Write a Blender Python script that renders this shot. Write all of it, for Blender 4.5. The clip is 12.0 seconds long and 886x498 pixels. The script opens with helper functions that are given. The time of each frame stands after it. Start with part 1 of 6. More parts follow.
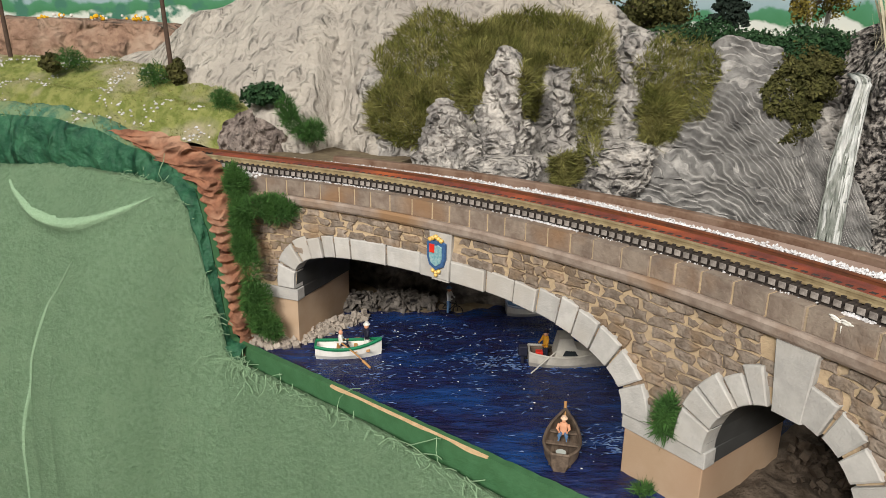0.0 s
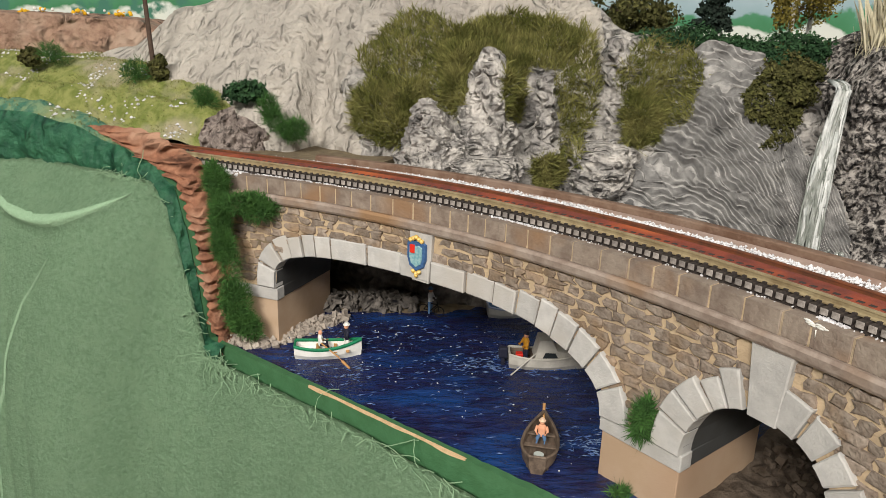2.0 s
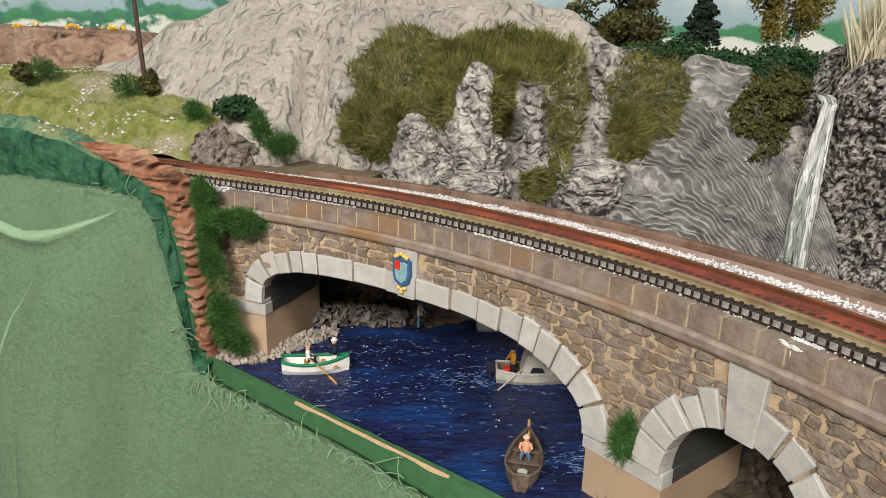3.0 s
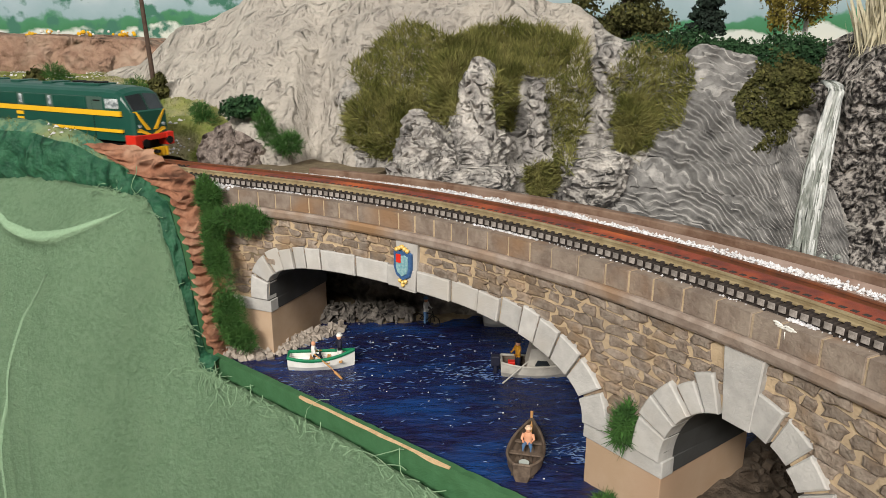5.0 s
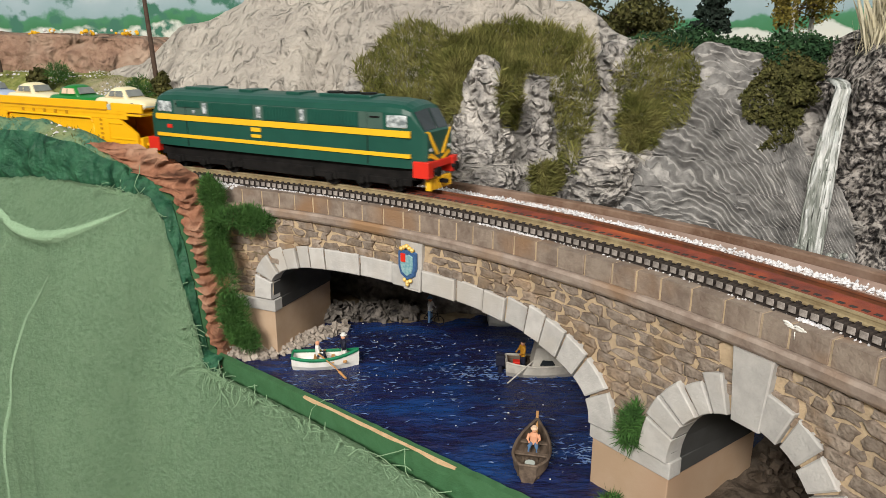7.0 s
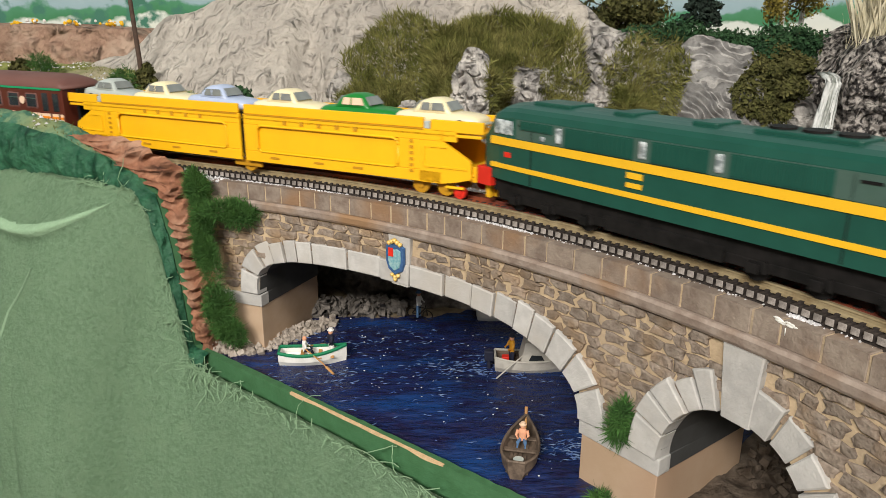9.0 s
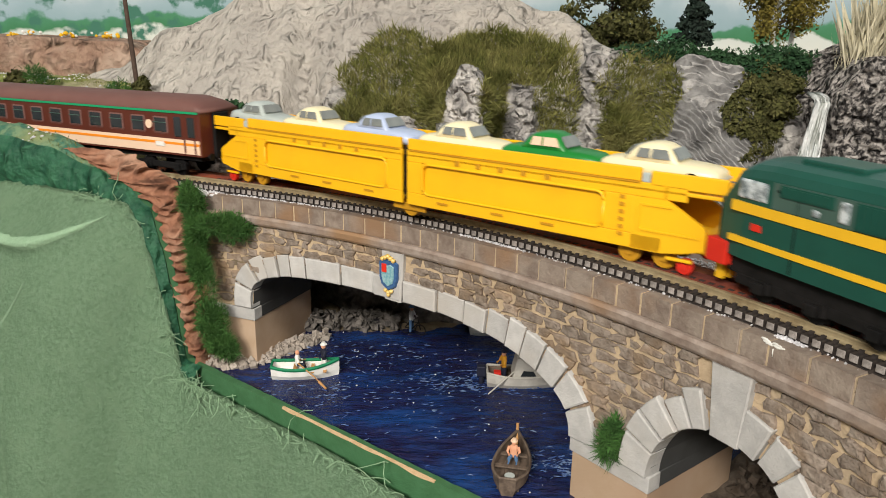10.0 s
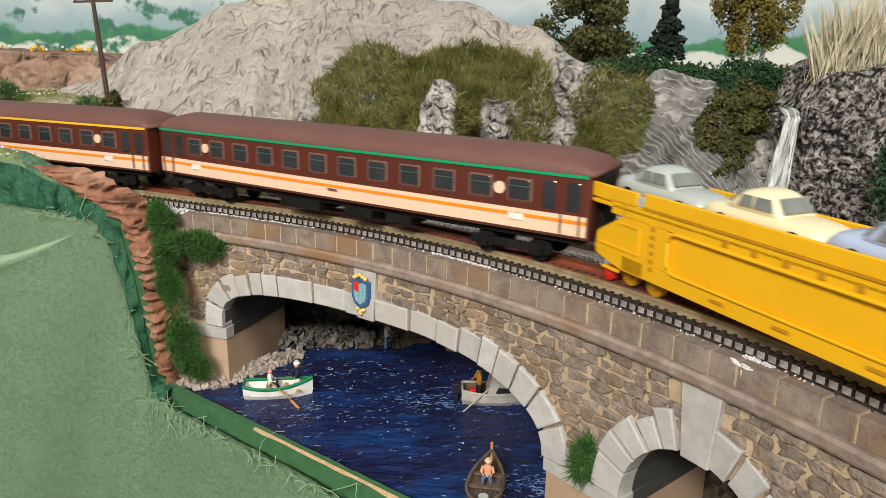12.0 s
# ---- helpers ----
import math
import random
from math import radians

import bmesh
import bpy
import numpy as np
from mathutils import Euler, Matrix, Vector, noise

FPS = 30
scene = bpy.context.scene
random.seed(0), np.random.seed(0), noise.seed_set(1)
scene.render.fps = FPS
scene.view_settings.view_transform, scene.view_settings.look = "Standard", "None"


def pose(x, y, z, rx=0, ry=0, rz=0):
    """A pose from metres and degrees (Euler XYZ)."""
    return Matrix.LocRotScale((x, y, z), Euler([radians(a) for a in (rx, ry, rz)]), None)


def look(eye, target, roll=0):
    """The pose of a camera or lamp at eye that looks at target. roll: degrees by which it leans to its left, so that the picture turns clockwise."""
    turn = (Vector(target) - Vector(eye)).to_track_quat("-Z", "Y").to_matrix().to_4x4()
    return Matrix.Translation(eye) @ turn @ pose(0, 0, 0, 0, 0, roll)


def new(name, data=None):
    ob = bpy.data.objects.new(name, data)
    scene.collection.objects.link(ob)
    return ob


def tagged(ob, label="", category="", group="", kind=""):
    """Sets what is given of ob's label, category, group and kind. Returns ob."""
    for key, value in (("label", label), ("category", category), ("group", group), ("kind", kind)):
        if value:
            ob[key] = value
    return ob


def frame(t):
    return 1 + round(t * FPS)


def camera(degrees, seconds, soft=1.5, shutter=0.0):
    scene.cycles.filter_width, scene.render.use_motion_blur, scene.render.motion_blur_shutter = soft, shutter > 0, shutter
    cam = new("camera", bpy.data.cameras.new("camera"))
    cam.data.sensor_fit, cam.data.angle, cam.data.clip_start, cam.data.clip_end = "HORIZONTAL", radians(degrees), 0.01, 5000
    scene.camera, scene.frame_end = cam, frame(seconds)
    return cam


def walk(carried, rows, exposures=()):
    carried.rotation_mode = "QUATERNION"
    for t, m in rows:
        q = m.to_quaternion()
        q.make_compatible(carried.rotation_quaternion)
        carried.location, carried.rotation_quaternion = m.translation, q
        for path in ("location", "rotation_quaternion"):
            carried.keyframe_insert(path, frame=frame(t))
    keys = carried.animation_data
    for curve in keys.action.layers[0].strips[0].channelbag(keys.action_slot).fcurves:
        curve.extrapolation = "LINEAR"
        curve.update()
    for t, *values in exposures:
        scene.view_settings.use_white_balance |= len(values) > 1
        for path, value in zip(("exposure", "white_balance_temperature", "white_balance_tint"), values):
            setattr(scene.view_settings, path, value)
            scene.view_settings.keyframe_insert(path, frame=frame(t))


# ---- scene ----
# ---- camera ----
cam = camera(62.58, 12.0, soft=0.8, shutter=0.5)
PATH = [
    (0, (0.0002, -0.0086, 0.1868), (0.0199, 1.8981, -0.4167), 0.69),
    (0.5, (0.0016, -0.0089, 0.1864), (0.0237, 1.8992, -0.4124), 1.07),
    (1, (-0.0009, -0.0090, 0.1871), (0.0301, 1.8991, -0.4114), 1.31),
    (1.5, (0.0031, -0.0082, 0.1838), (0.0468, 1.8983, -0.4192), 1.53),
    (2, (0.0031, -0.0074, 0.1862), (0.0604, 1.8997, -0.4134), 1.65),
    (2.5, (0.0038, -0.0069, 0.1877), (0.0620, 1.9037, -0.4005), 1.64),
    (3, (0.0110, -0.0072, 0.1914), (0.0646, 1.9053, -0.3911), 1.43),
    (5, (0.0210, -0.0092, 0.1858), (0.0179, 1.9076, -0.3852), 0.07),
    (5.5, (0.0203, -0.0088, 0.1853), (0.0141, 1.9081, -0.3853), 0.10),
    (6, (0.0192, -0.0084, 0.1853), (0.0119, 1.9081, -0.3865), 0.12),
    (6.5, (0.0197, -0.0068, 0.1857), (0.0118, 1.9097, -0.3861), 0.05),
    (7, (0.0196, -0.0074, 0.1854), (0.0108, 1.9086, -0.3883), -0.02),
    (9, (0.0205, -0.0035, 0.1847), (0.0389, 1.9071, -0.4060), 0.25),
    (9.5, (0.0200, -0.0047, 0.1851), (0.0444, 1.9091, -0.3954), 0.45),
    (10, (0.0207, -0.0051, 0.1881), (0.0566, 1.9137, -0.3748), 0.81),
    (10.5, (0.0233, -0.0034, 0.1915), (0.0777, 1.9184, -0.3596), 0.93),
    (11, (0.0250, -0.0025, 0.1925), (0.0981, 1.9209, -0.3508), 0.82),
    (11.5, (0.0254, -0.0024, 0.1921), (0.1071, 1.9218, -0.3471), 0.81),
    (12, (0.0255, -0.0017, 0.1916), (0.1097, 1.9225, -0.3474), 0.77),
]
walk(cam, [(t, look(eye, target, roll)) for t, eye, target, roll in PATH])

# ---- light: a hall lit by long soft ceiling panels ----
world = bpy.data.worlds.new("hall")
scene.world = world
world.use_nodes = True
world.node_tree.nodes["Background"].inputs["Color"].default_value = (1.0, 0.95, 0.88, 1)
world.node_tree.nodes["Background"].inputs["Strength"].default_value = 0.30


def ceiling_lamp(x, y, z, sx, sy, watts):
    data = bpy.data.lights.new("ceiling_panel", "AREA")
    data.shape, data.size, data.size_y, data.energy = "RECTANGLE", sx, sy, watts
    data.color = (1.0, 0.94, 0.86)
    ob = new("ceiling_panel", data)
    ob.matrix_world = look((x, y, z), (x * 0.6, y * 0.6 + 0.15, 0.0))
    return ob


ceiling_lamp(-0.75, -1.75, 1.5, 1.0, 0.45, 90)
ceiling_lamp(0.9, -1.3, 1.75, 0.8, 0.4, 26)
scene.view_settings.exposure = 0.18

# ---- materials ----


def mat(name, base, second=None, scale=300.0, rough=0.8, bump=0.0, bump_scale=None, metal=0.0, third=None, spec=0.3,
        stretch=(1, 1, 1), island=0.0, contrast=0.5, detail=6.0, ridge=0.0, ridge_scale=80.0, ridge_stretch=(1, 1, 1)):
    """A procedural surface: two colours mixed by fine noise, a third by broad noise, relief, tint by piece."""
    m = bpy.data.materials.new(name)
    m.use_nodes = True
    n, l = m.node_tree.nodes, m.node_tree.links
    b = n["Principled BSDF"]
    b.inputs["Roughness"].default_value = rough
    b.inputs["Metallic"].default_value = metal
    b.inputs["Specular IOR Level"].default_value = spec
    co = n.new("ShaderNodeTexCoord")
    mp = n.new("ShaderNodeMapping")
    mp.inputs["Scale"].default_value = stretch
    l.new(co.outputs["Object"], mp.inputs["Vector"])

    def noise_tex(s, d):
        t = n.new("ShaderNodeTexNoise")
        t.inputs["Scale"].default_value, t.inputs["Detail"].default_value = s, d
        t.inputs["Roughness"].default_value = 0.62
        l.new(mp.outputs["Vector"], t.inputs["Vector"])
        return t

    def ramp(src, lo, hi):
        r = n.new("ShaderNodeMapRange")
        r.inputs["From Min"].default_value, r.inputs["From Max"].default_value = lo, hi
        l.new(src, r.inputs["Value"])
        return r.outputs["Result"]

    def mix(fac, a, c):
        x = n.new("ShaderNodeMix")
        x.data_type = "RGBA"
        l.new(fac, x.inputs["Factor"])
        for i, v in ((6, a), (7, c)):
            if isinstance(v, tuple):
                x.inputs[i].default_value = (*v, 1)
            else:
                l.new(v, x.inputs[i])
        return x.outputs[2]

    fine = noise_tex(scale, detail)
    col = base
    w = 0.5 * contrast
    if second:
        col = mix(ramp(fine.outputs["Fac"], 0.5 - w * 0.5, 0.5 + w * 0.5), base, second)
    if third:
        broad = noise_tex(scale * 0.17, 3)
        col = mix(ramp(broad.outputs["Fac"], 0.5, 0.68), col if not isinstance(col, tuple) else base, third)
    if island:
        info = n.new("ShaderNodeObjectInfo")
        geo = n.new("ShaderNodeNewGeometry")
        add = n.new("ShaderNodeMath")
        add.operation = "ADD"
        l.new(info.outputs["Random"], add.inputs[0])
        l.new(geo.outputs["Random Per Island"], add.inputs[1])
        fr = n.new("ShaderNodeMath")
        fr.operation = "FRACT"
        l.new(add.outputs[0], fr.inputs[0])
        hsv = n.new("ShaderNodeHueSaturation")
        l.new(ramp(fr.outputs[0], 0, 1), hsv.inputs["Value"])
        mr = hsv.inputs["Value"].links[0].from_node
        mr.inputs["To Min"].default_value, mr.inputs["To Max"].default_value = 1 - island, 1 + island
        if isinstance(col, tuple):
            hsv.inputs["Color"].default_value = (*col, 1)
        else:
            l.new(col, hsv.inputs["Color"])
        col = hsv.outputs["Color"]
    if isinstance(col, tuple):
        b.inputs["Base Color"].default_value = (*col, 1)
    else:
        l.new(col, b.inputs["Base Color"])
    if bump:
        t = noise_tex(bump_scale or scale, 5)
        bp = n.new("ShaderNodeBump")
        bp.inputs["Strength"].default_value = 1.0
        bp.inputs["Distance"].default_value = bump
        l.new(t.outputs["Fac"], bp.inputs["Height"])
        l.new(bp.outputs["Normal"], b.inputs["Normal"])
    if ridge:
        mp2 = n.new("ShaderNodeMapping")
        mp2.inputs["Scale"].default_value = ridge_stretch
        l.new(co.outputs["Object"], mp2.inputs["Vector"])
        t2 = n.new("ShaderNodeTexNoise")
        t2.noise_type = "RIDGED_MULTIFRACTAL"
        t2.normalize = True
        t2.inputs["Scale"].default_value, t2.inputs["Detail"].default_value = ridge_scale, 4
        t2.inputs["Distortion"].default_value = 0.6
        l.new(mp2.outputs["Vector"], t2.inputs["Vector"])
        bp2 = n.new("ShaderNodeBump")
        bp2.inputs["Distance"].default_value = ridge
        l.new(t2.outputs["Fac"], bp2.inputs["Height"])
        if b.inputs["Normal"].is_linked:
            l.new(b.inputs["Normal"].links[0].from_socket, bp2.inputs["Normal"])
        l.new(bp2.outputs["Normal"], b.inputs["Normal"])
    return m


M = {
    "voussoir": mat("grey_dressed_stone", (0.48, 0.475, 0.46), (0.40, 0.395, 0.385), 160, 0.85, 0.0003, 900, island=0.10, third=(0.42, 0.40, 0.37)),
    "rubble": mat("brown_rubble_stone", (0.18, 0.14, 0.11), (0.31, 0.26, 0.215), 240, 0.9, 0.0016, 420, island=0.25, third=(0.27, 0.19, 0.12)),
    "mortar": mat("ochre_mortar", (0.53, 0.41, 0.27), (0.42, 0.32, 0.21), 150, 0.9, 0.0008, 500, third=(0.33, 0.27, 0.20)),
    "parapet": mat("weathered_parapet_stone", (0.175, 0.135, 0.11), (0.27, 0.225, 0.185), 130, 0.85, 0.0006, 500, island=0.05, third=(0.235, 0.145, 0.085)),
    "cornice": mat("weathered_cornice", (0.22, 0.17, 0.14), (0.33, 0.275, 0.235), 120, 0.85, 0.0004, 600, third=(0.27, 0.165, 0.09)),
    "pier": mat("tan_pier_paint", (0.46, 0.34, 0.24), (0.42, 0.30, 0.20), 60, 0.85, 0.0001, 900, third=(0.40, 0.27, 0.18)),
    # dark vault grey, with the shade deep inside the arches put into its colour
    "soffit": mat("shade_darkened_vault_grey", (0.060, 0.062, 0.062), (0.045, 0.045, 0.044), 50, 0.8),
    "deck": mat("rusty_brown_deck", (0.13, 0.075, 0.05), (0.22, 0.15, 0.11), 90, 0.9, 0.0006, 700, third=(0.28, 0.21, 0.17)),
    "walk": mat("dusty_pink_deck_paint", (0.42, 0.32, 0.275), (0.34, 0.25, 0.21), 90, 0.9, 0.0005, 500, third=(0.22, 0.11, 0.065)),
    "sleeper_end": mat("dusty_grey_sleeper_end", (0.36, 0.33, 0.31), (0.20, 0.18, 0.165), 500, 0.85, 0.0003, 900, island=0.25),
    "bed": mat("rust_red_track_bed", (0.27, 0.060, 0.033), (0.14, 0.040, 0.030), 110, 0.8, 0.0003, 900, third=(0.46, 0.11, 0.035)),
    "ballast": mat("white_ballast", (0.72, 0.72, 0.74), (0.50, 0.50, 0.52), 500, 0.9, island=0.2),
    "rail": mat("brassy_rail", (0.40, 0.33, 0.20), (0.27, 0.205, 0.115), 150, 0.5, metal=0.3),
    "far_rail": mat("rust_stained_rail", (0.22, 0.075, 0.035), (0.14, 0.06, 0.035), 150, 0.6, metal=0.3),
    "sleeper": mat("black_sleeper", (0.025, 0.021, 0.02), (0.05, 0.04, 0.035), 500, 0.7, island=0.2),
    "rock": mat("grey_plaster_rock", (0.25, 0.24, 0.225), (0.54, 0.515, 0.48), 75, 0.9, 0.0030, 320, third=(0.17, 0.165, 0.165), ridge=0.020, ridge_scale=110),
    "boulder": mat("pale_boulder", (0.27, 0.26, 0.25), (0.62, 0.59, 0.55), 95, 0.9, 0.0030, 330, third=(0.22, 0.21, 0.205), ridge=0.018, ridge_scale=120),
    # paler felt that carries the bright light on the folds as colour
    "crease": mat("pale_felt_fold_highlight", (0.285, 0.43, 0.285), (0.255, 0.395, 0.255), 420, 0.95, 0.0015, 500, spec=0.05),
    "hill": mat("pale_plaster_hill", (0.46, 0.425, 0.38), (0.585, 0.545, 0.485), 40, 0.92, 0.0030, 420, third=(0.41, 0.38, 0.345), ridge=0.0090, ridge_scale=95, ridge_stretch=(1.3, 1.0, 0.6)),
    "strata": mat("dark_streaked_rock", (0.14, 0.138, 0.136), (0.25, 0.247, 0.24), 130, 0.85, 0.001, 500),
    "strata_pale": mat("pale_rock_layer", (0.24, 0.237, 0.23), (0.42, 0.41, 0.395), 200, 0.85, 0.001, 500),
    "crag": mat("pitted_brown_crag", (0.034, 0.031, 0.031), (0.46, 0.43, 0.40), 280, 0.9, 0.0030, 300, contrast=0.30, ridge=0.022, ridge_scale=120),
    "outcrop": mat("brown_grey_outcrop", (0.13, 0.105, 0.095), (0.33, 0.28, 0.25), 140, 0.88, 0.0016, 380, ridge=0.012, ridge_scale=90),
    "dark_rock": mat("dark_shore_rock", (0.075, 0.068, 0.06), (0.20, 0.18, 0.16), 140, 0.85, 0.0012, 380, ridge=0.015, ridge_scale=70),
    "red_rock": mat("rust_red_cliff", (0.36, 0.175, 0.105), (0.23, 0.10, 0.06), 150, 0.9, 0.0015, 400, third=(0.46, 0.29, 0.20), ridge=0.03, ridge_scale=45, ridge_stretch=(0.5, 0.5, 2.2)),
    "rubble_shore": mat("pale_shore_stone", (0.42, 0.37, 0.32), (0.30, 0.26, 0.22), 300, 0.9, 0.0005, 700, island=0.25),
    "cloth": mat("green_felt_cloth", (0.205, 0.335, 0.205), (0.265, 0.41, 0.265), 420, 0.95, 0.0012, 420, third=(0.255, 0.395, 0.25), spec=0.05),
    "rim": mat("dark_green_board_paint", (0.011, 0.068, 0.036), (0.034, 0.135, 0.070), 110, 0.5, 0.0022, 300, ridge=0.010, ridge_scale=90, ridge_stretch=(1, 1, 0.4)),
    "rim2": mat("mid_green_board_paint", (0.045, 0.13, 0.055), (0.055, 0.155, 0.07), 160, 0.65, 0.0003, 600),
    "thread": mat("frayed_green_thread", (0.25, 0.38, 0.24), (0.18, 0.30, 0.18), 300, 0.9),
    "bare_wood": mat("bare_wood_edge", (0.62, 0.45, 0.27), (0.52, 0.36, 0.2), 300, 0.8),
    "water": mat("dark_blue_resin_water", (0.012, 0.011, 0.045), (0.012, 0.026, 0.105), 130, 0.26, 0.0024, 200, third=(0.010, 0.052, 0.20), spec=0.45, stretch=(0.55, 1.3, 1), contrast=0.5),
    "foam": mat("pale_blue_foam", (0.13, 0.20, 0.33), (0.02, 0.07, 0.26), 250, 0.4),
    "meadow": mat("model_meadow", (0.17, 0.21, 0.05), (0.29, 0.31, 0.10), 130, 0.95, 0.004, 300, third=(0.42, 0.37, 0.26), contrast=0.35),
    "moss": mat("blue_green_moss", (0.05, 0.15, 0.10), (0.16, 0.25, 0.14), 180, 0.9, 0.0020, 400, third=(0.24, 0.27, 0.12), contrast=0.35),
    "earth": mat("brown_earth_bank", (0.38, 0.25, 0.18), (0.26, 0.16, 0.115), 160, 0.95, 0.003, 300, third=(0.46, 0.34, 0.26), ridge=0.02, ridge_scale=60),
    "grass": mat("olive_static_grass", (0.125, 0.135, 0.032), (0.235, 0.225, 0.075), 60, 0.9, island=0.45),
    "grass_dark": mat("deep_green_fibre", (0.035, 0.10, 0.022), (0.055, 0.14, 0.03), 120, 0.9, island=0.35),
    "ivy": mat("dark_green_foliage", (0.016, 0.050, 0.020), (0.032, 0.080, 0.030), 150, 0.9, island=0.4),
    "ivy2": mat("olive_brown_foliage", (0.050, 0.055, 0.014), (0.095, 0.092, 0.03), 150, 0.9, island=0.4),
    "birch": mat("yellow_birch_foliage", (0.20, 0.16, 0.03), (0.13, 0.11, 0.02), 150, 0.9, island=0.4),
    "conifer": mat("blackish_conifer", (0.012, 0.022, 0.016), (0.02, 0.035, 0.025), 150, 0.9, island=0.4),
    "straw": mat("pale_straw_grass", (0.62, 0.58, 0.44), (0.5, 0.46, 0.32), 150, 0.9, island=0.15),
    "bark": mat("dark_brown_pole_wood", (0.06, 0.04, 0.03), (0.09, 0.06, 0.045), 300, 0.85),
    "fall": mat("white_resin_waterfall", (0.62, 0.64, 0.63), (0.36, 0.39, 0.38), 260, 0.25, 0.0012, 300, stretch=(1, 1, 0.3), spec=0.5, island=0.12),
    "fall_dim": mat("grey_resin_water", (0.16, 0.18, 0.16), (0.34, 0.36, 0.34), 260, 0.2, 0.0012, 300, stretch=(1, 1, 0.3), spec=0.5),
    "loco_green": mat("dark_green_loco_paint", (0.008, 0.062, 0.045), (0.010, 0.072, 0.052), 90, 0.38, spec=0.45),
    "loco_grey": mat("grey_green_loco_panel", (0.050, 0.095, 0.078), (0.06, 0.108, 0.09), 90, 0.4),
    "yellow_stripe": mat("yellow_stripe_paint", (0.80, 0.46, 0.02), (0.76, 0.43, 0.02), 90, 0.4),
    "red": mat("red_buffer_paint", (0.65, 0.03, 0.015), (0.58, 0.025, 0.015), 90, 0.4),
    "black": mat("black_underframe", (0.007, 0.007, 0.007), (0.014, 0.013, 0.013), 200, 0.6, spec=0.12),
    "car_glass": mat("grey_car_window", (0.16, 0.18, 0.18), (0.24, 0.26, 0.25), 60, 0.12, spec=0.6),
    "glass": mat("dark_window_glass", (0.02, 0.025, 0.028), (0.03, 0.035, 0.04), 60, 0.08, spec=0.6),
    "pale_glass": mat("pale_blinds_window", (0.16, 0.19, 0.20), (0.55, 0.6, 0.62), 260, 0.15, spec=0.6, contrast=0.3),
    "wagon": mat("bright_yellow_wagon_paint", (0.85, 0.46, 0.008), (0.80, 0.43, 0.008), 60, 0.42, spec=0.4),
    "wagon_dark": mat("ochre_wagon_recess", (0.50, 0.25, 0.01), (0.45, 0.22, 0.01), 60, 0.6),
    "maroon": mat("maroon_coach_side", (0.085, 0.020, 0.012), (0.095, 0.023, 0.014), 60, 0.4, spec=0.4),
    "roof": mat("dusty_maroon_roof", (0.145, 0.068, 0.058), (0.16, 0.078, 0.066), 60, 0.6, spec=0.3),
    "cream": mat("pinkish_cream_band", (0.75, 0.55, 0.40), (0.72, 0.52, 0.37), 60, 0.45),
    "orange": mat("orange_line_paint", (0.80, 0.25, 0.015), (0.76, 0.23, 0.015), 60, 0.45),
    "green_line": mat("bright_green_line", (0.01, 0.28, 0.12), (0.01, 0.26, 0.11), 60, 0.45),
    "white": mat("white_paint", (0.78, 0.78, 0.75), (0.68, 0.68, 0.64), 120, 0.5),
    "offwhite": mat("weathered_white_hull", (0.52, 0.50, 0.45), (0.42, 0.40, 0.36), 200, 0.5),
    "boat_green": mat("green_gunwale", (0.01, 0.20, 0.09), (0.01, 0.16, 0.07), 200, 0.5),
    "boat_wood": mat("dark_boat_wood", (0.075, 0.055, 0.042), (0.16, 0.12, 0.09), 300, 0.7, stretch=(0.3, 1, 1)),
    "oar_wood": mat("varnished_oar_wood", (0.50, 0.27, 0.10), (0.42, 0.22, 0.08), 300, 0.6),
    "skin": mat("painted_figure_peach", (0.70, 0.36, 0.22), (0.62, 0.30, 0.18), 300, 0.6),
    "navy": mat("navy_figure_paint", (0.012, 0.014, 0.03), (0.02, 0.022, 0.04), 300, 0.6),
    "jeans": mat("blue_figure_paint", (0.10, 0.20, 0.36), (0.08, 0.16, 0.3), 300, 0.6),
    "mustard": mat("mustard_figure_paint", (0.55, 0.27, 0.02), (0.45, 0.2, 0.02), 300, 0.6),
    "car_cream": mat("cream_car_paint", (0.80, 0.72, 0.47), (0.78, 0.70, 0.45), 60, 0.35, spec=0.5),
    "car_green": mat("green_car_paint", (0.012, 0.20, 0.035), (0.012, 0.18, 0.03), 60, 0.35, spec=0.5),
    "car_blue": mat("pale_blue_car_paint", (0.42, 0.50, 0.68), (0.40, 0.48, 0.66), 60, 0.35, spec=0.5),
    "car_grey": mat("pale_grey_car_paint", (0.42, 0.47, 0.45), (0.40, 0.45, 0.43), 60, 0.35, spec=0.5),
    "shield_blue": mat("blue_enamel", (0.03, 0.08, 0.20), (0.05, 0.12, 0.26), 700, 0.4, island=0.2),
    "shield_teal": mat("teal_enamel", (0.12, 0.30, 0.36), (0.30, 0.45, 0.46), 700, 0.4),
    "gold": mat("gold_enamel", (0.62, 0.38, 0.06), (0.75, 0.55, 0.2), 700, 0.4),
    "sand": mat("sandy_shore", (0.20, 0.16, 0.10), (0.13, 0.10, 0.065), 150, 0.9, 0.0006, 500),
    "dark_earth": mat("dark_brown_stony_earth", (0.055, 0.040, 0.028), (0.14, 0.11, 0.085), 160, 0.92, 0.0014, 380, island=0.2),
    "floor": mat("hall_floor", (0.25, 0.23, 0.21), (0.3, 0.28, 0.26), 8, 0.6),
    "plaster": mat("hall_wall", (0.34, 0.32, 0.29), (0.30, 0.28, 0.25), 3, 0.9),
}

# ---- building helpers ----
CX, CY, RF = -0.2871, -0.0388, 0.4767   # centre of the curve, and the radius of the bridge's near face
RAIL = 0.1066                           # height of the rail tops over the water


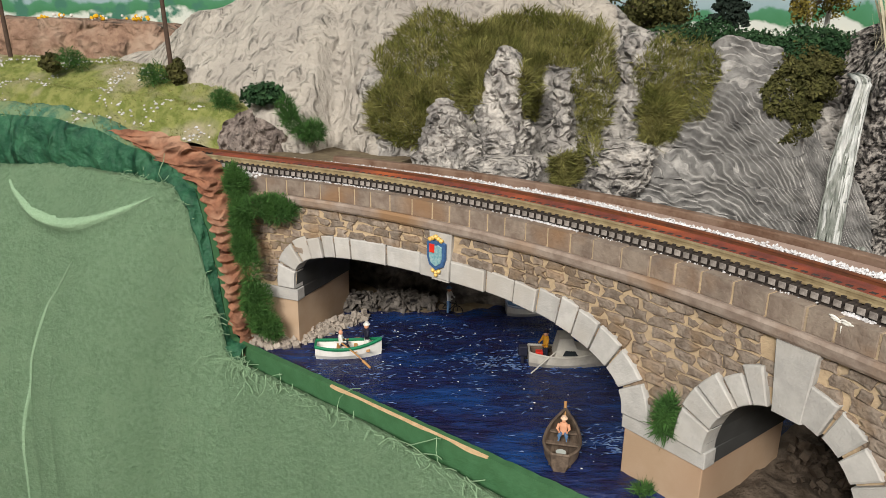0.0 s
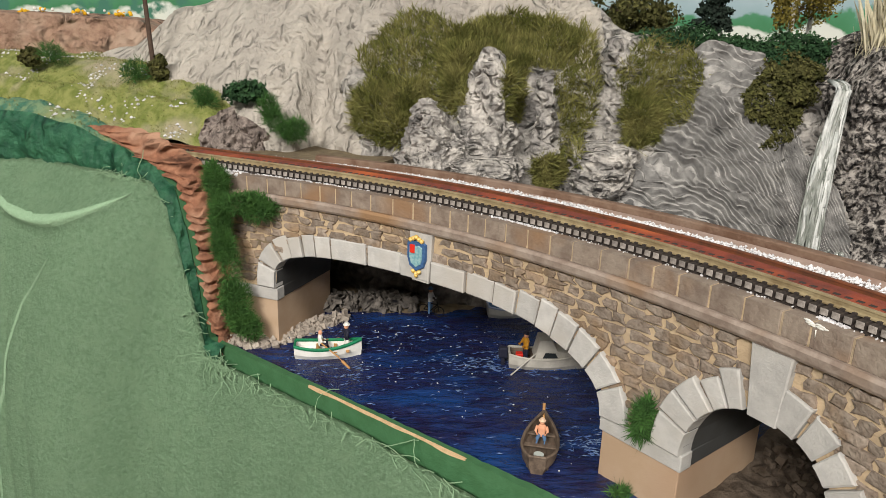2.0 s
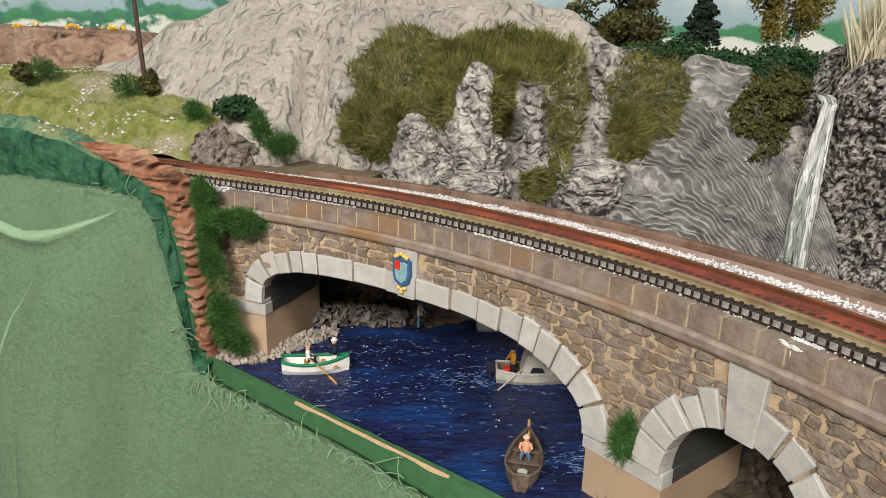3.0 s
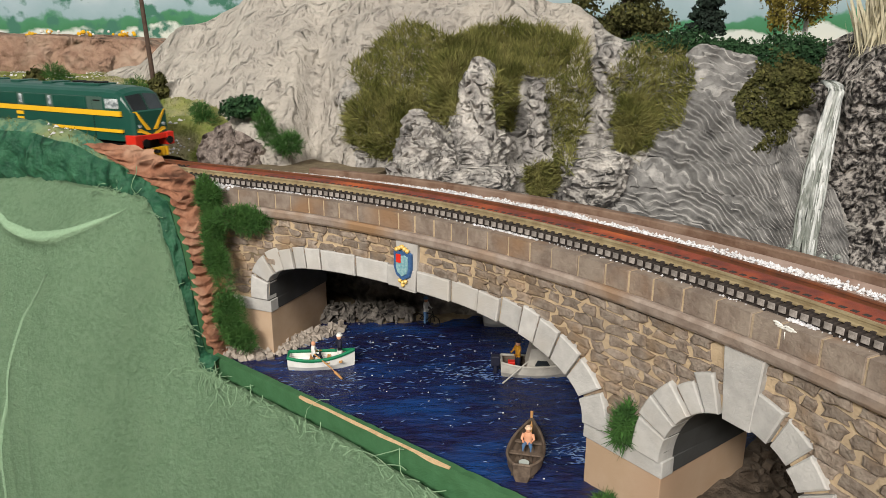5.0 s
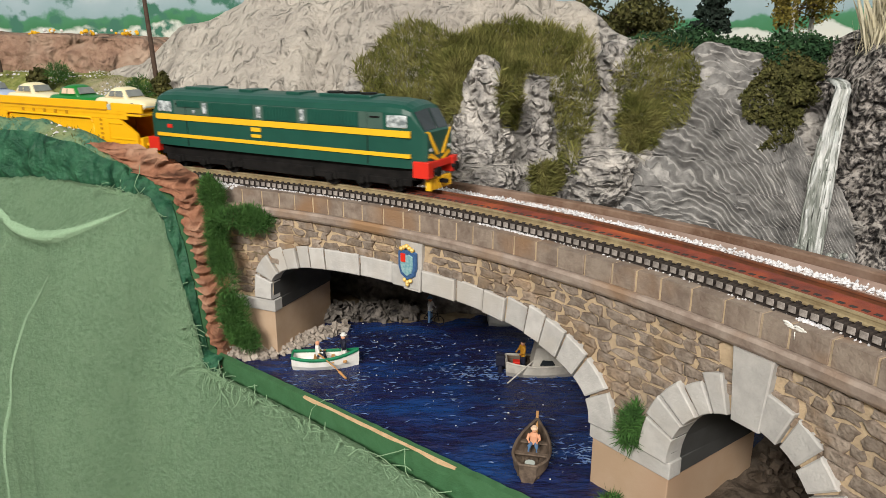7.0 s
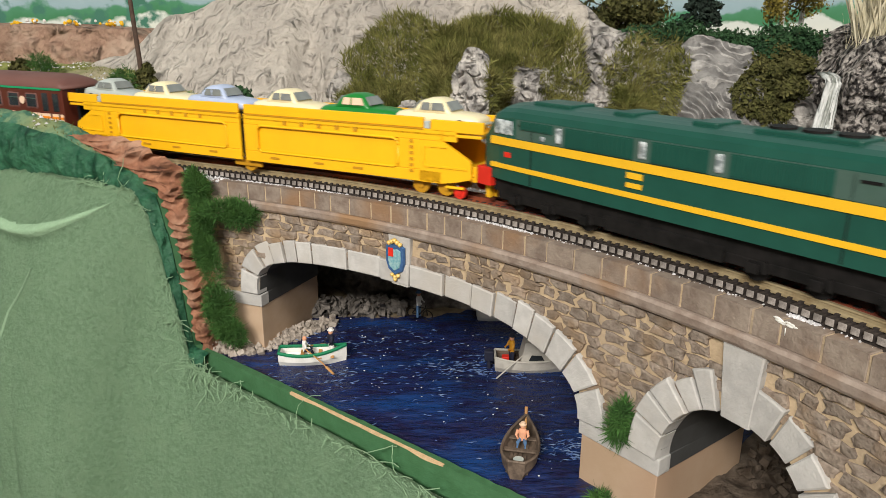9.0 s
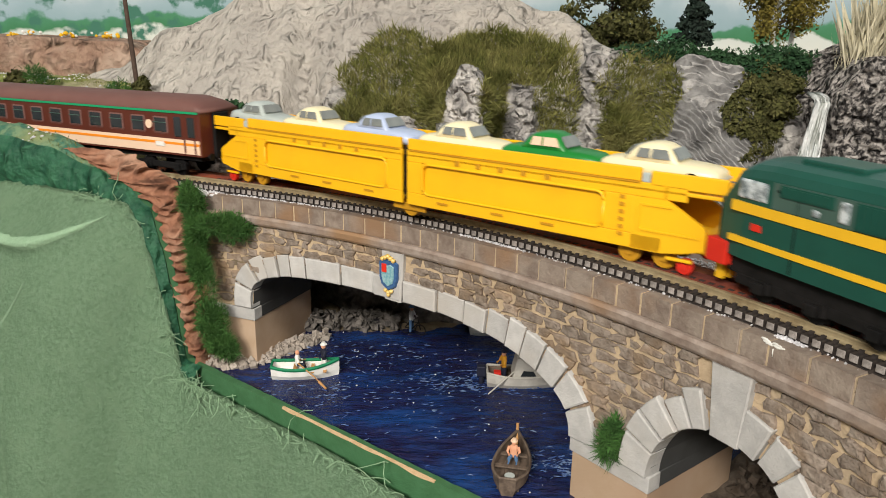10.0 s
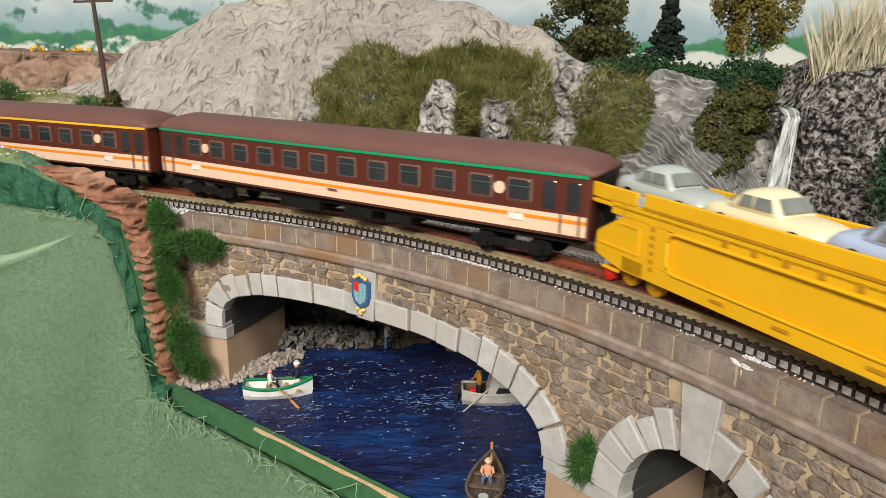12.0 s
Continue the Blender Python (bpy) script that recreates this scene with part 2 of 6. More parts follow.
def polar(a, off, z):
    """A place at a degrees round the curve, off metres outside the bridge's near face."""
    q = radians(a)
    return Vector((CX + (RF + off) * math.sin(q), CY + (RF + off) * math.cos(q), z))


def thing(name, label, category, group="", kind="", m=None):
    ob = new(name)
    ob.empty_display_size = 0.01
    if m is not None:
        ob.matrix_world = m
    return tagged(ob, label, category, group, kind)


def part(name, bm, material, parent=None, label="", smooth=False, m=None):
    """Links a bmesh as one mesh object under a thing or a part."""
    me = bpy.data.meshes.new(name)
    bmesh.ops.recalc_face_normals(bm, faces=bm.faces)
    bm.to_mesh(me)
    bm.free()
    if smooth:
        me.polygons.foreach_set("use_smooth", [True] * len(me.polygons))
    me.materials.append(M[material] if isinstance(material, str) else material)
    ob = new(name, me)
    if parent is not None:
        ob.parent = parent
    if m is not None:
        ob.matrix_local = m
    if label:
        tagged(ob, label)
    return ob


def single(name, bm, material, label, category, group="", kind="", smooth=False):
    return tagged(part(name, bm, material, None, "", smooth), label, category, group, kind)


def box(bm, x0, x1, y0, y1, z0, z1, bevel=0.0, m=None):
    vs = [bm.verts.new((x, y, z)) for x in (x0, x1) for y in (y0, y1) for z in (z0, z1)]
    fs = [bm.faces.new([vs[i] for i in f]) for f in ((0, 1, 3, 2), (4, 6, 7, 5), (0, 4, 5, 1), (2, 3, 7, 6), (0, 2, 6, 4), (1, 5, 7, 3))]
    if bevel:
        es = list({e for f in fs for e in f.edges})
        r = bmesh.ops.bevel(bm, geom=es, offset=bevel, segments=2, profile=0.5, affect="EDGES")
        vs = list({v for f in r["faces"] for v in f.verts} | {v for v in vs if v.is_valid})
    if m is not None:
        bmesh.ops.transform(bm, matrix=m, verts=vs)
    return vs


def boxes(*specs, bevel=0.0):
    bm = bmesh.new()
    for s in specs:
        box(bm, *s, bevel=bevel)
    return bm


def tube(bm, pts, r, n=8, r2=None):
    """A round bar through the points, tapered from r to r2."""
    rings = []
    pts = [Vector(p) for p in pts]
    for i, p in enumerate(pts):
        d = (pts[min(i + 1, len(pts) - 1)] - pts[max(i - 1, 0)]).normalized()
        s = d.orthogonal().normalized()
        t = d.cross(s)
        rr = r if r2 is None else r + (r2 - r) * i / (len(pts) - 1)
        rings.append([bm.verts.new(p + rr * (s * math.cos(2 * math.pi * k / n) + t * math.sin(2 * math.pi * k / n))) for k in range(n)])
    for a, b in zip(rings, rings[1:]):
        for k in range(n):
            bm.faces.new((a[k], a[(k + 1) % n], b[(k + 1) % n], b[k]))
    bm.faces.new(rings[0][::-1])
    bm.faces.new(rings[-1])
    return bm


def loft(bm, sections, cap=True, close=True):
    """Skins a row of equal-length outlines."""
    rings = [[bm.verts.new(p) for p in s] for s in sections]
    n = len(rings[0])
    for a, b in zip(rings, rings[1:]):
        for k in range(n if close else n - 1):
            bm.faces.new((a[k], a[(k + 1) % n], b[(k + 1) % n], b[k]))
    if cap:
        bm.faces.new(rings[0][::-1])
        bm.faces.new(rings[-1])
    return bm


def grid(bm, nu, nv, f):
    """A sheet of nu x nv cells; f(u, v), both from 0 to 1, gives the places."""
    vs = [[bm.verts.new(f(i / nu, j / nv)) for j in range(nv + 1)] for i in range(nu + 1)]
    for i in range(nu):
        for j in range(nv):
            bm.faces.new((vs[i][j], vs[i + 1][j], vs[i + 1][j + 1], vs[i][j + 1]))
    return vs


def lerp(pairs, x):
    """A broken line, eased, through (x, value) pairs."""
    if x <= pairs[0][0]:
        return pairs[0][1]
    for (a, p), (b, q) in zip(pairs, pairs[1:]):
        if x <= b:
            s = (x - a) / (b - a)
            s = s * s * (3 - 2 * s)
            return p + (q - p) * s
    return pairs[-1][1]


def fbm(p, scale, octaves=4):
    return noise.fractal(Vector(p) * scale, 1.0, 2.1, octaves)


def ridges(p, scale):
    """Sharp-crested relief, -1 to 1, of trowelled plaster."""
    v, w, s = 0.0, 1.0, scale
    for _ in range(3):
        v += w * (1 - 2 * abs(noise.noise(Vector(p) * s)))
        w, s = w * 0.5, s * 2.1
    return v / 1.75 - 0.35


def blades(name, spots, material, length, width, parent=None, label="", category="", lean=0.6, up=(0, 0, 1), seed=1):
    """Many small pointed blades at (place, normal) spots, one mesh."""
    rnd = random.Random(seed)
    verts, faces = [], []
    for p, nrm in spots:
        d = (Vector(nrm) * (1 - 0.4 * lean) + Vector(up) * 0.5 + Vector((rnd.uniform(-1, 1), rnd.uniform(-1, 1), rnd.uniform(-1, 1))) * lean).normalized()
        L = length * rnd.uniform(0.5, 1.25)
        s = d.cross(Vector((rnd.uniform(-1, 1), rnd.uniform(-1, 1), rnd.uniform(-1, 1)))).normalized() * width * rnd.uniform(0.6, 1.3)
        i = len(verts)
        p = Vector(p)
        bend = Vector((rnd.uniform(-1, 1), rnd.uniform(-1, 1), rnd.uniform(-1, 0.5))) * L * 0.25
        verts += [p - s, p + s, p + d * L * 0.55 + s * 0.7 + bend * 0.4, p + d * L + bend]
        faces += [(i, i + 1, i + 2), (i, i + 2, i + 3)]
    me = bpy.data.meshes.new(name)
    me.from_pydata([tuple(v) for v in verts], [], faces)
    me.materials.append(M[material])
    ob = new(name, me)
    if parent is not None:
        ob.parent = parent
    if category:
        tagged(ob, label, category, "", "")
    elif label:
        tagged(ob, label)
    return ob


def clump_spots(rnd, centre, radii, n, lump=0.25):
    """Places and normals over a lumpy ball."""
    out = []
    for _ in range(n):
        d = Vector((rnd.gauss(0, 1), rnd.gauss(0, 1), rnd.gauss(0, 1))).normalized()
        k = rnd.uniform(0.55, 1.0) * (1 + lump * noise.noise(d * 2.3 + Vector(centre) * 40))
        out.append((Vector(centre) + Vector((d.x * radii[0], d.y * radii[1], d.z * radii[2])) * k, d))
    return out


def leaves(name, spots, material, size, parent=None, label="", category="", seed=2):
    """Many small tilted leaf flakes (two triangles, folded), one mesh."""
    rnd = random.Random(seed)
    verts, faces = [], []
    for p, nrm in spots:
        d = (Vector(nrm) + Vector((rnd.uniform(-1, 1), rnd.uniform(-1, 1), rnd.uniform(-1, 1))) * 0.9).normalized()
        a = d.orthogonal().normalized()
        a.rotate(Matrix.Rotation(rnd.uniform(0, 6.28), 3, d))
        b = d.cross(a)
        s = size * rnd.uniform(0.5, 1.3)
        i = len(verts)
        p = Vector(p)
        verts += [p - a * s, p - b * s * 0.6 + d * s * 0.25, p + a * s, p + b * s * 0.6 + d * s * 0.25]
        faces += [(i, i + 1, i + 2), (i, i + 2, i + 3)]
    me = bpy.data.meshes.new(name)
    me.from_pydata([tuple(v) for v in verts], [], faces)
    me.materials.append(M[material])
    ob = new(name, me)
    if parent is not None:
        ob.parent = parent
    if category:
        tagged(ob, label, category)
    elif label:
        tagged(ob, label)
    return ob

# ---- the bridge ----
CORNICE, PARAPET, TOP = 0.0863, 0.0914, 0.1000
TRACK = 0.0168   # the track's centre line behind the near face
DEPTH = 0.060
SPRING = 0.0345
LOW_SPRING = 0.0287   # the middle pier's impost lies lower
MAIN = (25.6, 50.6)
SIDE = (55.1, 62.3)
BRIDGE = (21.0, 72.0)


def main_arch(a, grow=0.0):
    """Height of the main arch's soffit at a degrees; grow: metres outside it."""
    u = (a - 38.1) / (12.5 + grow / 0.0083)
    n, z = (4.0, SPRING) if u < 0 else (2.5, LOW_SPRING)
    return z + (0.0620 - z + grow) * max(0.0, 1 - abs(u) ** n) ** (1 / n) if abs(u) < 1 else None


def side_arch(a, grow=0.0):
    u = (a - 58.7) / (3.6 + grow / 0.0083)
    z = SPRING if u > 0 else LOW_SPRING
    return z + (0.0620 - z + grow) * math.sqrt(max(0.0, 1 - u * u)) if abs(u) < 1 else None


def wall_foot(a):
    for f in (main_arch, side_arch):
        z = f(a)
        if z is not None:
            return z
    return LOW_SPRING if MAIN[1] <= a <= SIDE[0] else SPRING


def band(bm, a0, a1, step, section, closed=True):
    """Sweeps an (off, z) outline round the curve."""
    n = max(1, round((a1 - a0) / step))
    loft(bm, [[polar(a0 + (a1 - a0) * i / n, o, z) for o, z in section] for i in range(n + 1)], cap=closed)


bridge = thing("arch_bridge", "curved two-arch railway bridge of brown rubble stone with grey arch rings", "bridge")


def spandrel_wall():
    bm = bmesh.new()
    angles = sorted({BRIDGE[0] + 0.25 * i for i in range(int((BRIDGE[1] - BRIDGE[0]) / 0.25) + 1)} | set(MAIN) | set(SIDE))
    secs = [[polar(a, o, z) for o, z in ((0.0, wall_foot(a)), (0.0, CORNICE), (DEPTH, CORNICE), (DEPTH, wall_foot(a)))] for a in angles]
    loft(bm, secs)
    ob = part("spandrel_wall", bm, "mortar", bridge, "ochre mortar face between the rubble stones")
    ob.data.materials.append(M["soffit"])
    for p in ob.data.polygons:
        # underside faces take the grey that is darkened for shade
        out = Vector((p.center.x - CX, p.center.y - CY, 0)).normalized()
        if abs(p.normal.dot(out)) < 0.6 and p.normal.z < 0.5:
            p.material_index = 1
    return ob


spandrel_wall()


def pier_block(name, a0, a1, z0, z1, proud, material, label, near=0.0, far=DEPTH):
    am = (a0 + a1) / 2
    q = Matrix.Translation(polar(am, 0, 0)) @ Matrix.Rotation(radians(-am), 4, "Z")
    h = RF * math.tan(radians(a1 - a0) / 2) + proud
    bm = bmesh.new()
    box(bm, -h, h, near - proud, far + proud, z0, z1, bevel=0.0004, m=q)
    return part(name, bm, material, bridge, label)


for a0, a1 in ((20.6, MAIN[0]), (MAIN[1], SIDE[0]), (SIDE[1], 67.5)):
    top = LOW_SPRING if a0 == MAIN[1] else SPRING
    pier_block("pier", a0, a1, -0.02, top - 0.0068, 0.0002, "pier", "smooth tan pier")
    pier_block("impost", a0, a1, top - 0.0068, top + 0.0004, 0.0012, "voussoir", "grey impost band", 0.0, 0.0050)
    # behind the impost, the springing repeats the shade-darkened vault grey
    pier_block("vault_band", a0, a1, top - 0.0068, top + 0.0002, 0.0008, "soffit", "dark grey vault springing, deepened for the shade in the arch", 0.0072, DEPTH)


def voussoirs(f, lo, hi, n, rise, heights, seed):
    """Wedge stones along the arch f between lo and hi degrees."""
    rnd = random.Random(seed)
    m = 600
    pts = []
    for i in range(m + 1):
        a = lo + (hi - lo) * 0.5 * (1 - math.cos(math.pi * i / m))
        z = f(min(max(a, lo + 1e-6), hi - 1e-6)) or SPRING
        pts.append((a, z))
    k = math.pi / 180 * RF
    cum = [0.0]
    for (a, z), (b, w) in zip(pts, pts[1:]):
        cum.append(cum[-1] + math.hypot((b - a) * k, w - z))

    def at(s):
        s = min(max(s, 0), cum[-1])
        i = min(max(np.searchsorted(cum, s) - 1, 0), m - 1)
        t = (s - cum[i]) / max(cum[i + 1] - cum[i], 1e-9)
        a = pts[i][0] + t * (pts[i + 1][0] - pts[i][0])
        z = pts[i][1] + t * (pts[i + 1][1] - pts[i][1])
        j0, j1 = max(i - 6, 0), min(i + 6, m)
        da, dz = (pts[j1][0] - pts[j0][0]) * k, pts[j1][1] - pts[j0][1]
        L = math.hypot(da, dz) or 1
        return a, z, -dz / L / k, da / L
    cuts = n if isinstance(n, list) else [i / n for i in range(n + 1)]
    for i, (c0, c1) in enumerate(zip(cuts, cuts[1:])):
        h = heights(0.5 * (c0 + c1)) * rnd.uniform(0.88, 1.13)
        g = 0.0005
        s0, s1 = c0 * cum[-1] + g, c1 * cum[-1] - g
        bm = bmesh.new()
        secs = []
        proud = rnd.uniform(0.0014, 0.0032)
        for off in (-proud, -proud + 0.0005, 0.006):
            inset = 0.0005 if off == -proud else 0.0
            row = []
            steps = 3
            for j in range(steps + 1):
                a, z, na, nz = at(s0 + inset + (s1 - s0 - 2 * inset) * j / steps)
                row.append(polar(a + na * -0.0003, off, z - 0.0006 * nz + inset * nz))
            for j in range(steps, -1, -1):
                a, z, na, nz = at(s0 + inset + (s1 - s0 - 2 * inset) * j / steps)
                hh = h - inset
                row.append(polar(a + na * hh, off, z + nz * hh))
            secs.append(row)
        loft(bm, secs)
        part("voussoir", bm, "voussoir", bridge)


def main_heights(c):
    return 0.0100 if 0.2 < c < 0.74 else 0.0125


MAIN_CUTS = [0, 0.05, 0.085, 0.12, 0.155, 0.19, 0.235, 0.335, 0.43, 0.51, 0.60, 0.67, 0.725, 0.775, 0.815, 0.86, 0.905, 0.95, 1.0]
voussoirs(main_arch, MAIN[0], MAIN[1], MAIN_CUTS, 0, main_heights, 3)
SIDE_CUTS = [0, 0.13, 0.22, 0.31, 0.385, 0.455]
voussoirs(side_arch, SIDE[0], SIDE[1], SIDE_CUTS, 0, lambda c: 0.0125, 5)
voussoirs(side_arch, SIDE[0], SIDE[1], [0.572, 0.66, 0.75, 0.84, 0.92, 1.0], 0, lambda c: 0.0125, 6)


def keystone(a0, a1, b0, b1, z0, z1, proud=0.0032):
    """A tall key block from the soffit to the cornice, wider at its top."""
    bm = bmesh.new()
    loft(bm, [[polar(b0 + i, o, z0), polar(b1 - i, o, z0 - 0.0002), polar(a1 - i, o, z1), polar(a0 + i, o, z1)]
              for o, i in ((-proud, 0.06), (-proud + 0.0006, 0.0), (0.004, 0.0))])
    return part("keystone", bm, "voussoir", bridge, "tall grey keystone")


keystone(57.82, 59.68, 58.1, 59.45, 0.0605, CORNICE - 0.0002)
keystone(36.75, 38.45, 36.95, 38.25, 0.0608, CORNICE - 0.0004, 0.0026)

# cornice, parapet slabs and deck
bm = bmesh.new()
band(bm, BRIDGE[0] + 1.2, BRIDGE[1], 0.5, ((-0.0034, CORNICE + 0.0012), (-0.0038, PARAPET - 0.0012), (-0.0030, PARAPET), (0.006, PARAPET), (0.006, CORNICE), (-0.0026, CORNICE)))
part("cornice", bm, "cornice", bridge, "weathered projecting string course")
bm = bmesh.new()
band(bm, BRIDGE[0] + 1.2, BRIDGE[1], 0.5, ((-0.0009, PARAPET), (-0.0009, TOP - 0.0004), (0.0040, TOP - 0.0004), (0.0040, PARAPET)))
part("parapet_core", bm, "mortar", bridge, "ochre joints of the parapet")
bm = bmesh.new()
band(bm, BRIDGE[0], 125, 0.5, ((0.004, CORNICE), (0.004, TOP - 0.0035), (0.066, TOP - 0.0035), (0.066, CORNICE)))
part("deck", bm, "deck", bridge, "rusty brown bridge deck")
bm = bmesh.new()
band(bm, 22, 100, 0.5, ((0.0345, TOP - 0.0035), (0.0350, TOP - 0.0022), (0.0655, TOP - 0.0022), (0.0658, TOP - 0.0035)))
part("deck_walk", bm, "walk", bridge, "dusty pink-beige strip beside the track")
bm = bmesh.new()
band(bm, 24, 100, 0.5, ((0.0660, CORNICE), (0.0660, TOP + 0.0005), (0.0665, TOP + 0.0012), (0.0705, TOP + 0.0012), (0.0710, TOP + 0.0005), (0.0710, CORNICE)))
part("far_kerb", bm, "deck", bridge, "brown stained far kerb")


def parapet_slabs():
    rnd = random.Random(11)
    a = BRIDGE[0] + 1.3
    while a < BRIDGE[1] - 1.5:
        w = rnd.uniform(1.2, 1.7)
        bm = bmesh.new()
        p = rnd.uniform(0.0011, 0.0016)
        loft(bm, [[polar(x, o, z) for o, z in ((-p + i, PARAPET + 0.0002 + i), (-p + i, TOP - i), (0.0045, TOP - i), (0.0045, PARAPET + 0.0002 + i))]
                  for x, i in ((a, 0.0003), (a + 0.03, 0.0), (a + w / 2, 0.0), (a + w - 0.13, 0.0), (a + w - 0.10, 0.0003))])
        part("parapet_slab", bm, "parapet", bridge)
        a += w


parapet_slabs()


def rubble():
    """Uneven coursed stones on the spandrels, clear of the arch rings."""
    rnd = random.Random(21)
    k = math.pi / 180 * RF
    z = 0.0275
    row = 0
    while z < CORNICE - 0.002:
        h = rnd.uniform(0.0042, 0.0058)
        top = min(z + h, CORNICE - 0.0002)
        a = BRIDGE[0] + rnd.uniform(0, 0.6)
        while a < 71.0:
            w = rnd.uniform(0.7, 1.55)
            b = a + w - 0.14
            m = (a + b) / 2
            zm = (z + top) / 2
            ok = True
            for f, g in ((main_arch, 0.0055), (side_arch, 0.0070)):
                e = f(m, g)
                if e is not None and zm < e:
                    ok = False
            if zm < (LOW_SPRING + 0.004 if MAIN[1] < m < SIDE[0] else SPRING + 0.001):
                ok = False
            if 57.9 < m < 59.6:
                ok = False
            if 36.85 < m < 38.35:
                ok = False
            if ok:
                bm = bmesh.new()
                p = rnd.uniform(0.0004, 0.0016)
                j = [rnd.uniform(-1, 1) for _ in range(12)]
                g = 0.0004
                out = []
                base = ((a, z + g), (m, z + g), (b, z + g), (b, (z + top) / 2), (b, top - g), (m, top - g), (a, top - g), (a, (z + top) / 2))
                base = [(x + 0.19 * j[i], y + 0.0008 * j[(i * 5 + 3) % 12]) for i, (x, y) in enumerate(base)]
                cx, cz = sum(x for x, _ in base) / 8, sum(y for _, y in base) / 8
                loft(bm, [[polar(cx + (x - cx) * s, o, cz + (y - cz) * s) for x, y in base] for o, s in ((-p, 0.72), (-p * 0.7, 0.93), (0.0012, 1.0))])
                part("stone", bm, "rubble", bridge)
            a += w
        z += h
        row += 1


def track():
    """Rails on black sleepers, with a rust-red strip between them."""
    def sweep(bm, section, start=0.15):
        end = radians(100) * (RF + TRACK)
        steps = [start + (0.15 - start) * i / 4 for i in range(4)] * (start < 0.15) + [0.15 + (end - 0.15) * i / 170 for i in range(171)]
        loft(bm, [[p + n * (o - TRACK) + Vector((0, 0, z)) for o, z in section] for p, n in map(track_point, steps)])
    tr = thing("railway_track", "single railway track with brassy rails on black sleepers and rust-red bed", "railway track")
    c, g = TRACK, 0.00830
    bm = bmesh.new()
    sweep(bm, ((0.0046, TOP - 0.0034), (0.0050, RAIL - 0.0050), (c + 0.0145, RAIL - 0.0046), (c + 0.0170, TOP - 0.0034)))
    part("track_bed", bm, "sleeper", tr, "dark track bed")
    bm = bmesh.new()
    sweep(bm, ((c - g + 0.0013, TOP), (c - g + 0.0017, RAIL - 0.0007), (c + g - 0.0042, RAIL - 0.0007), (c + g - 0.0038, TOP)))
    part("centre_strip", bm, "bed", tr, "rust-red strip between the rails")
    hole = None
    a = 22.0
    while a < 70:
        if hole is None:
            ob = part("slot", boxes((-0.0011, 0.0011, -0.0009, 0.0009, 0, 0.00025), bevel=0.0001), "sleeper", tr)
            hole = ob.data
        else:
            ob = new("slot", hole)
            ob.parent = tr
        p, n = track_point(radians(a) * (RF + c))
        p = p - n * 0.0034
        ob.matrix_local = Matrix.Translation((p.x, p.y, RAIL - 0.0008)) @ Matrix.Rotation(math.atan2(n.y, n.x) - math.pi / 2, 4, "Z")
        a += 0.46
    for side in (-1, 1):
        off, z = c + side * g, RAIL
        sec = ((off - 0.0012, z - 0.0029), (off - 0.0012, z - 0.0024), (off - 0.0005, z - 0.0019), (off - 0.0005, z - 0.0009), (off - 0.0008, z - 0.0006), (off - 0.0007, z),
               (off + 0.0007, z), (off + 0.0008, z - 0.0006), (off + 0.0005, z - 0.0009), (off + 0.0005, z - 0.0019), (off + 0.0012, z - 0.0024), (off + 0.0012, z - 0.0029))
        bm = bmesh.new()
        sweep(bm, sec, -1.3)
        part("rail", bm, "rail" if side < 0 else "far_rail", tr, "brass-toned rail" if side < 0 else "rust-stained rail")
    bm = bmesh.new()
    sweep(bm, ((c + g + 0.0013, TOP), (c + g + 0.0014, RAIL - 0.0026), (c + g + 0.0042, RAIL - 0.0030), (c + g + 0.0050, TOP)))
    part("rail_shoulder", bm, "sleeper", tr, "dark shoulder beside the far rail")
    me = None
    a = 14.0
    while a < 71.5:
        if me is None:
            bm = bmesh.new()
            box(bm, -0.00140, 0.00140, 0.0037 - c, 0.0132, -0.0024, 0.0, bevel=0.0002)
            for y in (-g, g):
                box(bm, -0.0007, 0.0007, y - 0.0021, y + 0.0021, 0.0, 0.0008)
            ob = part("sleeper", bm, "sleeper", tr)
            me = ob.data
            me.materials.append(M["sleeper_end"])
            for q in me.polygons:
                if q.normal.y < -0.5 and q.center.z < 0:
                    q.material_index = 1
        else:
            ob = new("sleeper", me)
            ob.parent = tr
        p, n = track_point(radians(a) * (RF + c))
        ob.matrix_local = Matrix.Translation((p.x, p.y, RAIL - 0.0030)) @ Matrix.Rotation(math.atan2(n.y, n.x) - math.pi / 2, 4, "Z")
        a += 0.46
    return tr


def track_point(s):
    """Place (z 0) and outward normal at s metres along the track's centre line: straight at first, then the curve."""
    r = RF + TRACK
    a0 = radians(27.5)
    a = max(s / r, a0)
    n = Vector((math.sin(a), math.cos(a), 0))
    p = Vector((CX, CY, 0)) + n * r
    if s / r < a0:
        p += Vector((math.cos(a0), -math.sin(a0), 0)) * (s - a0 * r)
    return p, n


track()


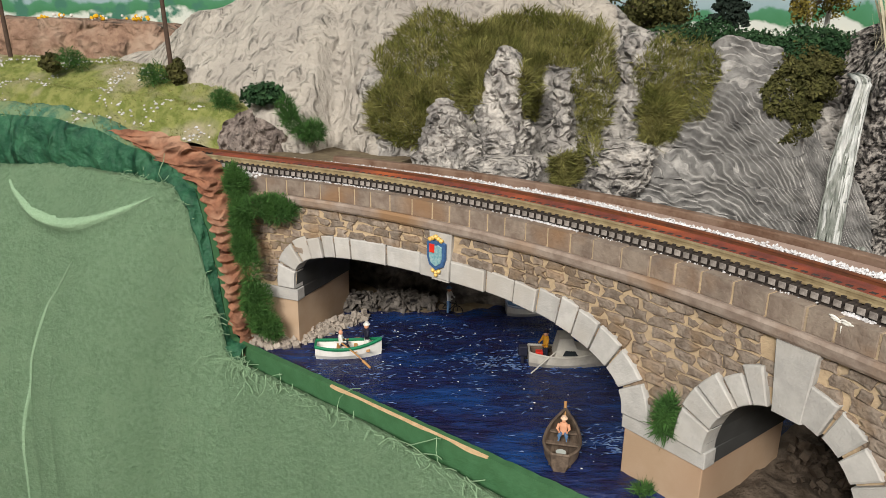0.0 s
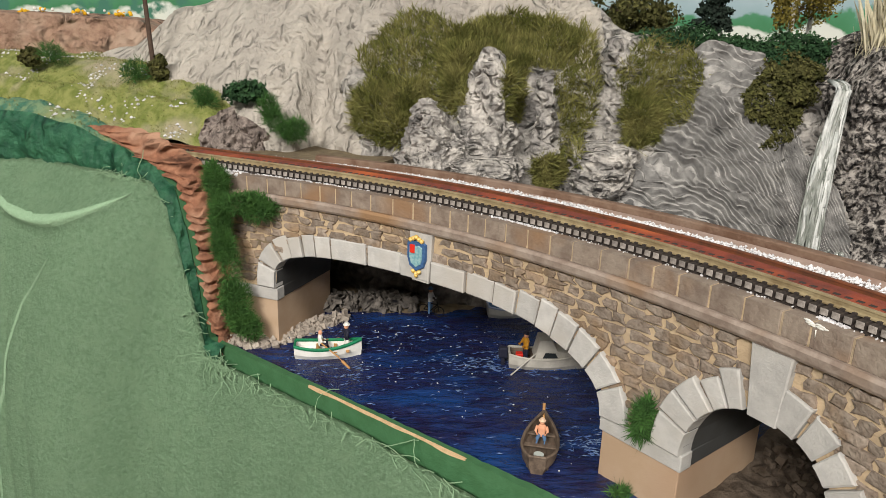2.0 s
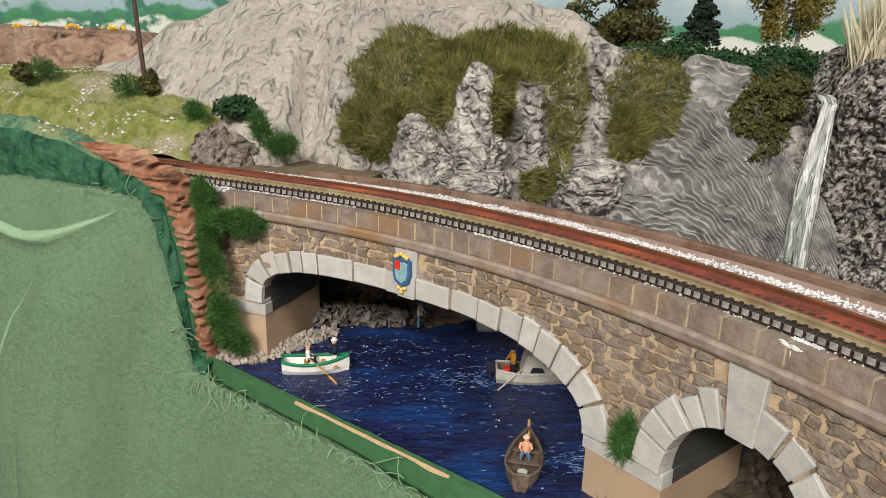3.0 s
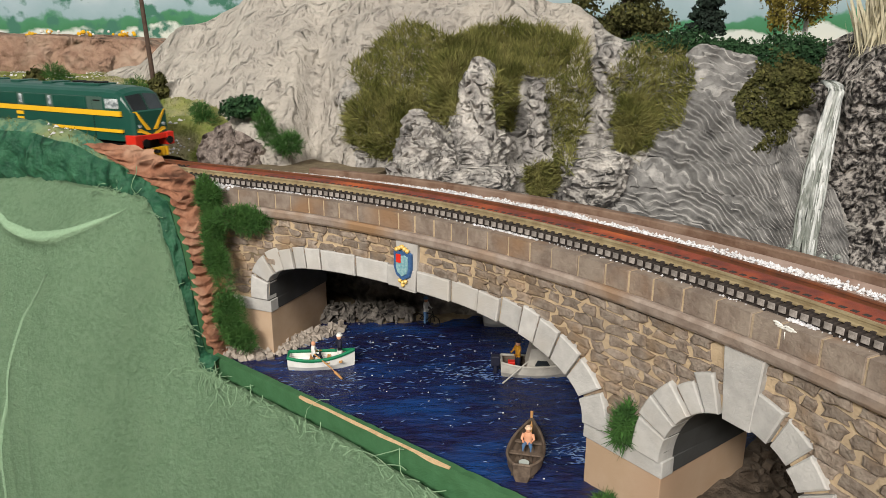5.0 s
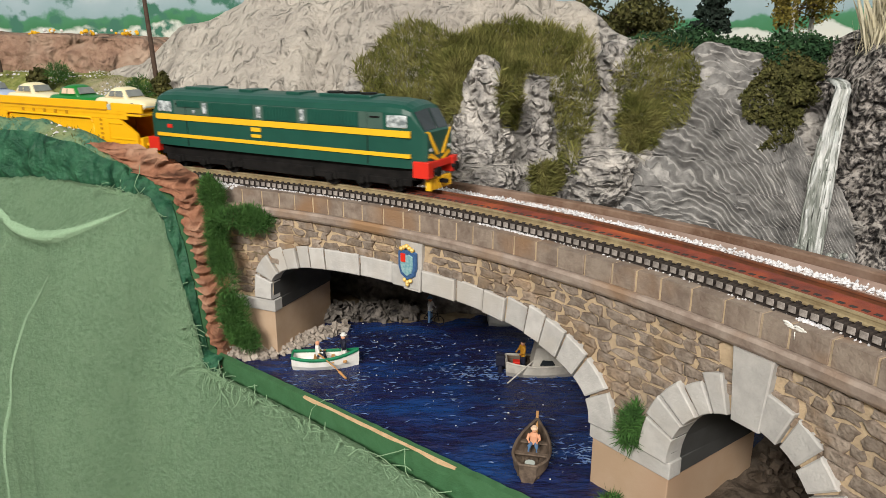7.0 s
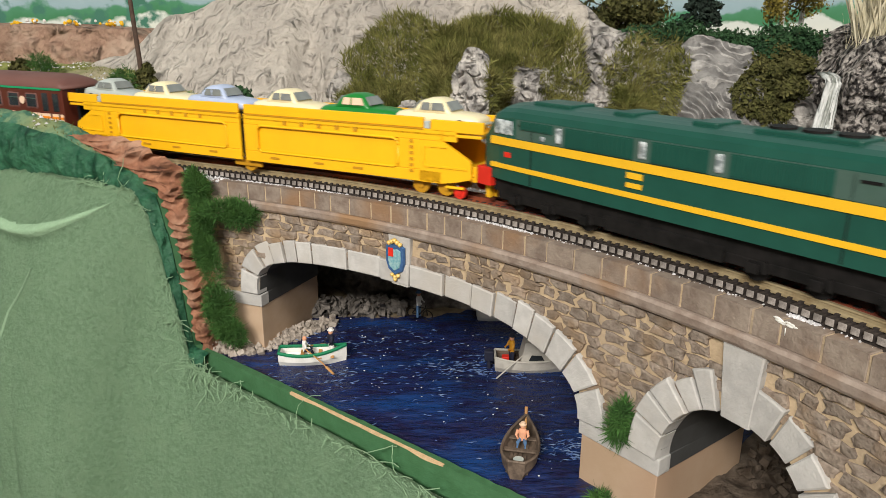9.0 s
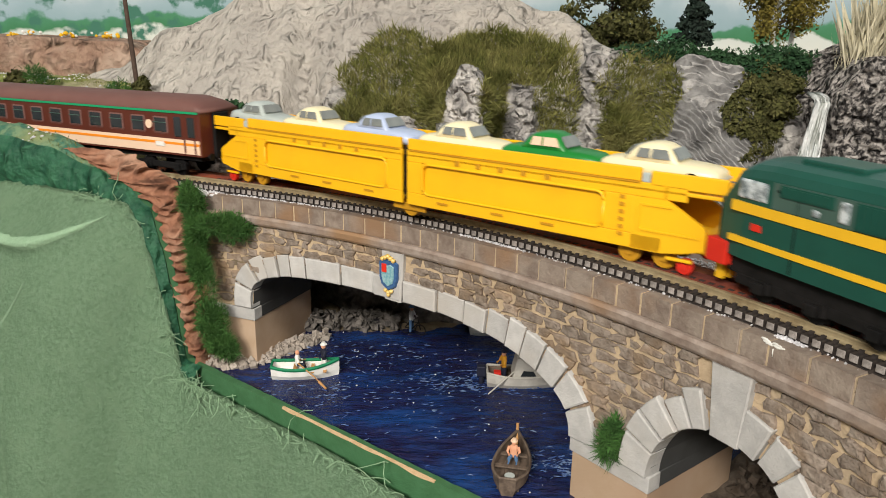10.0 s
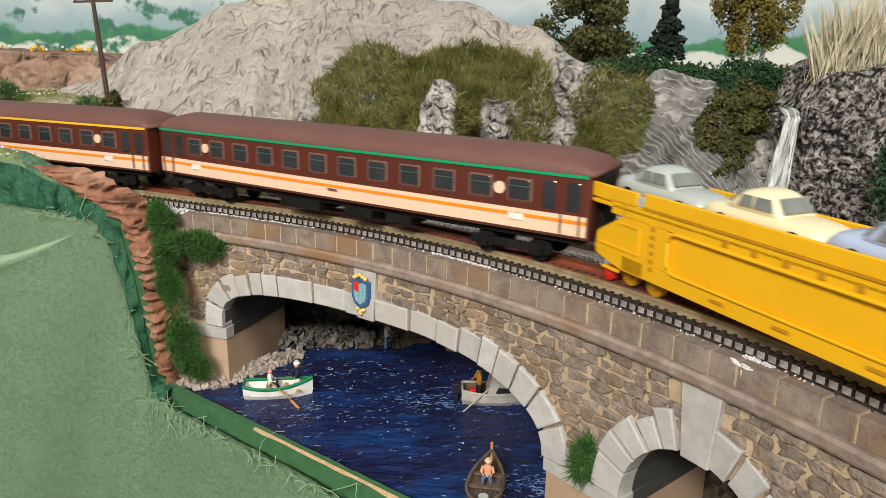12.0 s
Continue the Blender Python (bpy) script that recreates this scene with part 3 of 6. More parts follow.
def ballast():
    rnd = random.Random(5)
    verts, faces = [], []

    def stone(p, s):
        i = len(verts)
        for d in ((1, 0, 0), (-1, 0, 0), (0, 1, 0), (0, -1, 0), (0, 0, 1), (0, 0, -1)):
            verts.append(tuple(Vector(p) + Vector(d) * s * rnd.uniform(0.6, 1.3)))
        for f in ((0, 2, 4), (2, 1, 4), (1, 3, 4), (3, 0, 4), (2, 0, 5), (1, 2, 5), (3, 1, 5), (0, 3, 5)):
            faces.append(tuple(i + q for q in f))
    for _ in range(3600):
        a = rnd.uniform(15, 70)
        w = 0.5 + 0.5 * noise.noise(Vector((a * 0.35, 3, 0)))
        stone(polar(a, 0.0535 + 0.004 * (a < 45) + rnd.gauss(0, 0.0015) * (0.5 + w), TOP - 0.0024 + rnd.uniform(0, 0.0016) * (0.3 + w)), rnd.uniform(0.0004, 0.0009))
    for _ in range(700):
        a = rnd.choice((rnd.uniform(24, 33), rnd.uniform(42, 46.5), rnd.uniform(59.8, 61), rnd.uniform(22, 64)))
        stone(polar(a, rnd.uniform(0.0030, 0.0052), TOP + rnd.uniform(-0.0002, 0.0003)), rnd.uniform(0.0003, 0.0006))
    for _ in range(700):
        stone(polar(rnd.uniform(15, 23), rnd.uniform(-0.002, 0.010), TOP - 0.001 + rnd.uniform(0, 0.001)), rnd.uniform(0.0006, 0.0013))
    me = bpy.data.meshes.new("ballast")
    me.from_pydata(verts, [], faces)
    me.materials.append(M["ballast"])
    return tagged(new("ballast", me), "loose white ballast chips beside the rails", "gravel", "", "stuff")


ballast()


def coat_of_arms():
    q = Matrix.Translation(polar(37.45, -0.0032, 0.0745)) @ Matrix.Rotation(radians(-37.0), 4, "Z") @ Matrix.Rotation(radians(90), 4, "X")
    s = thing("coat_of_arms", "small enamelled shield, blue rim, red and teal field, gold crown", "shield", "", "", q)

    def plate(pts, z0, z1):
        bm = bmesh.new()
        loft(bm, [[(x, y, z0) for x, y in pts], [(x * 0.94, y * 0.94, z1) for x, y in pts]])
        return bm
    outline = [(0.0058 * x, 0.0085 * y) for x, y in ((-1, 0.75), (-0.4, 0.9), (0, 0.8), (0.4, 0.9), (1, 0.75), (1, -0.2), (0.75, -0.7), (0, -1), (-0.75, -0.7), (-1, -0.2))]
    part("shield_rim", plate(outline, 0, 0.0012), "shield_blue", s, "blue beaded rim")
    part("field", plate([(x * 0.68, y * 0.72) for x, y in outline], 0.001, 0.0017), "shield_teal", s, "teal and white field")
    part("quarter", boxes((-0.0034, -0.0004, 0.0012, 0.0056, 0.0015, 0.0021), bevel=0.0002), "red", s, "red quarter")
    bm = bmesh.new()
    for i in range(5):
        bmesh.ops.create_icosphere(bm, subdivisions=1, radius=0.0013, matrix=Matrix.Translation(((i - 2) * 0.0017, 0.0078 + 0.0012 * (2 - abs(i - 2)) * 0.7, 0.0012)))
    part("crown", bm, "gold", s, "gold crown")
    bm = bmesh.new()
    for x, y in ((0, -0.0092), (-0.0018, -0.0084), (0.0018, -0.0084), (0, -0.0105)):
        bmesh.ops.create_icosphere(bm, subdivisions=1, radius=0.0012, matrix=Matrix.Translation((x, y, 0.001)))
    part("pendant", bm, "gold", s, "gold pendant")


coat_of_arms()


def paint_splash():
    bm = bmesh.new()
    rnd = random.Random(2)
    for k in range(22):
        p = polar(60.1 + rnd.gauss(0, 0.18), -0.0013, 0.0992 + rnd.gauss(0, 0.0004))
        bmesh.ops.create_icosphere(bm, subdivisions=2, radius=rnd.uniform(0.0004, 0.0008), matrix=Matrix.Translation(p) @ Matrix.Rotation(radians(-60), 4, "Z") @ Matrix.Diagonal((1.7, 0.5, 0.5, 1)))
    tube(bm, [polar(60.2, -0.0016, 0.098), polar(60.22, -0.0017, 0.0955)], 0.00022, 6, 0.0001)
    single("paint_splash", bm, "white", "white paint splash dripping down the parapet", "paint", "", "", True)


paint_splash()

# ---- water, layout edge, rocks and hills ----


def water_sheet():
    bm = bmesh.new()
    
    def f(u, v):
        p = edge_point(-0.03 + 0.47 * u, -0.0035 - 0.40 * v * v - 0.02 * v, 0)
        p.z = 0.0007 * fbm((p.x, p.y * 1.7, 0), 45, 4) + 0.0006 * ridges((p.x * 0.6, p.y * 2.0, 1), 60)
        return p
    grid(bm, 220, 150, f)
    return single("water", bm, "water", "dark blue rippled resin water with pale streaks", "water", "", "structure", True)


# the layout's front edge: a vertical green board whose top follows the ground
EDGE = Vector((-0.119, 0.3835, 0))
ALONG = Vector((0.771, -0.637, 0)).normalized()
OUT = Vector((-0.637, -0.771, 0)).normalized()


def edge_point(s, out, z):
    """s metres along the front edge (to the near end positive), out metres towards the viewer."""
    d = ALONG
    p = EDGE + ALONG * s + OUT * out
    if s < -0.02:
        p = EDGE + ALONG * -0.02 + Vector((0.776, -0.313, 0)) * (s + 0.02) + OUT * out
    p.z = z
    return p


def board_top(s):
    return lerp([(-0.30, 0.1245), (-0.195, 0.1258), (-0.148, 0.1262), (-0.11, 0.1217), (-0.068, 0.1121), (-0.042, 0.1035), (-0.023, 0.0926), (-0.0156, 0.072), (-0.008, 0.0466), (-0.0035, 0.020), (0.001, 0.0055), (0.5, 0.004)], s)


def cloth_top(s):
    return lerp([(-0.30, 0.095), (-0.19, 0.0973), (-0.134, 0.1009), (-0.08, 0.0996), (-0.034, 0.096), (-0.022, 0.086), (-0.0175, 0.069), (-0.0097, 0.047), (-0.0018, 0.024), (0.006, 0.001), (0.024, -0.0010), (0.136, -0.0015), (0.2, -0.006), (0.5, -0.012)], s)


def front_board():
    bm = bmesh.new()
    n = 200
    secs = []
    for i in range(n + 1):
        s = -0.32 + 0.72 * i / n
        z = board_top(s) + 0.0006 * noise.noise(Vector((s * 160, 0, 0)))
        secs.append([edge_point(s, 0.0, z), edge_point(s, -0.004, z), edge_point(s, -0.004, -0.12), edge_point(s, 0.0, -0.12)])
    loft(bm, secs)
    b = part("front_board", bm, "rim2")
    tagged(b, "green painted board along the layout's front edge", "board")
    bm = bmesh.new()

    def f(u, v):
        s = -0.32 + 0.335 * u
        zt, zb = board_top(s), cloth_top(s) - 0.006
        z = zt + (zb - zt) * v + 0.0012
        bulge = 0.003 + 0.0030 * fbm((s, z, 0), 70, 5) + 0.0022 * ridges((s, z * 0.6, 0), 95) + 0.003 * math.sin(math.pi * v)
        return edge_point(s, max(0.0006, bulge * min(1, v * 6 + 0.2)), z)
    grid(bm, 160, 24, f)
    part("painted_rim", bm, "rim", b, "thick dark green paint", True)
    bm = bmesh.new()
    secs = []
    for i in range(60):
        s = 0.085 + 0.10 * i / 59
        w = 0.0003 + 0.0011 * max(0, noise.noise(Vector((s * 60, 9, 0))) + 0.25)
        z = board_top(s)
        secs.append([edge_point(s, 0.0005, z + 0.0003), edge_point(s, 0.0005, z - w), edge_point(s, -0.0008, z - w), edge_point(s, -0.0008, z + 0.0004)])
    loft(bm, secs)
    part("bare_edge", bm, "bare_wood", b, "bare wood where the paint is chipped")
    return b


water_sheet()
front_board()


def cloth_point(s, z, lift=0.0):
    """A place on the hanging cloth at s along the edge and height z."""
    zt = cloth_top(s)
    v = max(0.0, (zt - z) / (zt + 0.42))
    wv = s + 0.010 * noise.noise(Vector((s * 9, z * 7, 2)))
    fold = 0.0105 * abs(math.sin(wv * 31 + 0.7)) ** 0.6 * min(1, v * 3.0) + 0.0040 * abs(math.sin(wv * 74 + 1.0)) ** 0.7 * min(1, v * 2.5)
    fold += 0.004 * fbm((s, z * 0.5, 1), 14, 3)
    ds, dz = s + 0.105, z - 0.0720
    q = (dz - 4.4 * ds * ds) / 0.005
    fold += 0.0070 * math.exp(-q * q) * max(0.0, 1 - (ds / 0.075) ** 2)
    over = 0.034 * (1 - math.exp(-max(0.0, zt - z) / 0.040)) * lerp([(-0.06, 1.0), (0.0, 0.25), (0.06, 0.15)], s)
    return edge_point(s, 0.006 + fold + over + 0.020 * v + lift, z)


def cloth():
    bm = bmesh.new()

    def f(u, v):
        s = -0.34 + 0.76 * u
        zt = cloth_top(s) + 0.0010 * noise.noise(Vector((s * 120, 4, 0)))
        return cloth_point(s, zt + (-0.42 - zt) * v)
    grid(bm, 300, 170, f)
    bmesh.ops.solidify(bm, geom=bm.faces[:], thickness=0.0008)
    c = single("green_cloth", bm, "cloth", "light green felt cloth with frayed edge hanging from the layout's edge", "cloth", "", "", True)
    # pale fold marks of the felt, with the folds' highlights put into their colour
    hang = [(-0.084, 0.052), (-0.106, 0.024), (-0.119, -0.010), (-0.127, -0.044), (-0.131, -0.076), (-0.132, -0.108)]

    def along(pts):
        return [(lerp([(k, q[0]) for k, q in enumerate(pts)], i * (len(pts) - 1) / 24), lerp([(k, q[1]) for k, q in enumerate(pts)], i * (len(pts) - 1) / 24)) for i in range(25)]
    for path, width in (([(-0.170 + 0.130 * i / 30, 0.0710 + 4.4 * (-0.065 + 0.130 * i / 30) ** 2) for i in range(31)], 0.0036), (along(hang), 0.0011)):
        bm = bmesh.new()
        n = len(path) - 1
        rows = []
        for i, (ps, pz) in enumerate(path):
            w = width * math.sin(math.pi * (i + 0.15) / (n + 0.3)) ** 0.7 * (1 + 0.3 * noise.noise(Vector((i * 0.7, width * 900, 0))))
            ts, tz = path[min(i + 1, n)][0] - path[max(i - 1, 0)][0], path[min(i + 1, n)][1] - path[max(i - 1, 0)][1]
            L = math.hypot(ts, tz)
            rows.append([bm.verts.new(cloth_point(ps - tz / L * w * k, pz + ts / L * w * k, 0.0002 + 0.0012 * (1 - abs(k)))) for k in (-1, -0.5, 0, 0.5, 1)])
        for r0, r1 in zip(rows, rows[1:]):
            for k in range(4):
                bm.faces.new((r0[k], r0[k + 1], r1[k + 1], r1[k]))
        part("crease", bm, "crease", c, "pale felt fold mark with its highlight in the colour", True)
    rnd = random.Random(8)
    bm = bmesh.new()
    for i in range(430):
        s = rnd.choice((rnd.uniform(-0.075, 0.0), rnd.uniform(0.0, 0.19), rnd.uniform(-0.002, 0.03)))
        p = edge_point(s, 0.009, cloth_top(s) - rnd.uniform(-0.0015, 0.002))
        pts = [p]
        d = Vector((ALONG.x, ALONG.y, 0)) * rnd.uniform(-1, 1) + Vector((0, 0, rnd.uniform(-0.7, 0.4)))
        L = rnd.uniform(0.002, 0.007) if rnd.random() < 0.85 else rnd.uniform(0.010, 0.018)
        for k in range(5):
            d = d + Vector((rnd.uniform(-1, 1), rnd.uniform(-1, 1), rnd.uniform(-1, 0.7))) * 0.5
            d.normalize()
            q = pts[-1] + d * L / 4
            pts.append(q)
        tube(bm, pts, 0.00022, 4)
    part("frayed_threads", bm, "thread", c, "loose pale threads at the edge")
    return c


cloth()


def red_cliff():
    """Layered rust-red rock between the board and the bridge."""
    bm = bmesh.new()

    def f(u, v):
        z = -0.004 + 0.124 * v
        sb = lerp([(-0.004, 0.012), (0.02, -0.003), (0.07, -0.0155), (0.0926, -0.022), (0.103, -0.041), (0.111, -0.066), (0.122, -0.09)], z)
        a = edge_point(sb, -0.002, z)
        b = polar(lerp([(0.0, 22.6), (0.06, 21.8), (0.095, 21.2), (0.125, 16.5)], z), 0.006 - 0.32 * max(0.0, z - 0.09), z)
        p = a.lerp(b, u)
        lay = abs(((z + 0.10 * 0.04 * math.sin(u * 5) + 0.0035 * fbm(p, 60, 2)) * 185) % 1.0 - 0.5) * 2
        n = Vector((-0.30, -0.95, 0.0))
        return p + n * (0.0035 * lay + 0.004 * math.sin(math.pi * u) + 0.003 * fbm(p, 90, 3) - 0.001)
    grid(bm, 50, 200, f)

    def cap(u, v):
        z = 0.120
        a = edge_point(-0.085, -0.002, z)
        b = polar(16.8, -0.0045, z)
        p = a.lerp(b, u) + Vector((-0.62, 0.24, 0)) * 0.03 * v
        p.z = 0.120 + 0.004 * math.sin(v * 2.5) + 0.0025 * fbm(p, 70, 3) - 0.002
        return p
    grid(bm, 40, 16, cap)
    return single("red_cliff", bm, "red_rock", "layered rust-red rock cliff beside the bridge abutment", "cliff", "", "", True)


red_cliff()


def meadow():
    bm = bmesh.new()

    def f(u, v):
        x = -0.62 + 0.525 * u
        y0 = 0.4385 - 0.42 * (x + 0.106) + 0.038
        y = y0 + 0.30 * v * v + 0.02 * v
        z = lerp([(0, 0.0995), (0.10, 0.104), (0.25, 0.125), (0.42, 0.142), (1, 0.160)], v) + lerp([(-0.5, 0.016), (-0.25, 0.006), (-0.16, 0.0), (-0.10, -0.025)], x)
        return Vector((x, y, z + 0.0030 * fbm((x, y, 0), 55, 4)))
    grid(bm, 150, 60, f)
    m = single("meadow", bm, "meadow", "olive model meadow with patches of bare stone behind the track", "meadow", "", "structure", True)
    bm = bmesh.new()

    def knoll(u, v):
        s = -0.32 + 0.265 * u
        a = edge_point(s, 0.001, board_top(s))
        q = Vector((0.38, 0.925, 0))
        b = a + q * lerp([(-0.32, 0.012), (-0.16, 0.012), (-0.1, 0.013), (-0.055, 0.010)], s)
        p = a.lerp(b, v)
        p.z = board_top(s) + lerp([(-0.2, 0.0075), (-0.1, 0.006), (-0.05, 0.002)], s) * math.sin(math.pi / 2 * min(v * 1.3, 1)) + 0.0016 * fbm(p, 90, 4)
        if v > 0.97:
            p.z = 0.09
        return p
    grid(bm, 110, 30, knoll)
    single("knoll", bm, "moss", "mossy blue-green grass knoll at the layout's edge", "knoll", "", "structure", True)
    return m


meadow()


def left_trackbed():
    """The formation under the straight track on the meadow side."""
    bm = bmesh.new()
    s0 = radians(21) * (RF + TRACK)
    rings = []
    for i in range(34):
        p, n = track_point(s0 + 0.06 - 0.045 * i)
        low = 0.06 if i < 4 else -0.105
        rings.append([p + n * o + Vector((0, 0, z)) for o, z in ((-0.018, low), (-0.013, TOP - 0.0030), (0.100, TOP - 0.0020), (0.125, low))])
    loft(bm, rings)
    single("trackbed", bm, "sand", "brown gravelled trackbed on the meadow side", "trackbed", "", "structure")


left_trackbed()


def mountain():
    """The pale plaster hill and the grey rock face behind the bridge."""
    foot = [(-0.36, 0.600), (-0.26, 0.565), (-0.16, 0.515), (-0.08, 0.482), (-0.02, 0.462), (0.05, 0.452), (0.12, 0.452), (0.17, 0.447), (0.23, 0.432), (0.32, 0.42), (0.45, 0.42)]
    crest = [(-0.36, 0.126), (-0.31, 0.134), (-0.25, 0.155), (-0.19, 0.190), (-0.12, 0.220), (-0.06, 0.236), (0.0, 0.225), (0.06, 0.222), (0.11, 0.205), (0.15, 0.178), (0.2, 0.172), (0.3, 0.168), (0.45, 0.165)]
    depth = [(-0.36, 0.05), (-0.25, 0.07), (-0.14, 0.115), (-0.06, 0.15), (0.02, 0.12), (0.09, 0.11), (0.15, 0.06), (0.22, 0.07), (0.45, 0.07)]
    base = [(-0.36, 0.115), (-0.16, 0.100), (-0.09, 0.08), (-0.07, -0.01), (0.45, -0.01)]

    def f(u, v):
        x = -0.36 + 0.80 * u
        y0, zc, dp, zb = lerp(foot, x), lerp(crest, x), lerp(depth, x), lerp(base, x)
        if v < 0.8:
            t = v / 0.8
            k = lerp([(-0.25, 1.0), (-0.10, 1.3), (-0.02, 2.6), (0.12, 2.6), (0.3, 2.0)], x)
            p = Vector((x, y0 + dp * t ** k, zb + (zc - zb) * (1 - (1 - t) ** 1.12)))
        else:
            t = (v - 0.8) / 0.2
            p = Vector((x, y0 + dp + 0.10 * t, zc + 0.004 * math.sin(t * 3) - 0.03 * t * t))
        rough = lerp([(-0.2, 0.2), (-0.14, 0.3), (-0.09, 0.85), (0.0, 1.0), (0.3, 1.0)], x)
        n = Vector((-0.15, -1.0, 0.35)).normalized()
        amp = 0.0045 * (0.35 + 0.65 * rough)
        wx = p.x + 0.006 * noise.noise(p * 40)
        dirn = lerp([(-0.30, 0.0), (-0.16, 0.0), (-0.10, 1.0), (0.4, 1.0)], x)
        rv = ridges(Vector((wx * 1.5, p.y, p.z * 0.55)), 58) * (1 - dirn) + ridges(Vector((wx * 0.6, p.y, p.z * 1.5)), 58) * dirn
        fine = ridges(Vector((wx * 2.0, p.y, p.z * 0.7)), 120) * (1 - dirn) + ridges(Vector((wx * 0.7, p.y, p.z * 2.0)), 110) * dirn
        d = amp * 1.6 * fbm(p, 22, 3) + (0.0010 + 0.0026 * rough) * rv + (0.0010 + 0.0012 * rough) * fine
        # fallen-away bays between the buttresses
        if -0.05 < x < 0.16 and p.z < 0.19:
            d += 0.010 * rough * (noise.noise(Vector((x * 38, 0, p.z * 9))))
        return p + n * d
    bm = bmesh.new()
    grid(bm, 640, 300, f)
    ob = single("mountain", bm, "hill", "pale grey plaster hill falling to a darker rock face", "mountain", "", "", True)
    ob.data.materials.append(M["rock"])
    ob.data.materials.append(M["dark_rock"])
    for p in ob.data.polygons:
        c = p.center
        w = 0.010 * noise.noise(Vector(c) * 30)
        if c.z < 0.05 + w:
            p.material_index = 2
        elif c.x > -0.045 + w * 2 and c.z < 0.155 + w + (0.05 if c.x > 0.125 else 0):
            p.material_index = 1
    return ob


mountain()


def strata():
    """The dark streaked slope of layered rock, bands sweeping down to the waterfall."""
    bm = bmesh.new()
    layers = {}

    def f(u, v):
        x = 0.105 + 0.165 * u
        zt = lerp([(0.10, 0.125), (0.15, 0.135), (0.185, 0.178), (0.215, 0.172), (0.235, 0.13), (0.27, 0.11)], x)
        z = 0.03 + (zt - 0.03) * v
        y = lerp([(0.10, 0.448), (0.16, 0.438), (0.22, 0.420), (0.27, 0.415)], x) + 0.055 * v * v - 0.012 * math.sin(u * math.pi)
        p = Vector((x, y, z))
        tilt = lerp([(0.10, 0.05), (0.16, 0.15), (0.195, 1.0), (0.27, 1.7)], x)
        if z > 0.145:
            tilt *= 0.15
        k = (z + tilt * (x - 0.17)) * 190 + 1.7 * fbm(p, 24, 3) + 0.7 * noise.noise(p * 120) + 1.1 * noise.cell(Vector((x * 60 + z * 40, z * 55, 0)))
        lay = (k % 1.0) if k % 1.0 < 0.82 else (1 - k % 1.0) * 4.55
        layers[(round(u * 360), round(v * 420))] = lay
        d = 0.0052 * lay * (0.6 + 0.7 * abs(noise.noise(p * 60))) + 0.0035 * fbm(p, 45, 3)
        return p + Vector((-0.2, -1, 0.2)) * d
    grid(bm, 360, 420, f)
    crest = [layers[(i, j)] for i in range(360) for j in range(420)]
    ob = single("layered_rock", bm, "strata", "dark grey rock slope with pale curved layers", "rock", "", "", True)
    ob.data.materials.append(M["strata_pale"])
    for i, p in enumerate(ob.data.polygons):
        k = crest[min(i, len(crest) - 1)]
        if k > 0.64 + 0.45 * noise.noise(p.center * 75) + 0.2 * noise.noise(p.center * 240):
            p.material_index = 1
    return ob


strata()


def buttress(x, y, z0, z1, r, seed):
    """A knobbly column of pale rock standing out from the face."""
    bm = bmesh.new()

    def f(u, v):
        a = 2 * math.pi * u
        z = z0 + (z1 - z0) * v
        rr = r * (0.75 + 0.35 * math.sin(2.6 * v + seed)) * math.sqrt(max(0.0, 1 - max(0.0, (v - 0.8) / 0.2) ** 2) + 0.001)
        p = Vector((x + rr * math.cos(a), y + rr * math.sin(a) * 0.9, z))
        d = 0.0050 * ridges(Vector((p.x + seed, p.y, p.z * 1.3)), 105) + 0.006 * fbm(p + Vector((seed, 0, 0)), 50, 3) + 0.0012 * ridges(p, 240)
        return p + Vector((math.cos(a), math.sin(a), 0.2)) * d
    grid(bm, 110, 130, f)
    return single("rock_buttress", bm, "boulder", "knobbly pale grey rock outcrop on the cliff", "rock", "cliff outcrops", "", True)


buttress(0.043, 0.463, 0.090, 0.171, 0.0150, 1)
buttress(0.005, 0.446, 0.092, 0.140, 0.019, 2.3)
buttress(0.080, 0.466, 0.075, 0.156, 0.0105, 3.1)
buttress(0.131, 0.482, 0.095, 0.180, 0.0125, 4.4)
buttress(0.043, 0.445, 0.070, 0.106, 0.019, 5.2)
buttress(0.117, 0.452, 0.075, 0.115, 0.018, 6.0)
buttress(0.018, 0.452, 0.080, 0.120, 0.012, 7.0)


def crag():
    """The dark, pitted rock beside and behind the waterfall."""
    bm = bmesh.new()

    def f(u, v):
        x = 0.257 + 0.19 * u
        zt = lerp([(0.257, 0.150), (0.29, 0.178), (0.33, 0.192), (0.45, 0.2)], x)
        z = -0.005 + (zt + 0.005) * min(v / 0.85, 1)
        y = 0.428 - 0.05 * u + 0.02 * v + (0.10 * (v - 0.85) / 0.15 if v > 0.85 else 0)
        if u < 0.06:
            y += 0.05 * (1 - u / 0.06)
        p = Vector((x, y, z))
        d = 0.012 * fbm(p, 28, 3) + 0.0075 * ridges(p, 75) + 0.003 * ridges(p, 190)
        return p + Vector((-0.5, -0.9, 0.2)) * d
    grid(bm, 200, 220, f)
    return single("dark_crag", bm, "crag", "dark brown pitted crag with pale edges", "rock", "", "", True)


crag()


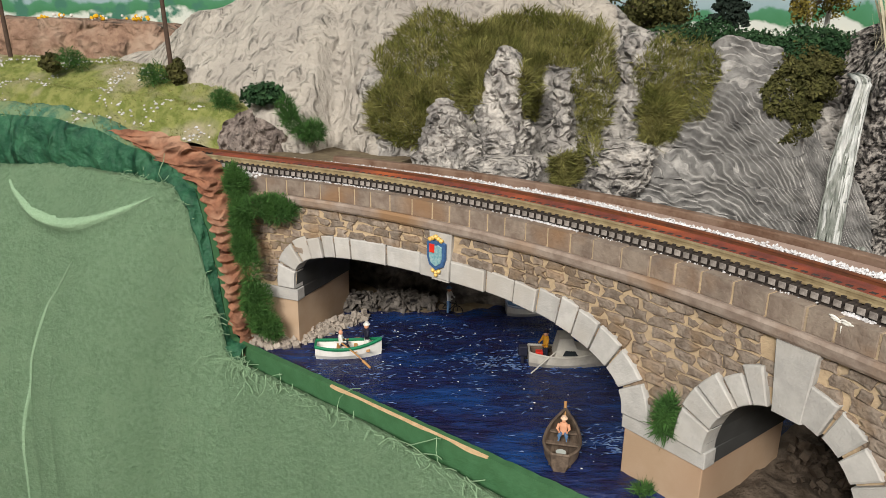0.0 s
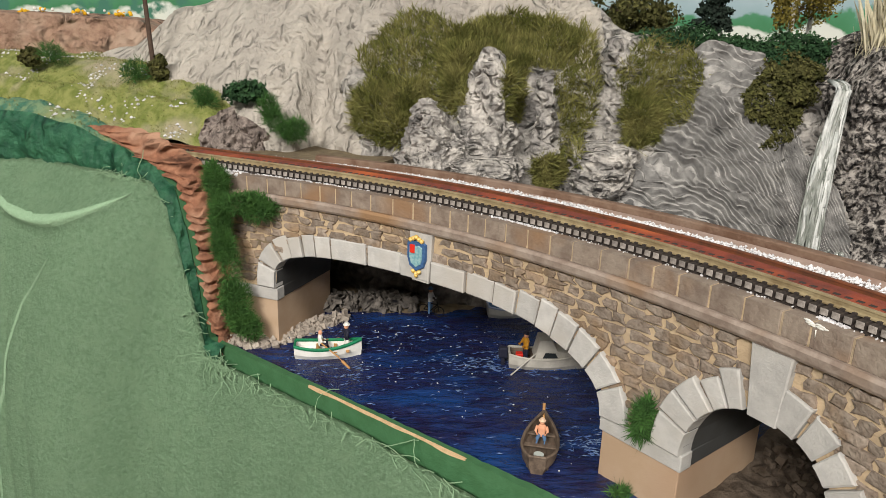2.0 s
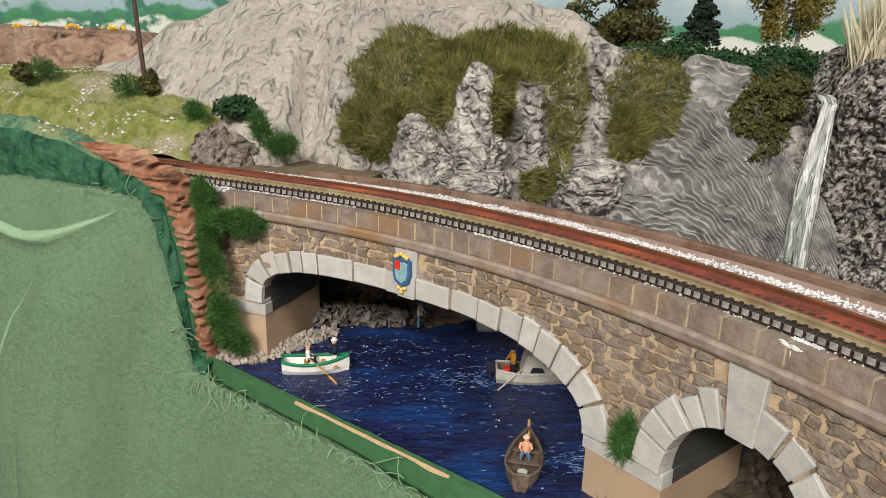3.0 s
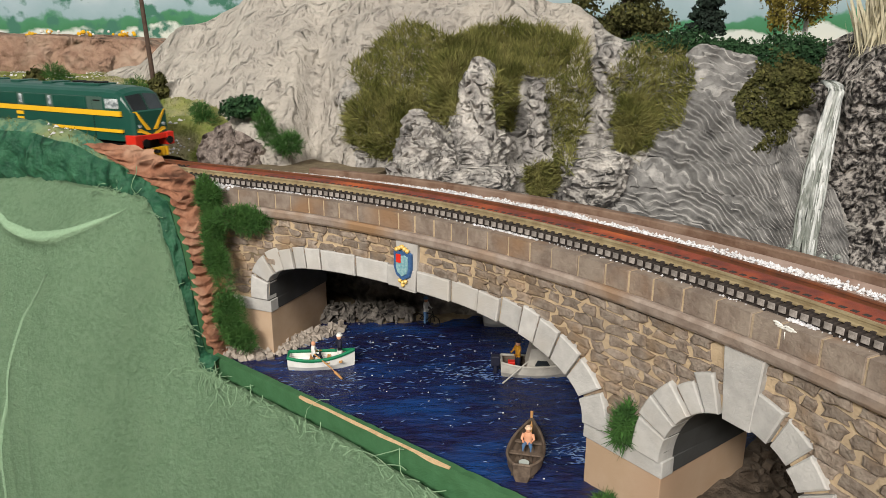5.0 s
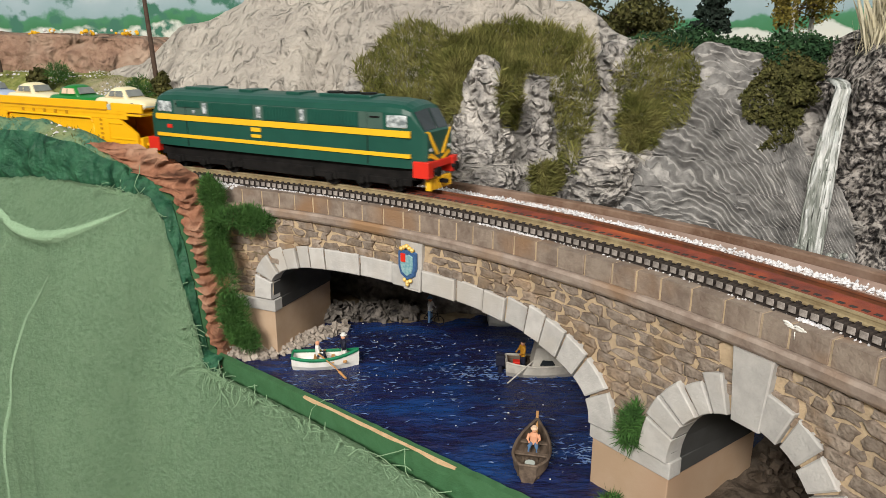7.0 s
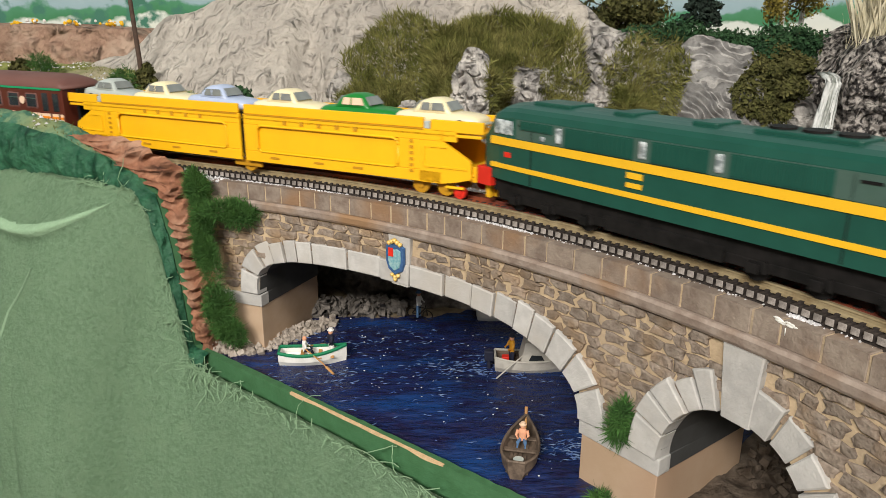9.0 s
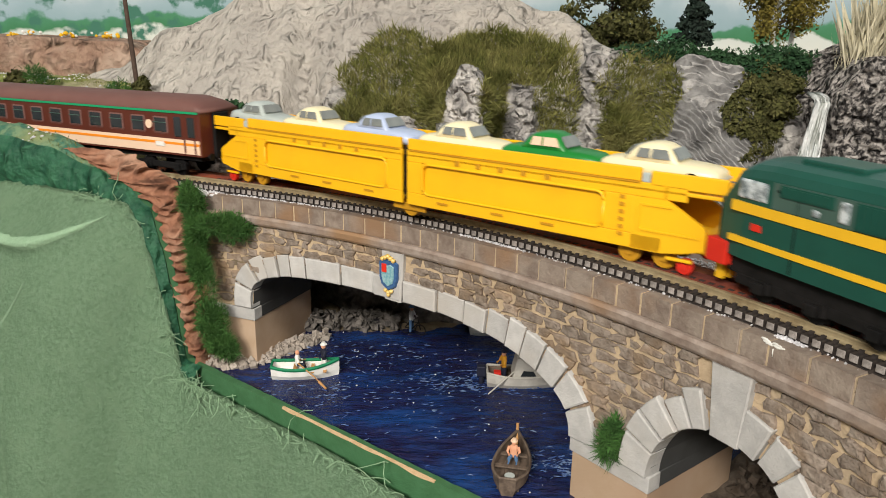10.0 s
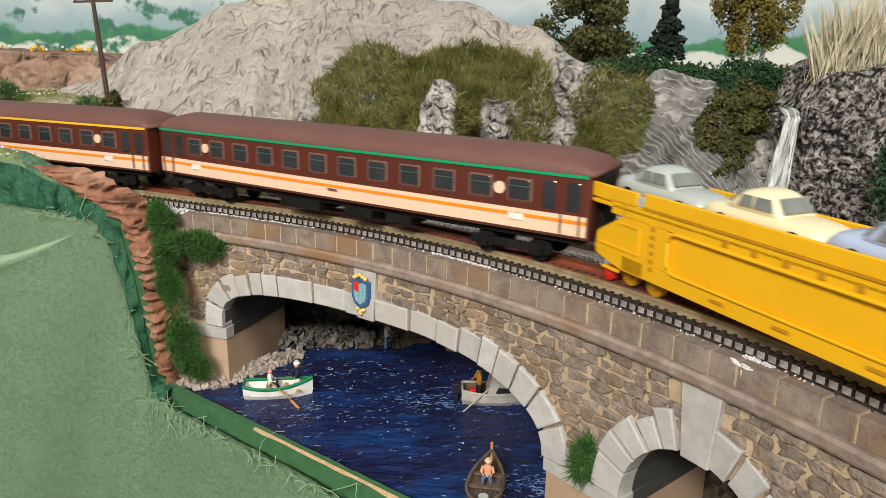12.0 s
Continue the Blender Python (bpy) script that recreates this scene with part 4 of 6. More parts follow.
def waterfall():
    """Frozen strands of clear and white resin falling from the crag's lip."""
    t = thing("waterfall", "white frozen resin waterfall over dark rock", "waterfall")
    rnd = random.Random(77)

    def middle(v):
        return Vector((0.2530 - 0.024 * v + 0.008 * v * v, 0.432 - 0.020 * v + 0.014 * max(0.0, 1 - v / 0.07) ** 2, 0.160 - 0.108 * v - 0.003 * max(0.0, 1 - v / 0.07) ** 2))
    for k in range(54):
        u = rnd.uniform(-1, 1)
        v0, v1 = rnd.choice(((0.0, 0.75), (0.0, 1.0), (0.1, 0.7), (0.3, 1.0), (0.5, 1.0), (0.0, 0.5)))
        bm = bmesh.new()
        pts = []
        for i in range(22):
            v = v0 + (v1 - v0) * i / 21
            w = 0.0042 + 0.0038 * min(1, v * 1.8)
            q = middle(v) + Vector((w * u + 0.0012 * noise.noise(Vector((k, v * 9, 0))), -0.003 * (1 - u * u) + 0.0018 * noise.noise(Vector((k, v * 7, 5))), 0))
            pts.append(q)
        r = rnd.uniform(0.0005, 0.0014)
        tube(bm, pts, r, 6, r * rnd.uniform(0.4, 1.2))
        part("strand", bm, "fall" if rnd.random() < (0.75 if v1 < 0.8 else 0.2) else "fall_dim", t, "", True)
    bm = bmesh.new()
    for k in range(60):
        p = middle(1.0) + Vector((rnd.gauss(0, 0.010), rnd.gauss(0, 0.006), rnd.uniform(-0.006, 0.012)))
        bmesh.ops.create_icosphere(bm, subdivisions=1, radius=rnd.uniform(0.0008, 0.0026), matrix=Matrix.Translation(p))
    part("spray", bm, "fall_dim", t, "grey-white spray at the foot", True)
    return t


waterfall()


def backdrop():
    """A painted board of sky, pale plain and blue-green woods far behind."""
    m = bpy.data.materials.new("painted_backdrop")
    m.use_nodes = True
    n, l = m.node_tree.nodes, m.node_tree.links
    co = n.new("ShaderNodeTexCoord")
    sep = n.new("ShaderNodeSeparateXYZ")
    l.new(co.outputs["Object"], sep.inputs[0])
    t = n.new("ShaderNodeTexNoise")
    t.inputs["Scale"].default_value, t.inputs["Detail"].default_value = 22, 6
    l.new(co.outputs["Object"], t.inputs["Vector"])
    ad = n.new("ShaderNodeMath")
    ad.operation = "MULTIPLY_ADD"
    l.new(t.outputs["Fac"], ad.inputs[0])
    ad.inputs[1].default_value = 0.06
    l.new(sep.outputs["Z"], ad.inputs[2])
    r = n.new("ShaderNodeValToRGB")
    mr = n.new("ShaderNodeMapRange")
    mr.inputs["From Min"].default_value, mr.inputs["From Max"].default_value = 0.17, 0.30
    l.new(ad.outputs[0], mr.inputs["Value"])
    l.new(mr.outputs["Result"], r.inputs["Fac"])
    e = r.color_ramp.elements
    e[0].position, e[0].color = 0.0, (0.30, 0.32, 0.14, 1)
    e[1].position, e[1].color = 1.0, (0.36, 0.46, 0.52, 1)
    for pos, c in ((0.16, (0.42, 0.42, 0.22)), (0.22, (0.66, 0.68, 0.62)), (0.36, (0.62, 0.66, 0.62)), (0.39, (0.05, 0.20, 0.09)), (0.47, (0.07, 0.24, 0.13)), (0.50, (0.28, 0.40, 0.44)), (0.62, (0.34, 0.45, 0.50)), (0.80, (0.55, 0.62, 0.64))):
        x = e.new(pos)
        x.color = (*c, 1)
    # painted woods on the meadow side
    t2 = n.new("ShaderNodeTexNoise")
    t2.inputs["Scale"].default_value, t2.inputs["Detail"].default_value = 42, 9
    l.new(co.outputs["Object"], t2.inputs["Vector"])
    mx = n.new("ShaderNodeMapRange")
    mx.inputs["From Min"].default_value, mx.inputs["From Max"].default_value = 0.05, -0.10
    l.new(sep.outputs["X"], mx.inputs["Value"])
    th = n.new("ShaderNodeMapRange")
    th.inputs["From Min"].default_value, th.inputs["From Max"].default_value = 0.53, 0.61
    l.new(t2.outputs["Fac"], th.inputs["Value"])
    mu = n.new("ShaderNodeMath")
    mu.operation = "MULTIPLY"
    l.new(mx.outputs["Result"], mu.inputs[0])
    l.new(th.outputs["Result"], mu.inputs[1])
    mixc = n.new("ShaderNodeMix")
    mixc.data_type = "RGBA"
    l.new(mu.outputs[0], mixc.inputs["Factor"])
    l.new(r.outputs["Color"], mixc.inputs[6])
    mixc.inputs[7].default_value = (0.05, 0.17, 0.12, 1)
    l.new(mixc.outputs[2], n["Principled BSDF"].inputs["Base Color"])
    n["Principled BSDF"].inputs["Roughness"].default_value = 0.9
    M["backdrop"] = m
    bm = bmesh.new()

    def f(u, v):
        x = -1.1 + 2.2 * u
        return Vector((x, 0.88 - 0.30 * x * x, -0.05 + 0.9 * v))
    grid(bm, 40, 4, f)
    return single("backdrop", bm, "backdrop", "painted backdrop of pale sky over blue-green woods", "backdrop", "", "structure", True)


backdrop()


def room():
    bm = bmesh.new()
    box(bm, -3, 3, -3, 3, -1.05, -1.0)
    single("floor", bm, "floor", "grey hall floor under the layout", "floor", "", "structure")
    bm = bmesh.new()
    box(bm, -3, 3, -3, 3, 2.0, 2.05)
    single("ceiling", bm, "plaster", "plain pale hall ceiling", "ceiling", "", "structure")
    for nm, b in (("wall_north", (-3, 3, 3, 3.1)), ("wall_south", (-3, 3, -3.1, -3)), ("wall_east", (3, 3.1, -3, 3)), ("wall_west", (-3.1, -3, -3, 3))):
        bm = bmesh.new()
        box(bm, *b, -1.0, 2.0)
        single(nm, bm, "plaster", "plain pale hall wall", "wall", "", "structure")


room()


def layout_table():
    """The plain wooden table that carries the layout and its approach track."""
    t = thing("layout_table", "plain wooden table carrying the model landscape", "table")
    for name, corners in (("tabletop", ((-1.75, 0.98), (-1.75, 1.25), (0.50, 1.05), (0.50, 0.10), (0.19, 0.125), (-0.119, 0.380), (-0.30, 0.485))), ("side_top", ((0.17, 0.10), (0.50, 0.10), (0.50, -0.60), (0.12, -0.60), (0.12, -0.20)))):
        bm = bmesh.new()
        loft(bm, [[(x, y, z) for x, y in corners] for z in (-0.135, -0.105)])
        part(name, bm, "bare_wood", t, "bare wooden board")
    for x, y in ((-1.65, 1.12), (-0.6, 0.95), (0.42, 0.95), (0.40, 0.20), (0.40, -0.5), (0.20, -0.5), (-0.6, 0.75)):
        part("leg", boxes((x - 0.025, x + 0.025, y - 0.025, y + 0.025, -1.0, -0.135), bevel=0.002), "bare_wood", t, "square wooden leg")


layout_table()

# ---- plants ----
from mathutils.bvhtree import BVHTree


def surface_of(*names):
    """A search tree over the named ground meshes."""
    verts, polys = [], []
    for ob in scene.objects:
        if ob.type == "MESH" and ob.name.split(".")[0] in names:
            k = len(verts)
            verts += [ob.matrix_world @ v.co for v in ob.data.vertices]
            polys += [[k + i for i in p.vertices] for p in ob.data.polygons]
    return BVHTree.FromPolygons(verts, polys)


FACE = surface_of("mountain", "layered_rock", "dark_crag")


def face_spots(seed, n, patches, y0=0.30, soft=0.18):
    """Spots on the rock face inside ragged ovals (x, z, rx, rz)."""
    rnd = random.Random(seed)
    out = []
    while len(out) < n:
        x, z, rx, rz = rnd.choice(patches)
        a, r = rnd.uniform(0, 6.2832), math.sqrt(rnd.random())
        e = 1 + soft * 2 * noise.noise(Vector((math.cos(a) * 2, math.sin(a) * 2, x * 60)))
        px, pz = x + rx * r * e * math.cos(a), z + rz * r * e * math.sin(a)
        eye = Vector((0.01, 0.0, 0.186))
        d = Vector((px, 0.485, pz)) - eye
        hit, nrm, _, _ = FACE.ray_cast(eye + d * 0.75, d.normalized())
        if hit:
            out.append((hit, nrm if nrm.y < 0 else -nrm))
    return out


blades("grass_patch", face_spots(1, 36000, [(0.002, 0.157, 0.040, 0.034), (-0.017, 0.126, 0.029, 0.022), (0.065, 0.174, 0.040, 0.018), (0.040, 0.165, 0.025, 0.02)]), "grass", 0.0075, 0.00030,
       None, "thick olive static grass on the cliff", "grass", lean=0.75)
FACE = surface_of("mountain", "rock_buttress", "layered_rock", "dark_crag")
blades("grass_patch", face_spots(2, 13000, [(0.104, 0.142, 0.014, 0.044), (0.089, 0.088, 0.011, 0.012), (0.062, 0.150, 0.008, 0.030), (0.022, 0.150, 0.010, 0.022)]), "grass", 0.0070, 0.00030, None, "olive static grass between rock columns", "grass", lean=0.75, seed=3)
blades("grass_patch", face_spots(3, 10000, [(0.160, 0.150, 0.026, 0.033), (0.150, 0.125, 0.014, 0.02)]), "grass", 0.0070, 0.00028, None, "olive brown static grass beside layered rock", "grass", lean=0.75, seed=4)


def bush(name, label, centre, radii, n, material, size, seed, kind="leaves"):
    rnd = random.Random(seed)
    spots = []
    for k in range(5):
        c = Vector(centre) + Vector((rnd.uniform(-0.5, 0.5) * radii[0], rnd.uniform(-0.4, 0.4) * radii[1], rnd.uniform(-0.35, 0.45) * radii[2]))
        spots += clump_spots(rnd, c, [r * rnd.uniform(0.5, 0.8) for r in radii], n // 5)
    f = leaves if kind == "leaves" else blades
    if kind == "leaves":
        return leaves(name, spots, material, size, None, label, "bush", seed)
    return blades(name, spots, material, size, size * 0.05, None, label, "bush", 0.8, (0, 0, 1), seed)


# hedge on top of the rock, and climbing foliage by the waterfall
rnd = random.Random(9)
spots = []
for k in range(34):
    x = 0.138 + 0.150 * k / 33
    c = Vector((x, 0.512 + rnd.uniform(-0.012, 0.012), 0.176 + rnd.uniform(-0.004, 0.005) - 0.004 * abs(x - 0.2) / 0.06))
    spots += clump_spots(rnd, c, (0.011, 0.011, rnd.uniform(0.007, 0.012)), 330)
for k in range(16):
    c = Vector((0.196 + 0.070 * k / 15, 0.494 + rnd.uniform(-0.006, 0.006), 0.169 + rnd.uniform(-0.005, 0.004)))
    spots += clump_spots(rnd, c, (0.009, 0.008, rnd.uniform(0.007, 0.010)), 380)
leaves("hedge", spots, "ivy", 0.0015, None, "dense dark green hedge along the rock top", "hedge", 5)
rnd = random.Random(19)
climb = [(p + n * rnd.uniform(0, 0.010) * (0.4 + max(0, noise.noise(p * 90) + 0.3)), n) for p, n in face_spots(6, 11000, [(0.240, 0.146, 0.021, 0.020), (0.247, 0.162, 0.018, 0.012), (0.247, 0.135, 0.009, 0.022)])]
leaves("ivy", climb, "ivy2", 0.0015, None, "olive-brown climbing foliage on the rock", "ivy", 6)
for k, (x, z, r) in enumerate(((0.222, 0.155, 0.011), (0.240, 0.148, 0.012), (0.228, 0.137, 0.010), (0.248, 0.160, 0.010))):
    bush("bush", "bushy olive-brown foliage on the rock", (x, 0.462, z), (r, 0.007, r * 0.8), 900, "ivy2", 0.0016, 40 + k)
bush("bush", "olive-brown bush low on the layered rock", (0.2136, 0.445, 0.121), (0.013, 0.008, 0.008), 900, "ivy2", 0.0016, 51)
bush("bush", "dark green bush growing on the crag", (0.300, 0.385, 0.130), (0.020, 0.010, 0.030), 2600, "ivy", 0.0018, 52)
bush("bush", "small green sprig on the rock column", (0.135, 0.490, 0.172), (0.008, 0.006, 0.004), 300, "ivy", 0.0016, 53)
# bushes beside the line
bush("bush", "small green bush by the telegraph pole", (-0.212, 0.556, 0.1440), (0.010, 0.008, 0.010), 1300, "grass_dark", 0.0040, 61, "blades")
bush("bush", "small olive bush by the telegraph pole", (-0.198, 0.556, 0.1455), (0.009, 0.008, 0.009), 900, "ivy2", 0.0018, 62)
bush("bush", "low dark green bush on the meadow", (-0.290, 0.590, 0.152), (0.016, 0.008, 0.009), 1400, "grass_dark", 0.0040, 63, "blades")
bush("bush", "low olive bush on the meadow", (-0.307, 0.590, 0.150), (0.010, 0.008, 0.009), 800, "ivy2", 0.0018, 64)
bush("bush", "green bush by the rock outcrop", (-0.152, 0.520, 0.1280), (0.011, 0.008, 0.009), 1400, "grass_dark", 0.0040, 65, "blades")
bush("bush", "grey-green bush on the rock outcrop", (-0.121, 0.512, 0.1350), (0.017, 0.010, 0.010), 1800, "ivy", 0.0018, 66)
bush("bush", "tall deep green fibre bush beside the line", (-0.096, 0.480, 0.1230), (0.009, 0.008, 0.013), 1900, "grass_dark", 0.0045, 67, "blades")
bush("bush", "tall deep green fibre bush beside the line", (-0.086, 0.476, 0.1100), (0.011, 0.008, 0.011), 1900, "grass_dark", 0.0045, 68, "blades")
# fibre plants on the bridge
for k, (x, y, z, rx, rz) in enumerate(((-0.1125, 0.392, 0.0975, 0.008, 0.012), (-0.1085, 0.388, 0.078, 0.008, 0.014), (-0.1070, 0.386, 0.055, 0.008, 0.018), (-0.1045, 0.385, 0.030, 0.009, 0.018), (-0.098, 0.384, 0.014, 0.010, 0.009))):
    bush("hanging_plant", "deep green fibre plant hanging down the abutment", (x, y, z), (rx, 0.006, rz), 4200, "grass_dark", 0.0040, 70 + k, "blades")
bush("hanging_plant", "bright green fibre tuft under the cornice", (-0.0925, 0.386, 0.0835), (0.014, 0.008, 0.009), 4600, "grass_dark", 0.0042, 77, "blades")
p = polar(53.1, -0.0035, 0.037)
bush("grass_tuft", "green grass tuft on the middle pier", p, (0.0048, 0.003, 0.011), 1700, "grass_dark", 0.0050, 78, "blades")
p = polar(52.5, -0.005, 0.0)
bush("grass_tuft", "small green tuft at the pier's foot", p, (0.004, 0.003, 0.005), 500, "grass_dark", 0.0045, 79, "blades")
p = polar(57.6, 0.006, -0.002)
bush("bush", "green bush under the smaller arch", p, (0.017, 0.008, 0.008), 1800, "grass_dark", 0.0045, 80, "blades")
p = polar(66.3, -0.006, 0.045)
bush("grass_tuft", "green grass tuft on the end pier", p, (0.0048, 0.003, 0.011), 1200, "grass_dark", 0.0050, 81, "blades")


def outcrop():
    bm = bmesh.new()

    def f(u, v):
        a = math.pi * u
        z = 0.094 + (0.030 - 0.010 * u + 0.006 * noise.noise(Vector((u * 7, 3, 1)))) * v
        k = math.sqrt(max(0.0, 1 - v ** 1.5) + 0.002) * (0.9 + 0.35 * noise.noise(Vector((u * 6, v * 2.5, 8))))
        p = Vector((-0.127 - 0.036 * k * math.cos(a), 0.508 - 0.026 * k * math.sin(a), z))
        return p + Vector((0, -1, 0.3)) * (0.006 * ridges((p.x * 1.6, p.y, p.z * 0.8), 95) + 0.005 * fbm(p, 60, 3) + 0.0015 * ridges(p, 220))
    grid(bm, 150, 70, f)
    single("rock_outcrop", bm, "outcrop", "low dark grey rock outcrop beside the track", "rock", "", "", True)


outcrop()


def telegraph_pole(x, y, z, h, lean):
    t = thing("telegraph_pole", "dark brown wooden telegraph pole with crossarms", "telegraph pole", "telegraph poles", "", Matrix.Translation((x, y, z)) @ Matrix.Rotation(radians(lean), 4, "Y"))
    bm = bmesh.new()
    tube(bm, [(0, 0, -0.006), (0, 0, h)], 0.0019, 12, 0.0014)
    part("pole", bm, "bark", t, "tapered pole")
    for k, zz in enumerate((h - 0.004, h - 0.011)):
        arm = part("crossarm", boxes((-0.014, 0.014, -0.0008, 0.0008, zz - 0.0008, zz + 0.0008), bevel=0.0002), "bark", t, "wooden crossarm")
        for i in range(4):
            bm = bmesh.new()
            tube(bm, [((-0.0125 + i * 0.0083), 0, zz + 0.0008), ((-0.0125 + i * 0.0083), 0, zz + 0.0030)], 0.0009, 8, 0.0006)
            part("insulator", bm, "dark_rock", arm, "small insulator")


telegraph_pole(-0.2035, 0.5665, 0.148, 0.082, -2.5)
telegraph_pole(-0.355, 0.620, 0.158, 0.085, -2.5)


def earth_bank():
    bm = bmesh.new()

    def f(u, v):
        x = -0.62 + 0.42 * u
        top = lerp([(-0.62, 0.186), (-0.33, 0.182), (-0.25, 0.178), (-0.20, 0.15)], x)
        z = 0.125 + (top - 0.125) * min(1, v / 0.6)
        y = 0.645 + 0.02 * v + (0.12 * (v - 0.6) / 0.4 if v > 0.6 else 0)
        p = Vector((x, y, z))
        return p + Vector((0, -1, 0.4)) * (0.004 * fbm(p, 40, 4) + 0.002 * ridges(p, 90))
    grid(bm, 120, 50, f)
    single("earth_bank", bm, "earth", "brown earth bank beyond the meadow", "bank", "", "", True)
    rnd = random.Random(12)
    for nm, material, n in (("yellow_flowers", "yellow_stripe", 46), ("white_flowers", "white", 18)):
        bm = bmesh.new()
        for _ in range(n):
            x = rnd.choice((-0.345, -0.33, -0.30, -0.265, -0.39)) + rnd.gauss(0, 0.005)
            bmesh.ops.create_icosphere(bm, subdivisions=1, radius=rnd.uniform(0.0008, 0.0022), matrix=Matrix.Translation((x, 0.665 + rnd.uniform(0, 0.01), 0.184 + rnd.uniform(-0.002, 0.002))))
        single(nm, bm, material, nm.replace("_", " ") + " dotted along the bank's top", "flowers", "", "stuff")


earth_bank()


def tree(name, label, base, h, material, shape, n, size, seed):
    t = thing(name, label, "tree")
    rnd = random.Random(seed)
    x, y, z = base
    bm = bmesh.new()
    tube(bm, [(x, y, z - 0.01), (x + 0.001, y, z + h * 0.45), (x, y, z + h * 0.95)], 0.0022, 9, 0.0005)
    part("trunk", bm, "bark" if name != "birch_tree" else "white", t, "thin trunk")
    spots, limbs = [], bmesh.new()
    clumps = 70 if shape == "cone" else 30
    for k in range(clumps):
        a = rnd.uniform(0, 6.28)
        v = rnd.uniform(0.15, 1.0)
        if shape == "cone":
            r = h * 0.34 * (1.05 - v)
            v = round(v * 13) / 13 + rnd.uniform(-0.02, 0.02)
            r = h * 0.34 * (1.08 - v) * rnd.uniform(0.75, 1.1)
            c = Vector((x + r * 0.62 * math.cos(a), y + r * 0.62 * math.sin(a), z + h * v - r * 0.18))
            rr = (r * 0.42 + 0.001, r * 0.42 + 0.001, 0.0026)
        elif shape == "weep":
            r = h * 0.30 * math.sin(math.pi * min(1, v * 0.85 + 0.15))
            c = Vector((x + r * math.cos(a), y + r * math.sin(a), z + h * (0.12 + 0.85 * v)))
            rr = (0.0065, 0.0065, 0.016)
        else:
            r = h * 0.36 * math.sin(math.pi * min(1, v * 0.9 + 0.08))
            c = Vector((x + r * math.cos(a), y + r * math.sin(a), z + h * (0.1 + 0.85 * v)))
            rr = (0.015, 0.015, 0.011)
        tube(limbs, [(x, y, z + h * v * 0.8), tuple(c)], 0.0006, 5, 0.0003)
        spots += clump_spots(rnd, c, rr, n // clumps)
    part("limbs", limbs, "bark", t, "thin limbs")
    leaves("crown", spots, material, size, t, "", "", seed)
    return t


tree("conifer", "small blackish green conifer on the rock top", (0.206, 0.528, 0.180), 0.050, "conifer", "cone", 5600, 0.0017, 3)
tree("birch_tree", "yellow-leaved weeping birch on the rock top", (0.262, 0.530, 0.180), 0.072, "birch", "weep", 8000, 0.0014, 4)
tree("birch_tree", "yellow-leaved weeping birch on the rock top", (0.283, 0.545, 0.180), 0.078, "birch", "weep", 6000, 0.0014, 5)
tree("round_tree", "dense olive-green round tree behind the hill", (0.165, 0.610, 0.160), 0.085, "ivy2", "round", 11000, 0.0020, 6)

rnd = random.Random(14)
spots = []
for _ in range(900):
    c = rnd.choice(((0.284, 0.455), (0.298, 0.452), (0.312, 0.450), (0.328, 0.446)))
    spots.append((Vector((c[0] + rnd.gauss(0, 0.0045), c[1] + rnd.gauss(0, 0.004), 0.166 + (c[0] - 0.272) * 0.4)), Vector((rnd.gauss(0, 0.12), rnd.gauss(0, 0.12), 1))))
blades("straw_grass", spots, "straw", 0.044, 0.00013, None, "tall pale straw grass on top of the crag", "grass", lean=0.26, seed=15)
sp = []
rnd = random.Random(16)
for _ in range(16000):
    x, y = rnd.uniform(-0.44, -0.10), rnd.uniform(0.41, 0.66)
    sp.append((x, y))
GROUND = surface_of("meadow", "knoll")
mead = []
for x, y in sp:
    hit, nrm, _, _ = GROUND.ray_cast(Vector((x, y, 0.3)), Vector((0, 0, -1)))
    if hit and noise.noise(hit * 45) > -0.15:
        mead.append((hit, nrm if nrm.z > 0 else -nrm))
rnd = random.Random(18)
verts, faces = [], []
for p, nrm in mead[::3]:
    if noise.noise(p * 30 + Vector((5, 0, 0))) > 0.05:
        s, i = rnd.uniform(0.0006, 0.0018), len(verts)
        for d in ((1, 0, 0), (-1, 0, 0), (0, 1, 0), (0, -1, 0), (0, 0, 0.8), (0, 0, -0.6)):
            verts.append(tuple(p + Vector(d) * s * rnd.uniform(0.6, 1.3)))
        faces += [tuple(i + q for q in f) for f in ((0, 2, 4), (2, 1, 4), (1, 3, 4), (3, 0, 4), (2, 0, 5), (1, 2, 5), (3, 1, 5), (0, 3, 5))]
me = bpy.data.meshes.new("meadow_stones")
me.from_pydata(verts, [], faces)
me.materials.append(M["ballast"])
tagged(new("meadow_stones", me), "pale pebbles scattered on the meadow", "pebbles", "", "stuff")
blades("meadow_grass", mead, "grass", 0.0026, 0.00022, None, "short olive static grass on the meadow", "grass", lean=0.6, seed=17)


